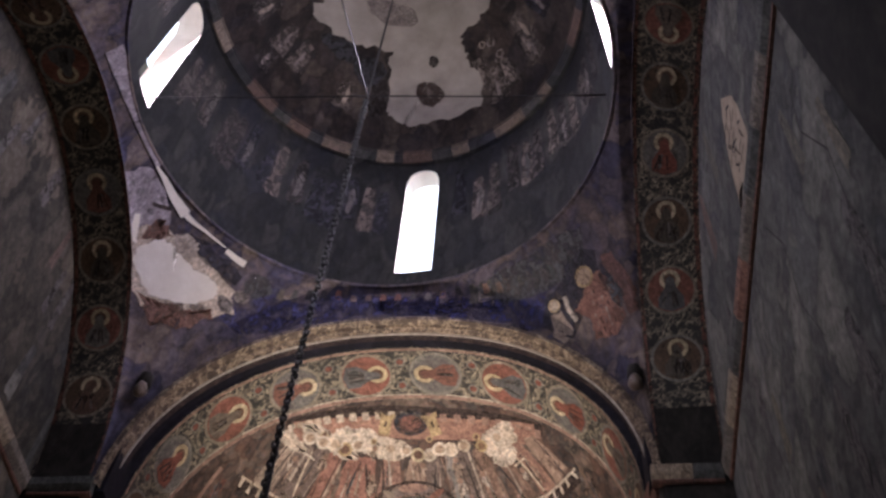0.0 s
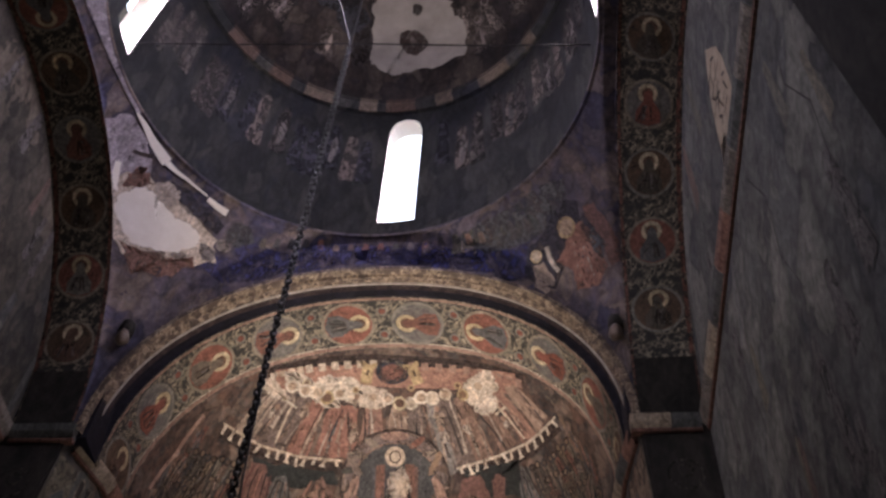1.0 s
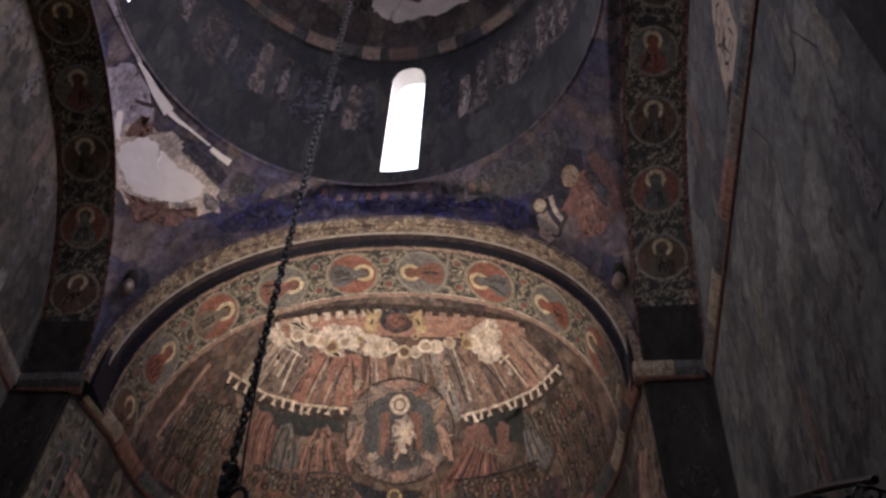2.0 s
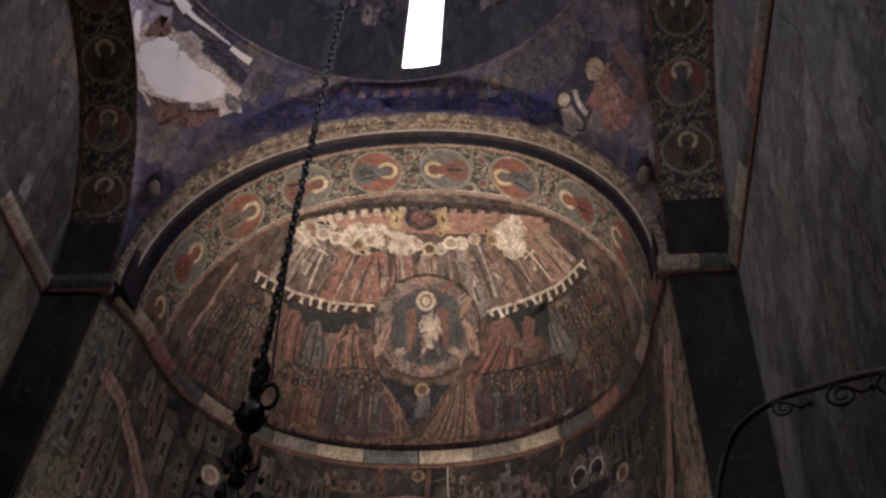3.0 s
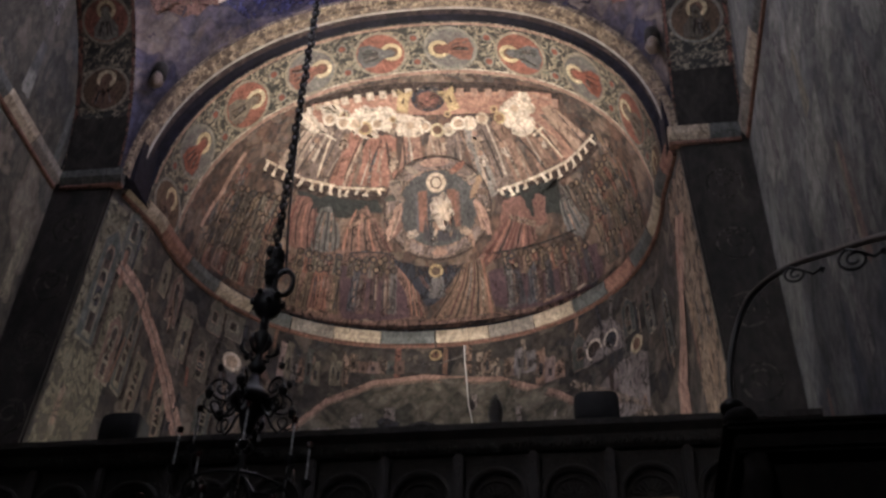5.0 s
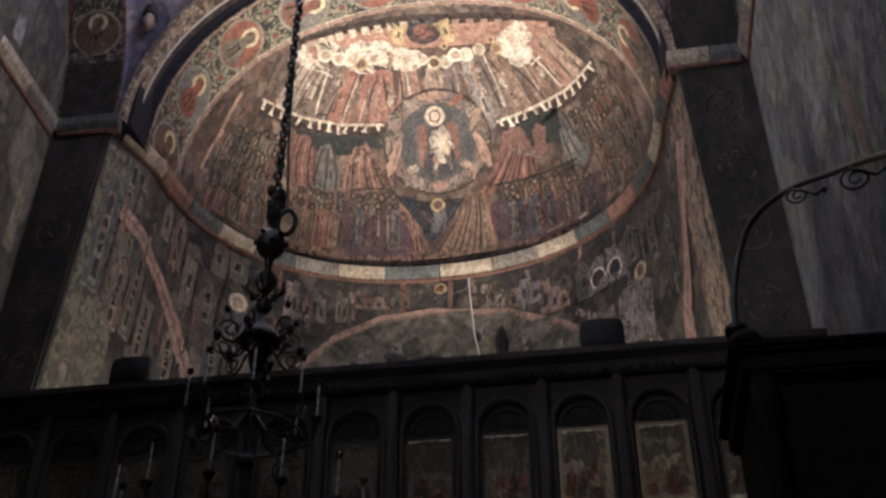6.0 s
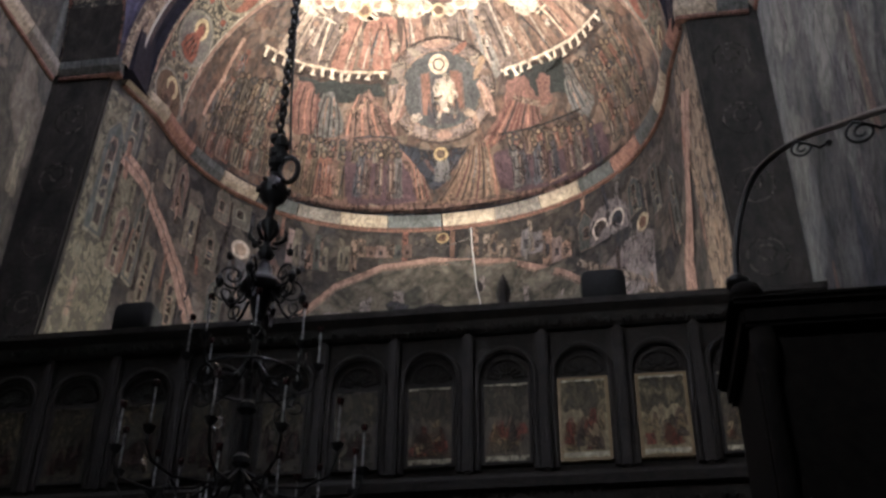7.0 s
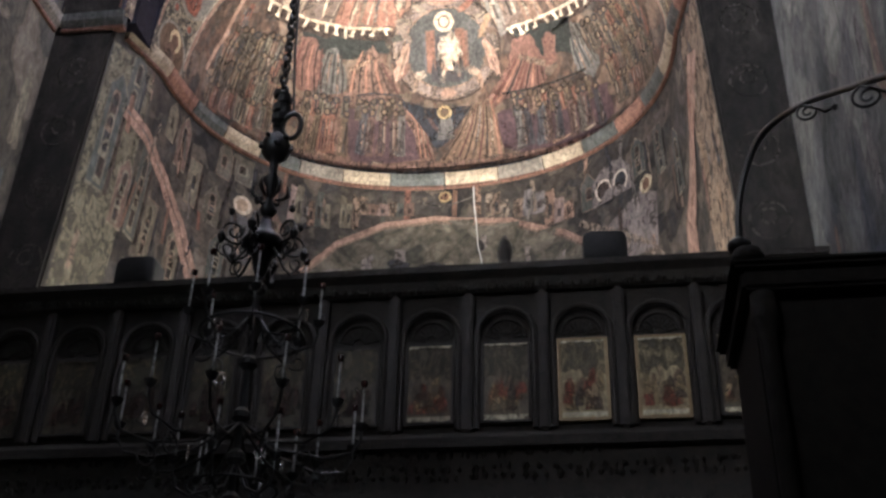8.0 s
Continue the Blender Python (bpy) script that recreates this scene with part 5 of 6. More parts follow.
K_HILL = ("painted_hill", pigment("rose hill paint", [(0.17, 0.105, 0.084)], 0.42), "worn rose painted hill")
K_MANTLE = ("painted_mantle", pigment("red ochre mantle", [(0.165, 0.088, 0.072)], 0.30), "worn red-ochre painted mantle with long folds")
K_PLUM = ("painted_plum", pigment("plum ground paint", [(0.082, 0.050, 0.056)], 0.34), "dull plum painted ground")
K_SLATE = ("painted_rock", pigment("slate rock paint", [(0.12, 0.115, 0.108)], 0.34), "slate-grey painted rock")
K_UMBER = ("painted_fan", pigment("umber pleat paint", [(0.19, 0.125, 0.088)], 0.34), "umber pleated painted ground")
K_NIGHT = ("painted_gap", pigment("dark green-black ground", [(0.028, 0.030, 0.028)], 0.30), "dark painted ground between the shapes")
K_PLEAT = ("painted_pleats", pigment("red pleat strokes", [(0.11, 0.045, 0.036), (0.31, 0.16, 0.115), (0.085, 0.04, 0.035)], 0.30), "thin strokes of the mantle's folds")
K_DUSK = ("painted_figures", pigment("blue-grey drapery strokes", [(0.078, 0.078, 0.088), (0.055, 0.05, 0.055), (0.125, 0.115, 0.11), (0.11, 0.068, 0.06), (0.09, 0.075, 0.065)], 0.40), "blue-grey painted drapery in rows")
K_CROWD = ("painted_crowds", pigment("umber crowd paint", [(0.17, 0.125, 0.085), (0.12, 0.088, 0.062), (0.20, 0.13, 0.10), (0.085, 0.07, 0.056), (0.15, 0.13, 0.10), (0.19, 0.09, 0.066)], 0.32), "umber and olive painted drapery in rows")
K_HEAD = ("painted_heads", pigment("ochre discs", [(0.17, 0.115, 0.078), (0.13, 0.088, 0.062), (0.20, 0.145, 0.10), (0.09, 0.068, 0.052)], 0.36), "small ochre painted discs in rows")

# northern side: red hill, dark cloak, rose hill with a grey sash, rounded hill over a plum ground
field(K_NIGHT, [(-50.3, 37.2), (-34.5, 40.5), (-22.2, 42.6), (-19.2, 39.6), (-25.7, 37.6), (-36.9, 34.2), (-46.9, 33.3)], 0.0045, 3)
field(K_MANTLE, [(-49.8, 36.6), (-44.6, 37.0), (-40.7, 33.3), (-37.8, 25.1), (-46.4, 22.0), (-49.7, 29.8)], 0.006, 4)
field(K_HILL, [(-31.7, 31.3), (-25.9, 40.4), (-20.0, 36.8), (-13.7, 28.4), (-29.9, 25.6)], 0.006, 5)
field(K_SLATE, [(-40.8, 35.8), (-37.2, 36.9), (-32.1, 30.9), (-31.7, 25.7), (-39.5, 23.4), (-40.5, 29.3)], 0.0075, 6)
sweep_line(K_FOLD, [(-31.6, 32.3), (-27.9, 34.3), (-24.6, 37.0)], 0.045, 0.009)
for k in range(7):
    f = k / 6
    sweep_line((K_PLEAT, K_SHADE)[k % 2], [(-28.5 + 7 * f, 37.5 - 2.5 * (f - 0.4)), (-30 + 11 * f, 33), (-30 + 15 * f, 26.5 + 1.5 * f)], (0.012, 0.020), 0.0085 + 0.0002 * k)
for k in range(5):
    sweep_line((K_SHADE, K_FOLD)[k % 2], [(-39.5 + 1.0 * k, 35.5), (-39.6 + 1.6 * k, 30), (-39 + 1.7 * k, 24.5)], 0.014, 0.0095 + 0.0002 * k)
    sweep_line((K_PLEAT, K_SHADE)[k % 2], [(-48.5 + 1.6 * k, 35.5), (-48.5 + 2 * k, 29.5), (-46.5 + 2 * k, 23.5)], 0.014, 0.0085 + 0.0002 * k)
field(K_HILL, [(-45.4, 20.7), (-28.4, 27.1), (-14.0, 27.1), (-8.2, 21.2), (-4.9, 14.9), (-2.7, 7.4), (-20.5, 5.0), (-40.1, 3.4)], 0.0048, 7)
field(K_PLUM, [(-30.7, 21.2), (-14.7, 24.0), (-9.4, 16.8), (-7.3, 7.5), (-26.8, 4.4)], 0.0062, 8)
sweep_line(K_SHADE, [(-27.7, 25.8), (-23.0, 27.3), (-17.6, 27.6), (-13.6, 27.0)], 0.016, 0.0095)
for k in range(5):
    sweep_line((K_PLEAT, K_FOLD)[k % 2], [(-13.5 + 0.7 * k, 25.5), (-8.6 + 0.5 * k, 19.5), (-7 + 0.7 * k, 8)], 0.010, 0.0085 + 0.0002 * k)
# southern side: red mantle, second peak, slate rock, plum ground, umber fan
field(K_NIGHT, [(42.9, 37.9), (48.2, 36.9), (43.8, 28.2), (33.0, 31.7), (27, 40.5), (34, 41)], 0.0045, 9)
field(K_MANTLE, [(26.2, 39.1), (32.7, 38.6), (33.1, 35.1), (34.2, 30.4), (32.9, 24.2), (22.6, 24.7), (14.9, 21.7), (12.4, 23.9), (17.8, 28.8), (22.9, 33.4)], 0.0065, 10)
field(K_MANTLE, [(38.5, 36.6), (40.7, 34.4), (37.5, 27.9), (34.5, 28.9), (35.9, 35.6)], 0.0068, 11)
field(K_SLATE, [(47.3, 35.0), (49.7, 33.2), (49.1, 27.4), (51.7, 21.5), (48.0, 18.5), (43.4, 22.8), (43.1, 28.9)], 0.006, 12)
sweep_line(K_FOLD, [(26.6, 34.0), (30.4, 31.5), (34.2, 29.1)], 0.05, 0.0105)
for k in range(9):
    f = k / 8
    sweep_line((K_PLEAT, K_SHADE)[k % 3 == 2], [(25.5 + 7.5 * f, 33.5 - 3 * f), (20.5 + 12 * f, 29 - 1.5 * f), (14.5 + 18 * f, 22.8 + 1.8 * f)], (0.012, 0.022), 0.0085 + 0.0002 * k)
for k in range(5):
    sweep_line((K_SHADE, K_FOLD)[k % 2], [(46 + 0.7 * k, 34), (44.5 + 1.1 * k, 28), (44.5 + 1.4 * k, 21.5)], 0.014, 0.0085 + 0.0002 * k)
field(K_PLUM, [(16.4, 19.7), (23.8, 21.3), (41.6, 17.7), (50.8, 14.3), (51.8, 5.8), (46.4, 2.9), (32.2, 5.0), (22.2, 6.4), (16.5, 8.8)], 0.005, 13)
sweep_line(K_SHADE, [(18.6, 25.2), (27.0, 24.2), (35.3, 23.2), (46.0, 21.8)], 0.022, 0.012)
field(K_UMBER, [(5.9, 19.6), (8.8, 23.6), (15.3, 25.1), (16.1, 16.2), (17.5, 4.8), (5.6, 5.4), (-1.9, 6.7), (2.3, 12.7)], 0.0065, 14)
for k in range(9):
    f = k / 8
    sweep_line((K_SHADE, K_FOLD, K_PLEAT)[k % 3], [(8.5 + 6 * f, 23.6 + f), (5.5 + 10 * f, 17), (-0.5 + 17 * f, 7.0 - 1.5 * f)], (0.010, 0.022), 0.0085 + 0.0002 * k)
# dark blue wedge under the glory, with a small halo
field(K_BLUE, [(-14.7, 26.7), (-8.4, 24.6), (-0.3, 23.7), (8.3, 23.9), (4.4, 18.0), (0.9, 12.8), (-2.8, 10.8), (-6.4, 17.2)], 0.0125, 15)
halo(on_conch, bearing(0, 22.3), 0.066, lift=0.019)
on_conch.patch(K_DUSK, bearing(0.2, 17.2), robe(0.15, 0.22, rng), 0.016)
for s in (-1, 1):
    sweep_line(K_DUSK, [(s * 5, 21), (s * 3.2, 18), (s * 1.2, 16)], 0.03, 0.015)


def crowd(a0, e0, a1, e1, n, h, lot, lift=0.0095):
    """A row of small draped shapes with discs over them."""
    for k in range(n):
        f = (k + 0.5 + rng.uniform(-0.25, 0.25)) / n
        a, e = a0 + (a1 - a0) * f, e0 + (e1 - e0) * f + rng.uniform(-0.7, 0.7)
        w = 0.030 * abs(a1 - a0) / n * rng.uniform(0.85, 1.15)
        q = lift + 0.0008 * (k % 3)
        c = bearing(a, e - 0.5 * h / 0.032)
        on_conch.patch(lot, c, robe(w, h, rng, rng.uniform(-0.08, 0.08)), q)
        for m in range(3):
            u, sl = w * (0.28 * (m - 1) + rng.uniform(-0.05, 0.05)), rng.uniform(-0.2, 0.2) * w
            on_conch.patch((K_SHADE, K_FOLD, K_SHADE)[(m + k) % 3], c, [(u - 0.006, -0.42 * h), (u + 0.006, -0.42 * h), (u + 0.006 + sl, 0.32 * h), (u - 0.004 + sl, 0.3 * h)], q + 0.0022, rings=2)
        on_conch.patch(K_SHADE, bearing(a, e), ell(0.034, 0.036, 12), q + 0.0015, rings=2)
        on_conch.patch(K_HEAD, bearing(a, e), ell(0.019, rng.uniform(0.019, 0.026), 10), q + 0.003, rings=2)


crowd(20.9, 23.6, 46.5, 19.4, 11, 0.20, K_CROWD)
crowd(20.8, 20.6, 48.8, 16.0, 9, 0.40, K_DUSK, 0.0125)
crowd(-27.8, 24.2, -12.9, 25.4, 7, 0.18, K_CROWD)
crowd(-26.5, 21.0, -11.5, 22.0, 5, 0.44, K_DUSK, 0.0125)
crowd(-44.0, 21.5, -29.3, 24.4, 6, 0.18, K_CROWD)
crowd(-43.0, 18.0, -29.0, 20.0, 5, 0.42, K_CROWD, 0.0125)
for a0, e0, a1, e1, n in ((-71, 27.5, -51, 34.5, 9), (-71.1, 22.4, -50.3, 28.8, 9), (-71.6, 17.1, -49.0, 23.1, 10), (-72.0, 10.7, -47.8, 15.5, 10), (50.2, 32.9, 68.6, 30.0, 8), (52.2, 27.5, 68.6, 24.2, 8), (52.7, 21.4, 69.5, 18.5, 8), (52.7, 14.5, 71.2, 12.2, 8)):
    crowd(a0, e0, a1, e1, n, 0.26, K_CROWD, 0.0065)
sweep_line(K_ROSE, [(-74, 36), (-72.5, 24), (-74, 12)], 0.035, 0.012)
# pale and rose ground line over the cornice
sweep_line(K_HILL, [(-42.6, 4.3), (-33.1, 4.5), (-18.9, 4.9), (-4.3, 5.5), (15.6, 5.9), (32.2, 3.8), (46.3, 2.5)], 0.055, 0.0105)
for a, e, l in ((-42, 5.5, 5), (-35, 6.0, 5), (-20, 6.0, 3), (4, 7.0, 3), (14, 6.6, 4), (22, 6.9, 4), (35, 6.0, 6), (44, 5.2, 5)):
    sweep_line(K_FOLD, [(a - l / 2, e + rng.uniform(-0.4, 0.4)), (a, e + rng.uniform(-0.2, 0.6)), (a + l / 2, e + rng.uniform(-0.4, 0.4))], (0.03, 0.018), 0.015)
# thin border of the half-dome above the cornice
on_conch.line(K_SHADE, [conch_p for conch_p in [Vector((EX + 1.83 * sup(math.cos(math.pi * k / 40), 2.2), 5.7 + 1.68 * sup(math.sin(math.pi * k / 40), 2.2), ZS + 0.09)) for k in range(3, 38)]], 0.035, 0.006, 2)
# side strips: rough strokes of brown and grey
for k in range(46):
    s = k % 2
    f = rng.random()
    x = (-2.98 + 0.35 * f) if s else (0.28 + 0.33 * f)
    z = rng.uniform(7.0, 7.9)
    on_conch.patch(K_FOLD if k % 3 == 0 else K_ROBE, (x, 6.3, z), [(-0.015, -0.12), (0.02, -0.1), (0.05 - 0.08 * s, 0.12), (0.01 - 0.08 * s, 0.1)], 0.0045, rings=2)
on_conch.flush()

# ---- apse wall under the cornice ----
K_EDGE = ("painted_edges", pigment("pale building edges", [(0.27, 0.23, 0.17), (0.21, 0.19, 0.145), (0.23, 0.165, 0.125)], 0.40), "pale painted edges of the buildings")
K_PINK = ("painted_building", pigment("pale rose masonry", [(0.27, 0.20, 0.18), (0.24, 0.17, 0.145), (0.21, 0.19, 0.19)], 0.36, 0.7, False), "pale rose painted buildings")


def tower(c, w, h, lift=0.005, wins=2, roof=0.25, up=(0, 0, 1)):
    on_apse.patch(K_HOUSE, c, house(w, h, roof), lift, up)
    on_apse.patch(K_EDGE, c, house(w, h, roof), lift + 0.002, up, inner=0.95)
    on_apse.patch(K_SHADE, c, [(w * 0.5, -h * 0.5), (w * 0.72, -h * 0.48), (w * 0.72, h * 0.3), (w * 0.5, h * 0.34)], lift + 0.001, up, rings=2)
    for i in range(wins):
        sh = (rng.uniform(-0.08, 0.08) * w, h * (0.2 - 0.45 * i / max(1, wins - 1) if wins > 1 else 0))
        q = [(-0.15 * w, -0.17 * h), (0.15 * w, -0.17 * h), (0.15 * w, 0.12 * h), (0.08 * w, 0.17 * h), (-0.08 * w, 0.17 * h), (-0.15 * w, 0.12 * h)]
        on_apse.patch(K_SHADE, c, q, lift + 0.003, up, rings=2, shift=sh)
        on_apse.patch(K_EDGE, c, [(u_ * 1.5, w_ * 1.15) for u_, w_ in q], lift + 0.0035, up, inner=0.78, shift=sh)


for x, y, z, w, h in ((-3.10, 5.36, 5.95, 0.17, 0.9), (-3.12, 5.62, 5.6, 0.13, 0.5), (-3.09, 5.80, 5.75, 0.16, 0.75), (-3.02, 6.18, 6.42, 0.14, 0.42), (-2.97, 6.36, 6.2, 0.13, 0.4), (-2.84, 6.6, 6.55, 0.14, 0.3), (-2.74, 6.74, 6.56, 0.2, 0.24), (-2.85, 6.55, 6.1, 0.16, 0.3), (-2.35, 7.1, 6.45, 0.13, 0.34), (-2.2, 7.18, 6.45, 0.15, 0.36), (-1.97, 7.28, 6.45, 0.11, 0.30), (-1.78, 7.34, 6.53, 0.2, 0.16), (-1.55, 7.39, 6.55, 0.17, 0.2), (-0.74, 7.37, 6.50, 0.16, 0.26), (-0.47, 7.3, 6.47, 0.22, 0.26), (-0.22, 7.21, 6.36, 0.2, 0.32), (0.02, 7.07, 6.35, 0.15, 0.3), (0.40, 6.69, 6.4, 0.15, 0.3), (0.54, 6.45, 6.3, 0.13, 0.42), (0.62, 6.2, 6.0, 0.12, 0.5), (-3.1, 5.5, 6.45, 0.14, 0.5), (-3.05, 6.0, 6.5, 0.12, 0.3), (-3.06, 6.0, 5.55, 0.14, 0.5), (-3.0, 6.3, 5.5, 0.14, 0.4), (-2.8, 6.65, 5.7, 0.15, 0.36), (-2.5, 6.98, 6.1, 0.17, 0.3), (-2.55, 6.94, 6.5, 0.15, 0.26)):
    if y < 7.1:
        tower((x, y, z), w, h, 0.005 + 0.001 * rng.random(), rng.choice((1, 2, 3)), rng.choice((0.0, 0.25, 0.4)))
        continue
    for k in range(3):  # worn pale-rose blocks of uneven height
        d_, hk = (k - 1) * w * 0.42, h * rng.uniform(0.55, 1.1)
        on_apse.patch((K_HOUSE, K_PINK, K_FOLD)[rng.randrange(3)], (x, y, z), ragged([(-0.24 * w, -hk / 2), (0.24 * w, -hk / 2), (0.22 * w, hk / 2), (-0.2 * w, hk / 2 + rng.uniform(-0.03, 0.03))], int(1000 * h) + k, 3, 0.05), 0.005 + 0.001 * k, shift=(d_, (hk - h) / 2))
        on_apse.patch(K_SHADE, (x, y, z), rect(0.16 * w, hk * 0.35), 0.009, rings=2, shift=(d_, (hk - h) / 2 - 0.1 * hk))
# domed building with two arches
on_apse.patch(K_GREY, (0.2, 6.92, 6.36), [(-0.2, -0.16), (0.2, -0.16), (0.2, 0.05), (0.12, 0.14), (0.0, 0.19), (-0.12, 0.14), (-0.2, 0.05)], 0.008)
for s in (-0.09, 0.09):
    on_apse.patch(K_PALE, (0.2, 6.92, 6.32), ell(0.082, 0.10, 18), 0.0105, inner=0.78, shift=(s, 0))
    on_apse.patch(K_SHADE, (0.2, 6.92, 6.32), ell(0.062, 0.078, 16), 0.010, rings=2, shift=(s, 0))
halo(on_apse, (0.44, 6.64, 6.13), 0.075)
halo(on_apse, (-2.71, 6.78, 6.25), 0.085, pale=True)
draped(on_apse, (-2.72, 6.79, 5.95), 0.26, 0.42, rng, lift=0.008, folds=6)
halo(on_apse, (-1.18, 7.4, 6.63), 0.055)
on_apse.line(K_FOLD, [(-1.42, 7.4, 6.6), (-1.2, 7.4, 6.53), (-0.92, 7.39, 6.62)], 0.014, 0.006)
for x in (-1.5, -0.9):
    on_apse.line(K_FOLD if x > -1 else K_RED, [(x, 7.4, 6.74), (x, 7.4, 6.42)], 0.05, 0.0065)
# hillside by the southern halo
on_apse.patch(K_GREY, (0.33, 6.8, 5.9), [(-0.5, -0.3), (0.25, -0.32), (0.3, 0.1), (0.12, 0.22), (-0.2, 0.12), (-0.4, 0.0)], 0.004)
on_apse.line(K_FOLD, [(-0.06, 7.12, 6.12), (0.09, 7.03, 6.0), (0.27, 6.88, 5.83), (0.42, 6.7, 5.62), (0.5, 6.55, 5.4)], (0.05, 0.12), 0.0125)
# paler ground on the jambs
for x, lot in ((XS, ("jamb_ground", pigment("tan jamb paint", [(0.23, 0.17, 0.125)], 0.44), "worn tan paint on the jamb")), (XN, ("jamb_ground", pigment("olive jamb paint", [(0.155, 0.14, 0.10)], 0.44), "worn olive paint on the jamb"))):
    on_apse.line(lot, [(x, 5.46, 4.55 + 0.21 * k) for k in range(11)], 0.44, 0.0032, 3)
# red arches springing from the jambs
for run in ([(-3.08, 5.46, 6.22), (-3.07, 5.75, 6.16), (-3.05, 6.05, 6.02), (-3.0, 6.3, 5.8), (-2.93, 6.52, 5.45), (-2.9, 6.6, 5.0)], [(0.72, 5.46, 6.34), (0.72, 5.58, 6.14), (0.71, 5.80, 5.88), (0.70, 6.0, 5.62), (0.68, 6.14, 5.45), (0.68, 6.2, 5.0)]):
    on_apse.line(K_ROSE, run, 0.13 if run[0][0] < -1 else 0.20, 0.010)
    on_apse.line(K_FOLD, run, 0.02, 0.0125)
# lunette over the altar
ARCH_RUN = [(-2.42, 7.08, 5.65), (-2.26, 7.16, 5.86), (-2.03, 7.26, 6.15), (-1.68, 7.36, 6.36), (-1.26, 7.4, 6.42), (-0.64, 7.35, 6.33), (-0.19, 7.19, 6.09), (0.07, 7.04, 5.84), (0.2, 6.95, 5.65)]
lun = ("lunette", fresco("stained lunette plaster", [(0.25, (0.03, 0.03, 0.026)), (0.42, (0.07, 0.064, 0.05)), (0.56, (0.19, 0.165, 0.125)), (0.68, (0.05, 0.047, 0.038)), (0.85, (0.17, 0.15, 0.12))], 3.0, (1, 1, 1), 0.72, cells=4, share=0.4), "stained grey-green plaster of the lunette")
for k in range(12):
    f0, f1 = k / 12, (k + 1) / 12
    a, b = along(ARCH_RUN, f0), along(ARCH_RUN, f1)
    on_apse.line(lun, [a.lerp(b, 0.5), Vector(((a.x + b.x) / 2, (a.y + b.y) / 2, 5.0))], max(0.05, Vector((a.x - b.x, a.y - b.y)).length * 1.06), 0.0065, 10)
on_apse.line(K_ROSE, ARCH_RUN, 0.05, 0.012)
on_apse.line(K_EDGE, [p_ + Vector((0, 0, -0.04)) for p_ in (Vector(q) for q in ARCH_RUN)], 0.02, 0.013)
for (x, y, z), rx, ry, sd in (((-1.6, 7.36, 6.0), 0.25, 0.12, 31), ((-0.95, 7.4, 6.15), 0.13, 0.14, 32), ((-0.4, 7.28, 5.95), 0.25, 0.10, 33), ((-1.95, 7.3, 5.8), 0.22, 0.1, 34)):
    on_apse.patch(K_GREY, (x, y, z), blob(rx, ry, sd), 0.009)
    on_apse.patch(K_SHADE, (x + 0.06, y, z - 0.03), blob(rx * 0.35, ry * 0.5, sd + 9), 0.011)
for k in range(40):
    u = rng.uniform(0.02, 0.98)
    x, y, nx, ny = apse_plan(u)
    on_apse.patch((K_FOLD, K_ROBE, K_SHADE)[k % 3], (x, y, rng.uniform(5.0, 6.6)), [(-0.02, -0.14), (0.02, -0.14), (0.025, 0.14), (-0.015, 0.16)], 0.0045, rings=2)
# pale architectural strokes and drapery crowd the wall
for k in range(60):
    u = rng.uniform(0.015, 0.985)
    x, y, nx, ny = apse_plan(u)
    z = rng.uniform(5.0, 6.68)
    if z < 6.3 and 0.3 < u < 0.72:
        continue
    hh, tw = rng.uniform(0.06, 0.22), rng.uniform(0.008, 0.022)
    sl = rng.uniform(-0.05, 0.05)
    on_apse.patch((K_FOLD, K_ROBE, K_SHADE, K_FOLD)[k % 4], (x, y, z), [(-tw, -hh), (tw, -hh), (tw + sl, hh), (-tw + sl, hh)], 0.0105, rings=2)
on_apse.flush()

# ---- pendentives ----
K_MURK = ("painted_gap", pigment("murky violet ground", [(0.045, 0.042, 0.055)], 0.44), "dark violet painted ground")
K_ROCK = ("painted_rock", pigment("murky grey rock paint", [(0.085, 0.085, 0.09)], 0.46), "murky grey painted rocks")
RUBBED = ("worn_plaster", pigment("rubbed pale plaster", [(0.40, 0.34, 0.29)], 0.34), "rubbed pale plaster")
CREAM = ("stained_plaster", pigment("cream stained plaster", [(0.56, 0.47, 0.38)], 0.34), "cream plaster stained at the edge of the loss")
# Lilac paint for the band that daylight brightens beside the drum.
LILAC_LIT = ("lilac_plaster", pigment("lilac lit-band paint", [(0.34, 0.30, 0.33)], 0.36), "lilac rubbed paint")
BROWN = ("brown_patch", pigment("red-brown rubbed paint", [(0.20, 0.11, 0.085)], 0.40), "red-brown rubbed paint")


def on_p(lot, outline, lift, seed, rough=0.02):
    field(lot, outline, lift * 1.5, seed, 16, on_pend, HUB, rough * 0.3)


def run_p(lot, pts, width, lift, steps=8):
    on_pend.line(lot, [bearing(a, e, on_pend, HUB) for a, e in pts], width, lift, steps)


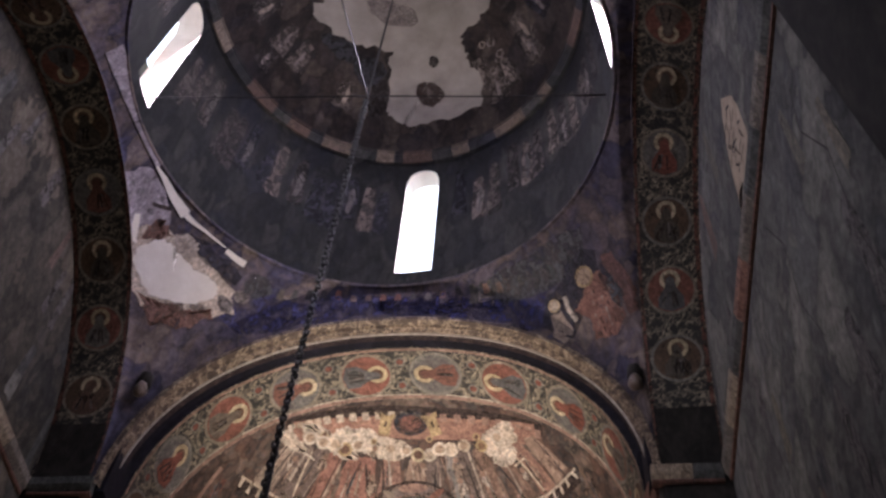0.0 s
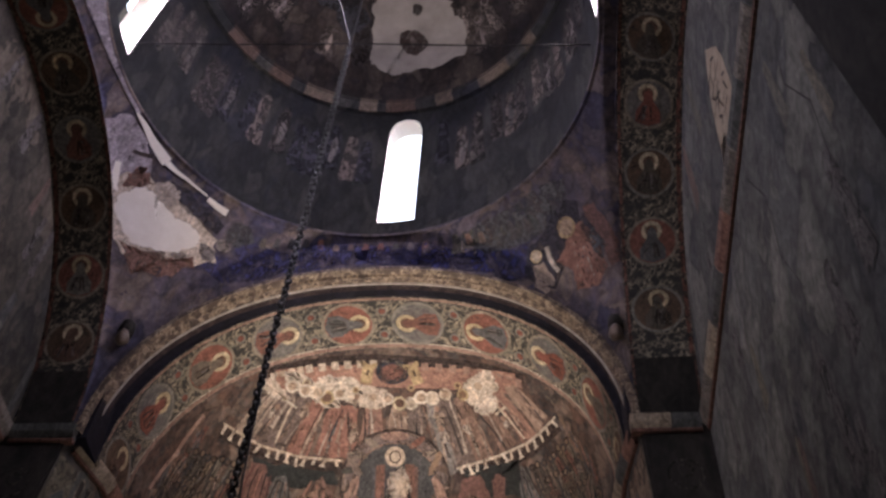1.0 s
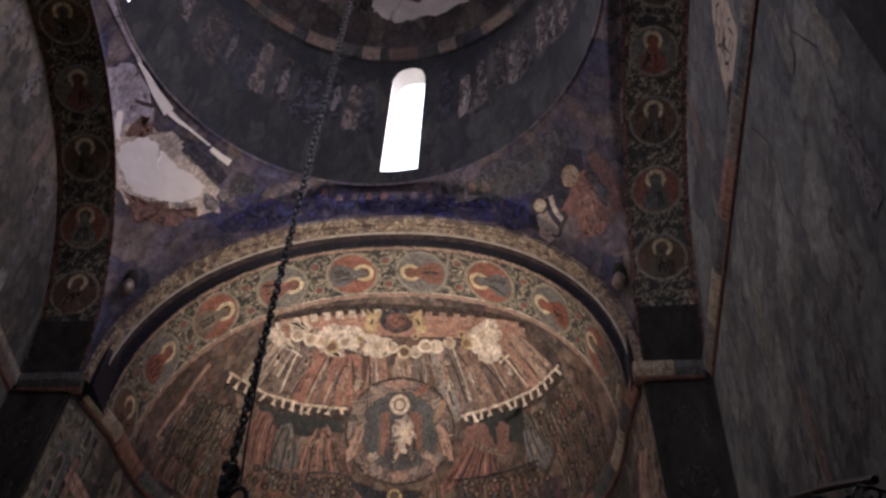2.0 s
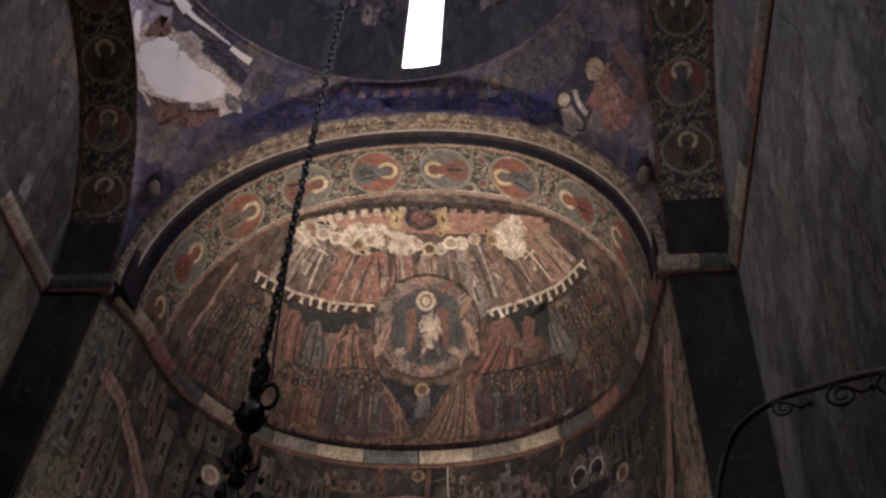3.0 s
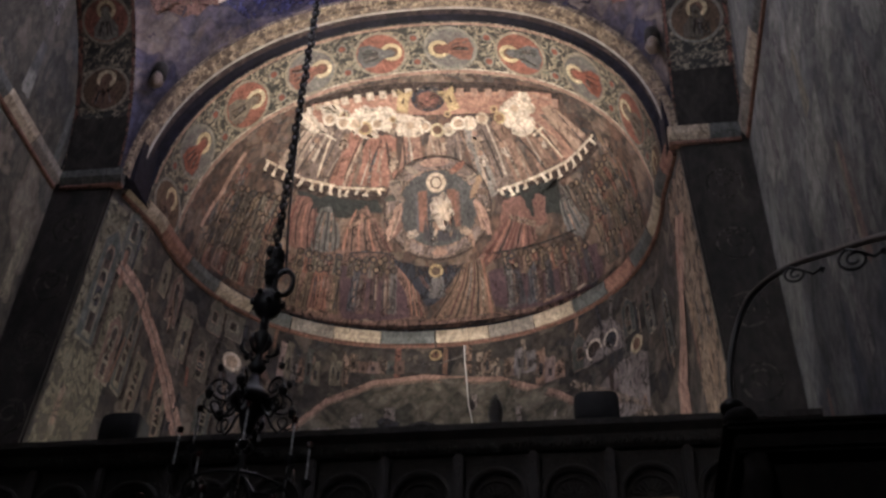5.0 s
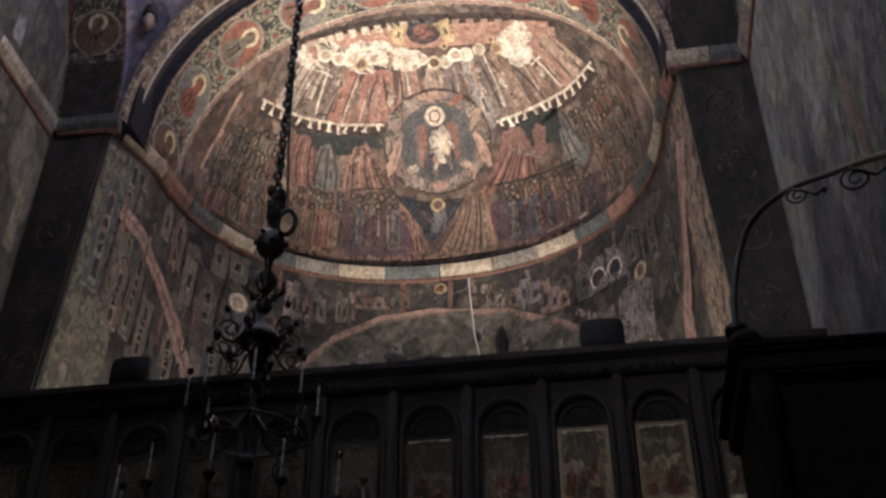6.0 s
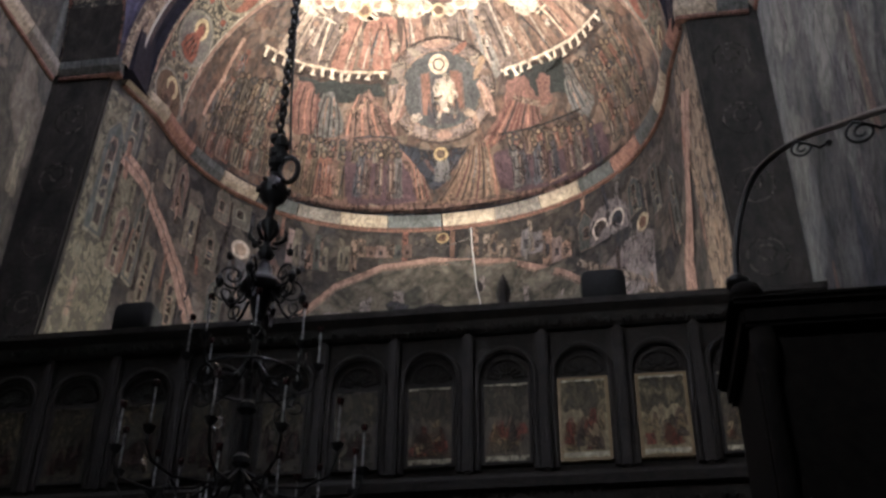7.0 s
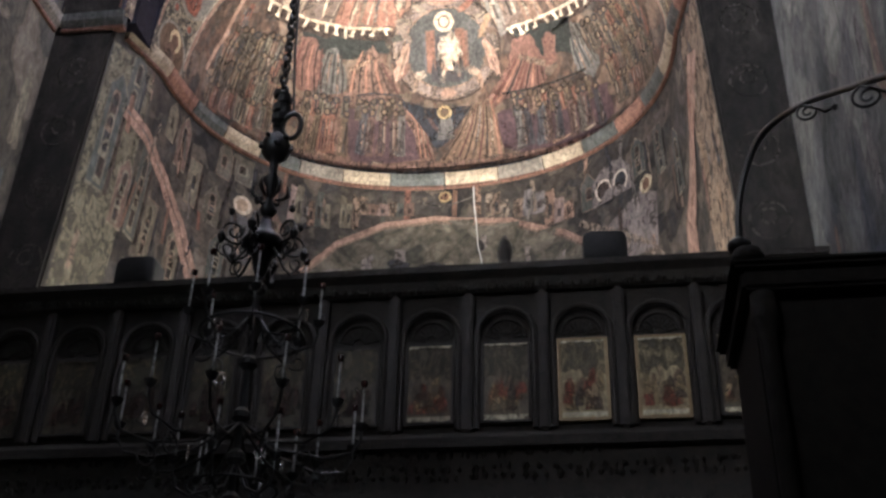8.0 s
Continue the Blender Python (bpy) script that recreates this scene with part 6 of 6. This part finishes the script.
on_p(LILAC_LIT, [(-75.9, 29.7), (-74.0, 35.5), (-66, 36), (-60.5, 33.0), (-58, 27), (-60, 22), (-65, 22), (-70, 27)], 0.004, 40)
on_p(CREAM, [(-64, 27), (-60.5, 31), (-54, 31), (-46, 31.2), (-38.5, 28.5), (-36.5, 25.0), (-41, 21.5), (-47.5, 17.5), (-53, 16), (-58, 18), (-62, 21.5)], 0.006, 41, 0.03)
on_p(K_WHITE, [(-61.5, 24.0), (-60.0, 27.2), (-58.3, 29.0), (-55, 29.6), (-52.9, 28.6), (-49, 28.4), (-45.3, 29.0), (-41.6, 27.7), (-42, 25.6), (-44.5, 23.0), (-48.4, 20.8), (-53.2, 19.2), (-56.7, 19.8), (-60, 21.5)], 0.009, 42, 0.02)
run_p(K_WHITE, [(-66.5, 28.5), (-64.0, 25.5), (-61.5, 22.0)], (0.05, 0.09), 0.0085)
on_p(BROWN, [(-55.0, 17.6), (-49.2, 19.6), (-45.3, 21.0), (-40.9, 23.8), (-40.2, 21.8), (-44.2, 17.5), (-50.3, 14.7)], 0.0075, 43, 0.04)
run_p(K_WHITE, [(-72.5, 37.0), (-68.9, 37.0), (-64, 36.2), (-58.5, 35.6)], (0.02, 0.10), 0.010)
run_p(K_WHITE, [(-58.5, 35.6), (-55.5, 35.6), (-52, 35.9), (-45.5, 35.7)], (0.05, 0.014), 0.010)
run_p(K_WHITE, [(-45.0, 35.3), (-42, 35.0), (-39.2, 34.9)], (0.045, 0.06), 0.010)
run_p(LILAC_LIT, [(-104, 35.5), (-96, 37.0), (-84, 38.0), (-72, 37.6)], (0.16, 0.06), 0.008)
on_p(K_MURK, [(-56.2, 31.0), (-55.5, 33.2), (-50.6, 34.3), (-43.1, 33.6), (-38.1, 32.6), (-39.1, 30.0), (-43.6, 30.4), (-50.4, 31.2)], 0.0085, 44)
on_p(RUBBED, [(-57.0, 31.2), (-55.0, 33.0), (-51.5, 33.0), (-50.0, 30.8), (-52.0, 28.6), (-55.5, 29.0)], 0.0105, 45)
on_p(BROWN, [(-63.5, 30.5), (-60, 31.5), (-57.5, 30.0), (-58.5, 27.4), (-62, 26.6)], 0.0082, 46, 0.05)
run_p(K_SHADE, [(-66, 32), (-64, 33.0), (-62, 34.2)], 0.035, 0.0105)
on_p(K_ROCK, [(-37.3, 31.6), (-35.9, 34.2), (-32.2, 34.4), (-30.2, 31.9), (-33.3, 29.5), (-36.4, 29.4)], 0.007, 47)
for a, e, r in ((-39.0, 25.8, 0.075), (-44.0, 22.6, 0.055), (-47.2, 20.6, 0.05), (-36.5, 28.6, 0.06)):
    on_pend.patch(K_GREY, bearing(a, e, on_pend, HUB), blob(r, r * 0.9, int(r * 1000)), 0.010)
    on_pend.patch(K_FOLD, bearing(a, e, on_pend, HUB), ell(r * 0.8, r * 0.7, 16), 0.012, inner=0.6)
run_p(K_CHALK, [(-100, 38.0), (-86, 38.6), (-72, 38.2)], 0.012, 0.011)
# southern one: seated plain shapes with haloes before a dark rock
on_p(K_ROCK, [(19.4, 34.5), (25.9, 35.8), (35.2, 35.5), (46.4, 35.2), (51.9, 33.0), (48.2, 27.0), (37.8, 27.0), (26.8, 29.5)], 0.0045, 50)
for k in range(9):
    run_p((K_FOLD, K_SHADE)[k % 2], [(24 + 3 * k, 29.5 - 0.15 * k), (24.6 + 3 * k, 32.5), (25.2 + 2.9 * k, 35)], (0.03, 0.008), 0.006, 5)
on_p(K_MURK, [(44.0, 28.5), (49, 30.0), (51.5, 27.0), (50, 24), (44, 20), (38, 16), (33.0, 21), (35.5, 26), (40, 26.5)], 0.006, 51)
on_p(K_MANTLE, [(51.5, 26), (54.2, 24.6), (54.9, 18.3), (53.5, 12.5), (50.8, 12.4), (51.2, 18.8)], 0.0065, 52)
on_p(("painted_seat", K_LIGHT[1], "rose and pale painted drapery"), [(46.8, 24.0), (49.8, 23.8), (51.2, 18.8), (49.9, 13.3), (46.5, 11.0), (42.6, 13.4), (43.4, 17.1), (40.8, 20.5), (44.0, 22.0)], 0.0085, 53)
on_p(K_ROCK, [(49.0, 23.6), (51.4, 22.0), (52.0, 17.0), (50.0, 14.5), (49.0, 18.0)], 0.0105, 54)
for k in range(7):
    run_p((K_CHALK, K_SHADE, K_FOLD)[k % 3], [(46.0 + 0.6 * k, 21.5), (44.5 + 0.9 * k, 17.5), (44.0 + 0.9 * k, 13.2)], 0.014, 0.0125, 5)
on_pend.patch(K_TAN, bearing(46.2, 24.9, on_pend, HUB), ell(0.082, 0.088, 20), 0.013)
on_pend.patch(K_HALO, bearing(46.2, 24.9, on_pend, HUB), ell(0.085, 0.091, 20), 0.015, inner=0.78)
on_p(("painted_seat", K_LIGHT[1], "rose and pale painted drapery"), [(35.7, 22.3), (38.0, 21.9), (39.0, 17.5), (36.9, 15.0), (34.9, 18)], 0.0085, 55)
on_pend.patch(K_TAN, bearing(37.2, 23.8, on_pend, HUB), ell(0.052, 0.056, 16), 0.013)
on_pend.patch(K_HALO, bearing(37.2, 23.8, on_pend, HUB), ell(0.054, 0.058, 16), 0.015, inner=0.8)
run_p(K_PALE, [(40.2, 24.2), (39.8, 21.5), (40.4, 18.6)], 0.040, 0.0145, 5)
for k in range(12):
    f = k / 11
    c = (-0.55 + 0.75 * f, 5.12 - 0.2 * f, 8.86 - 0.04 * f)
    on_pend.patch(K_GREY if k % 2 else K_HOUSE, c, [(-0.06, -0.09), (0.06, -0.09), (0.03, 0.04), (0.0, 0.10), (-0.03, 0.03)], 0.005 + 0.001 * (k % 2))
# blue patches that paint the window's glow over the arch
for x, z, rx, ry, sd in ((-1.47, 8.84, 0.42, 0.14, 61), (-1.0, 8.82, 0.42, 0.14, 62), (-0.40, 8.70, 0.46, 0.16, 63), (-0.7, 8.78, 0.4, 0.14, 64), (-1.95, 8.74, 0.4, 0.14, 65), (0.0, 8.55, 0.25, 0.12, 66), (-2.3, 8.6, 0.3, 0.12, 67)):
    on_pend.patch(K_GLOW, (x, 5.19, z), blob(rx, ry, sd), 0.0045, rings=4)
for k in range(16):
    x = -2.2 + 1.9 * k / 15
    on_pend.patch(K_ROBE, (x, 5.15, 8.93), [(-0.03, -0.04), (0.03, -0.04), (0.02, 0.05), (-0.02, 0.05)], 0.007, rings=2)
on_pend.flush()

# ---- drum and dome ----
M_DIM = pigment("dim grey strokes", [(0.085, 0.078, 0.075), (0.12, 0.11, 0.105), (0.06, 0.058, 0.06)], 0.42)
DARK_ROBES = pigment("dark robes", [(0.05, 0.043, 0.042), (0.075, 0.065, 0.06), (0.03, 0.03, 0.04), (0.12, 0.10, 0.09)], 0.45)
for k in range(64):
    a = 360 * k / 64 + rng.uniform(-1.5, 1.5)
    if any(abs((a - w + 180) % 360 - 180) < 9 for w in WINDOWS):
        continue
    c = drum_p(a, 10.25 + rng.uniform(-0.1, 0.15), 0)
    on_drum.patch(("painted_drum", DARK_ROBES, "sooty painted drapery round the drum"), c, robe(0.15, rng.uniform(0.7, 0.95), rng), 0.004)
    if k % 3 == 1:
        on_drum.patch(("painted_folds", M_DIM, "dim worn strokes"), c, [(-0.02, -0.25), (0.015, -0.28), (0.05, 0.0), (0.02, 0.2), (-0.02, 0.1)], 0.008, rings=2)
on_drum.flush()
K_DOMELOSS = ("plaster_patch", M_DOMEPLASTER, "bare dusty plaster where the painting is lost")
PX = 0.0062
on_dome.patch(K_DOMELOSS, (-1.25, 4.5, 12.35), ragged([(PX * u, PX * w) for u, w in ((-42, -50), (-48, -90), (-30, -112), (5, -128), (60, -115), (120, -95), (118, -35), (95, -5), (85, 30), (30, 40), (-30, 35), (-40, -5))], 5), 0.006, rings=7)
on_dome.patch(K_DOMELOSS, (-1.3, 4.1, 12.6), ragged([(PX * u, PX * w) for u, w in ((-150, -20), (-100, -48), (-40, -58), (40, -55), (80, -45), (120, -10), (140, 30), (120, 90), (0, 110), (-120, 90), (-165, 30))], 5), 0.007, rings=7)
on_dome.patch(K_GREY, (-1.45, 4.05, 12.6), blob(0.28, 0.13, 75), 0.011, rings=4)
for (x, y, z), rx, ry, sd in (((-1.08, 4.78, 12.06), 0.13, 0.17, 76), ((-1.03, 4.53, 12.34), 0.06, 0.06, 77), ((-1.72, 4.55, 12.22), 0.19, 0.15, 78), ((-1.62, 4.75, 11.98), 0.10, 0.28, 79), ((-2.0, 4.3, 12.3), 0.22, 0.12, 80)):
    on_dome.patch(K_SHADE, (x, y, z), blob(rx, ry, sd), 0.011, rings=3)
for k in range(26):
    a = radians(rng.uniform(-80, 80))
    e = radians(rng.uniform(10, 40))
    c = (CX + 1.74 * math.cos(e) * math.sin(a), CY + 1.74 * math.cos(e) * math.cos(a), ZC + 0.05 + 1.6 * math.sin(e))
    if abs(math.degrees(a)) < 26:
        continue
    on_dome.patch(("painted_dome", DARK_ROBES, "sooty painted drapery in the dome"), c, robe(0.22, 0.4, rng), 0.004)
    on_dome.patch(("painted_folds", K_GREY[1], "pale worn strokes"), c, [(-0.02, -0.12), (0.015, -0.14), (0.04, 0.0), (0.0, 0.12)], 0.008, rings=2)
for x, y, z, r in ((-0.31, 4.39, 12.14, 0.05), (-0.42, 4.3, 12.25, 0.05), (-0.38, 4.55, 12.05, 0.045), (-0.5, 4.35, 12.3, 0.04)):
    on_dome.patch(K_GREY, (x, y, z), ell(r, r, 16), 0.008, inner=0.6)
on_dome.flush()

# ---- walls of the blind arches and piers ----
M_TANLOSS = plain("tan stained plaster", (0.30, 0.23, 0.16), (0.52, 0.42, 0.31), 9, 0.9, 0, 0.6, 0.01, 8)
on_wall_s.patch(("plaster_patch", M_TANLOSS, "tan plaster with dark brush marks where the painting is lost"), (XWS, 3.05, 7.45), ragged([(-0.32, -0.36), (0.0, -0.46), (0.18, -0.40), (0.22, -0.1), (0.17, 0.2), (0.02, 0.50), (-0.10, 0.36), (-0.22, 0.05)], 17, 3, 0.03), 0.006)
for k in range(26):
    on_wall_s.patch(K_SHADE, (XWS, 3.05, 7.45), ell(0.012, rng.uniform(0.04, 0.09), 8, rng.uniform(0, 3)), 0.010, rings=2, shift=(rng.uniform(-0.2, 0.15), rng.uniform(-0.34, 0.32)))
on_wall_s.patch(K_SHADE, (XWS, 3.3, 7.0), blob(0.12, 0.2, 91), 0.006)
K_CRACK = ("wall_cracks", M_PIER, "thin sooty cracks in the plaster")
for run in ([(4.02, 6.28), (4.06, 5.95), (3.97, 5.55), (3.93, 5.1), (3.87, 4.81), (3.92, 4.4)], [(2.21, 6.3), (2.3, 6.03), (2.16, 5.6), (2.24, 5.1), (2.18, 4.6)], [(3.1, 6.5), (2.95, 6.1), (3.02, 5.7), (2.9, 5.3)]):
    on_wall_s.line(K_CRACK, [(XWS, y_, z_) for y_, z_ in run], (0.010, 0.005), 0.007, 5)
for surf, x, lo in ((on_wall_s, XWS, 0), (on_wall_n, XWN, 1)):
    for k in range(46):
        y, z = rng.uniform(1.6, 5.1), rng.uniform(4.2, 8.6)
        if abs(z - ZS) < 0.3:
            continue
        surf.patch((("painted_robe", K_DUSK[1], "worn painted drapery"), ("painted_robe", K_HOUSE[1], "worn painted drapery"), ("painted_robe", M_WALL, "worn painted drapery"))[k % 3], (x, y, z), robe(rng.uniform(0.06, 0.16), rng.uniform(0.35, 0.8), rng), 0.004 + 0.0005 * (k % 5), rings=2)
    surf.flush()
K_FADED = ("faded_ring", pigment("faint pier rings", [(0.075, 0.065, 0.055)], 0.45), "soot-faded painted ring")
for nm, x0 in (("pier_southeast", 1.0), ("pier_northeast", -3.42)):
    ob = bpy.data.objects[nm]
    surf = Surface(ob, (x0, 3.5, 5.5))
    for z in (6.35, 5.85, 5.35, 4.85):
        surf.patch(K_FADED, (x0, YE, z), ell(0.12, 0.13, 24), 0.004, inner=0.86)
        surf.patch(K_FADED, (x0, YE, z + 0.03), ell(0.055, 0.06, 18), 0.005, inner=0.7)
    surf.flush()

# ---- small things ----
# clay jars built into the corners as corbels
for x, y, z, s in ((0.66, 5.06, 7.58, 1), (-3.03, 5.08, 7.68, -1)):
    knob = tagged(new("corbel"), "small rounded plaster corbel in the corner of the arches", "corbel", "corner corbels")
    knob.location = (x, y, z)
    bpy.context.view_layer.update()
    bm = bmesh.new()
    lathe(bm, [(0.005, -0.065), (0.03, -0.055), (0.05, -0.025), (0.052, 0.0), (0.045, 0.04), (0.03, 0.07)], (x, y, z), 18)
    for v in bm.verts:
        v.co += Vector((0.006 * math.sin(v.co.z * 90), 0.006 * math.cos(v.co.x * 80), 0))
    part("body", bm, M_KNOB, knob, smooth=True)
    # A near-black solid stands for the shade of the hollow.
    bm = bmesh.new()
    lathe(bm, [(0.05, 0.05), (0.06, 0.12), (0.05, 0.2), (0.01, 0.24)], (x + 0.01 * s, y + 0.03, z), 14)
    part("hollow", bm, M_PIER, knob, "sooty hollow above", smooth=True)

# tall wooden throne by the south wall, with an iron lamp arm on its corner
throne = tagged(new("throne"), "tall dark wooden bishop's throne against the south wall", "throne")
TX0, TX1, TY0, TY1, TZ = 0.50, 1.17, 3.05, 3.65, 3.36
for nm, lo, hi in (("side_panel", (TX0, TY0 + 0.05, 0), (TX0 + 0.05, TY1, TZ - 0.1)), ("side_panel", (TX1 - 0.05, TY0 + 0.05, 0), (TX1, TY1, TZ - 0.1)), ("back_panel", (TX0 + 0.05, TY1 - 0.05, 0), (TX1 - 0.05, TY1, TZ - 0.1)), ("front_panel", (TX0 + 0.05, TY0 + 0.06, 1.9), (TX1 - 0.05, TY0 + 0.10, TZ - 0.1)), ("seat", (TX0 + 0.05, TY0 + 0.1, 0.9), (TX1 - 0.05, TY1 - 0.05, 1.0)), ("canopy", (TX0 - 0.03, TY0, TZ - 0.1), (TX1 + 0.03, TY1 + 0.02, TZ - 0.03)), ("cornice", (TX0 - 0.06, TY0 - 0.03, TZ - 0.03), (TX1 + 0.035, TY1 + 0.04, TZ))):
    bm = bmesh.new()
    box(bm, lo, hi, 0.012)
    part(nm, bm, M_WOOD_SHADED, throne)
for x in (TX0, TX1 - 0.06):
    bm = bmesh.new()
    lathe(bm, [(0.035, 0.0), (0.035, 0.9), (0.05, 0.95), (0.03, 1.0), (0.028, 3.1), (0.045, 3.16), (0.04, 3.25)], (x + 0.03, TY0 + 0.03, 0), 14)
    part("post", bm, M_WOOD_SHADED, throne, smooth=True)
bm = bmesh.new()
lathe(bm, [(0.05, 0.0), (0.055, 0.02), (0.045, 0.045), (0.02, 0.06)], (TX0, TY0 + 0.02, TZ), 14)
part("corner_knob", bm, M_WOOD_SHADED, throne, smooth=True)

arm = tagged(new("lamp_bracket"), "curved black wrought-iron lamp arm with scrolls on the throne's corner", "bracket")
ARM = [(0.48, 3.08, 3.43), (0.49, 3.08, 3.57), (0.53, 3.06, 3.72), (0.58, 3.0, 3.81), (0.64, 2.88, 3.8), (0.7, 2.7, 3.72), (0.75, 2.5, 3.59), (0.78, 2.28, 3.45), (0.8, 2.05, 3.28)]
arm.location = ARM[0]
bpy.context.view_layer.update()
bm = bmesh.new()
pts = [along(ARM, k / 60) for k in range(61)]
for _ in range(12):  # ease the bends
    pts = [pts[0]] + [(a + b * 2 + c) / 4 for a, b, c in zip(pts, pts[1:], pts[2:])] + [pts[-1]]
tube(bm, pts, 0.0105, 8)
part("bar", bm, M_IRON, arm)
for f, r in ((0.60, 0.034), (0.81, 0.042), (0.97, 0.036)):
    p = along(ARM, f)
    bm = bmesh.new()
    path = []
    for i in range(33):
        w_ = i / 32
        rr, a = r * (1 - 0.8 * w_), 1.9 + 1.6 * 2 * math.pi * w_
        path.append((p.x + rr * math.cos(a), p.y - 0.4 * rr * math.cos(a), p.z - r * 1.15 + rr * math.sin(a)))
    tube(bm, path, 0.0045, 6)
    tube(bm, [p + Vector((-0.02, 0, -0.01)), p + Vector((0.012, -0.01, -0.03)), p + Vector((0.045, -0.03, -0.065)), p + Vector((0.07, -0.04, -0.055))], 0.0045, 6)
    lathe(bm, [(0.003, 0.014), (0.012, 0.0), (0.003, -0.014)], (p.x + 0.07, p.y - 0.04, p.z - 0.055), 8)
    part("scroll", bm, M_IRON, arm)
bm = bmesh.new()
lathe(bm, [(0.035, -0.01), (0.04, 0.01), (0.02, 0.03)], ARM[0], 14)
part("foot", bm, M_IRON, arm, smooth=True)

# finial and low lump on the screen, loose cable on the apse wall
cross = tagged(new("finial"), "small dark carved finial on the icon screen", "finial")
bm = bmesh.new()
lathe(bm, [(0.05, 4.48), (0.055, 4.5), (0.03, 4.55), (0.042, 4.62), (0.03, 4.68), (0.008, 4.73)], (-0.46, IY + 0.06, 0), 12)
part("body", bm, M_WOOD, cross, smooth=True)
crest = tagged(new("crest"), "low dark carved crest on the icon screen", "crest")
bm = bmesh.new()
tube(bm, [(-0.98, IY + 0.06, 4.50), (-0.92, IY + 0.06, 4.535), (-0.86, IY + 0.06, 4.55), (-0.8, IY + 0.06, 4.535), (-0.74, IY + 0.06, 4.50)], [0.015, 0.03, 0.035, 0.03, 0.015], 8)
part("body", bm, M_WOOD, crest)
cable = tagged(new("cable"), "thin white electric cable hanging down the apse wall", "cable")
bm = bmesh.new()
tube(bm, [(-0.93, 7.31, 6.66), (-0.925, 7.33, 6.5), (-0.905, 7.33, 6.3), (-0.89, 7.33, 6.1), (-0.86, 7.33, 5.95), (-0.855, 7.33, 5.4)], 0.0045, 6)
part("wire", bm, plain("white cable sheath", (0.7, 0.68, 0.62), (0.8, 0.78, 0.74), 10, 0.5), cable)
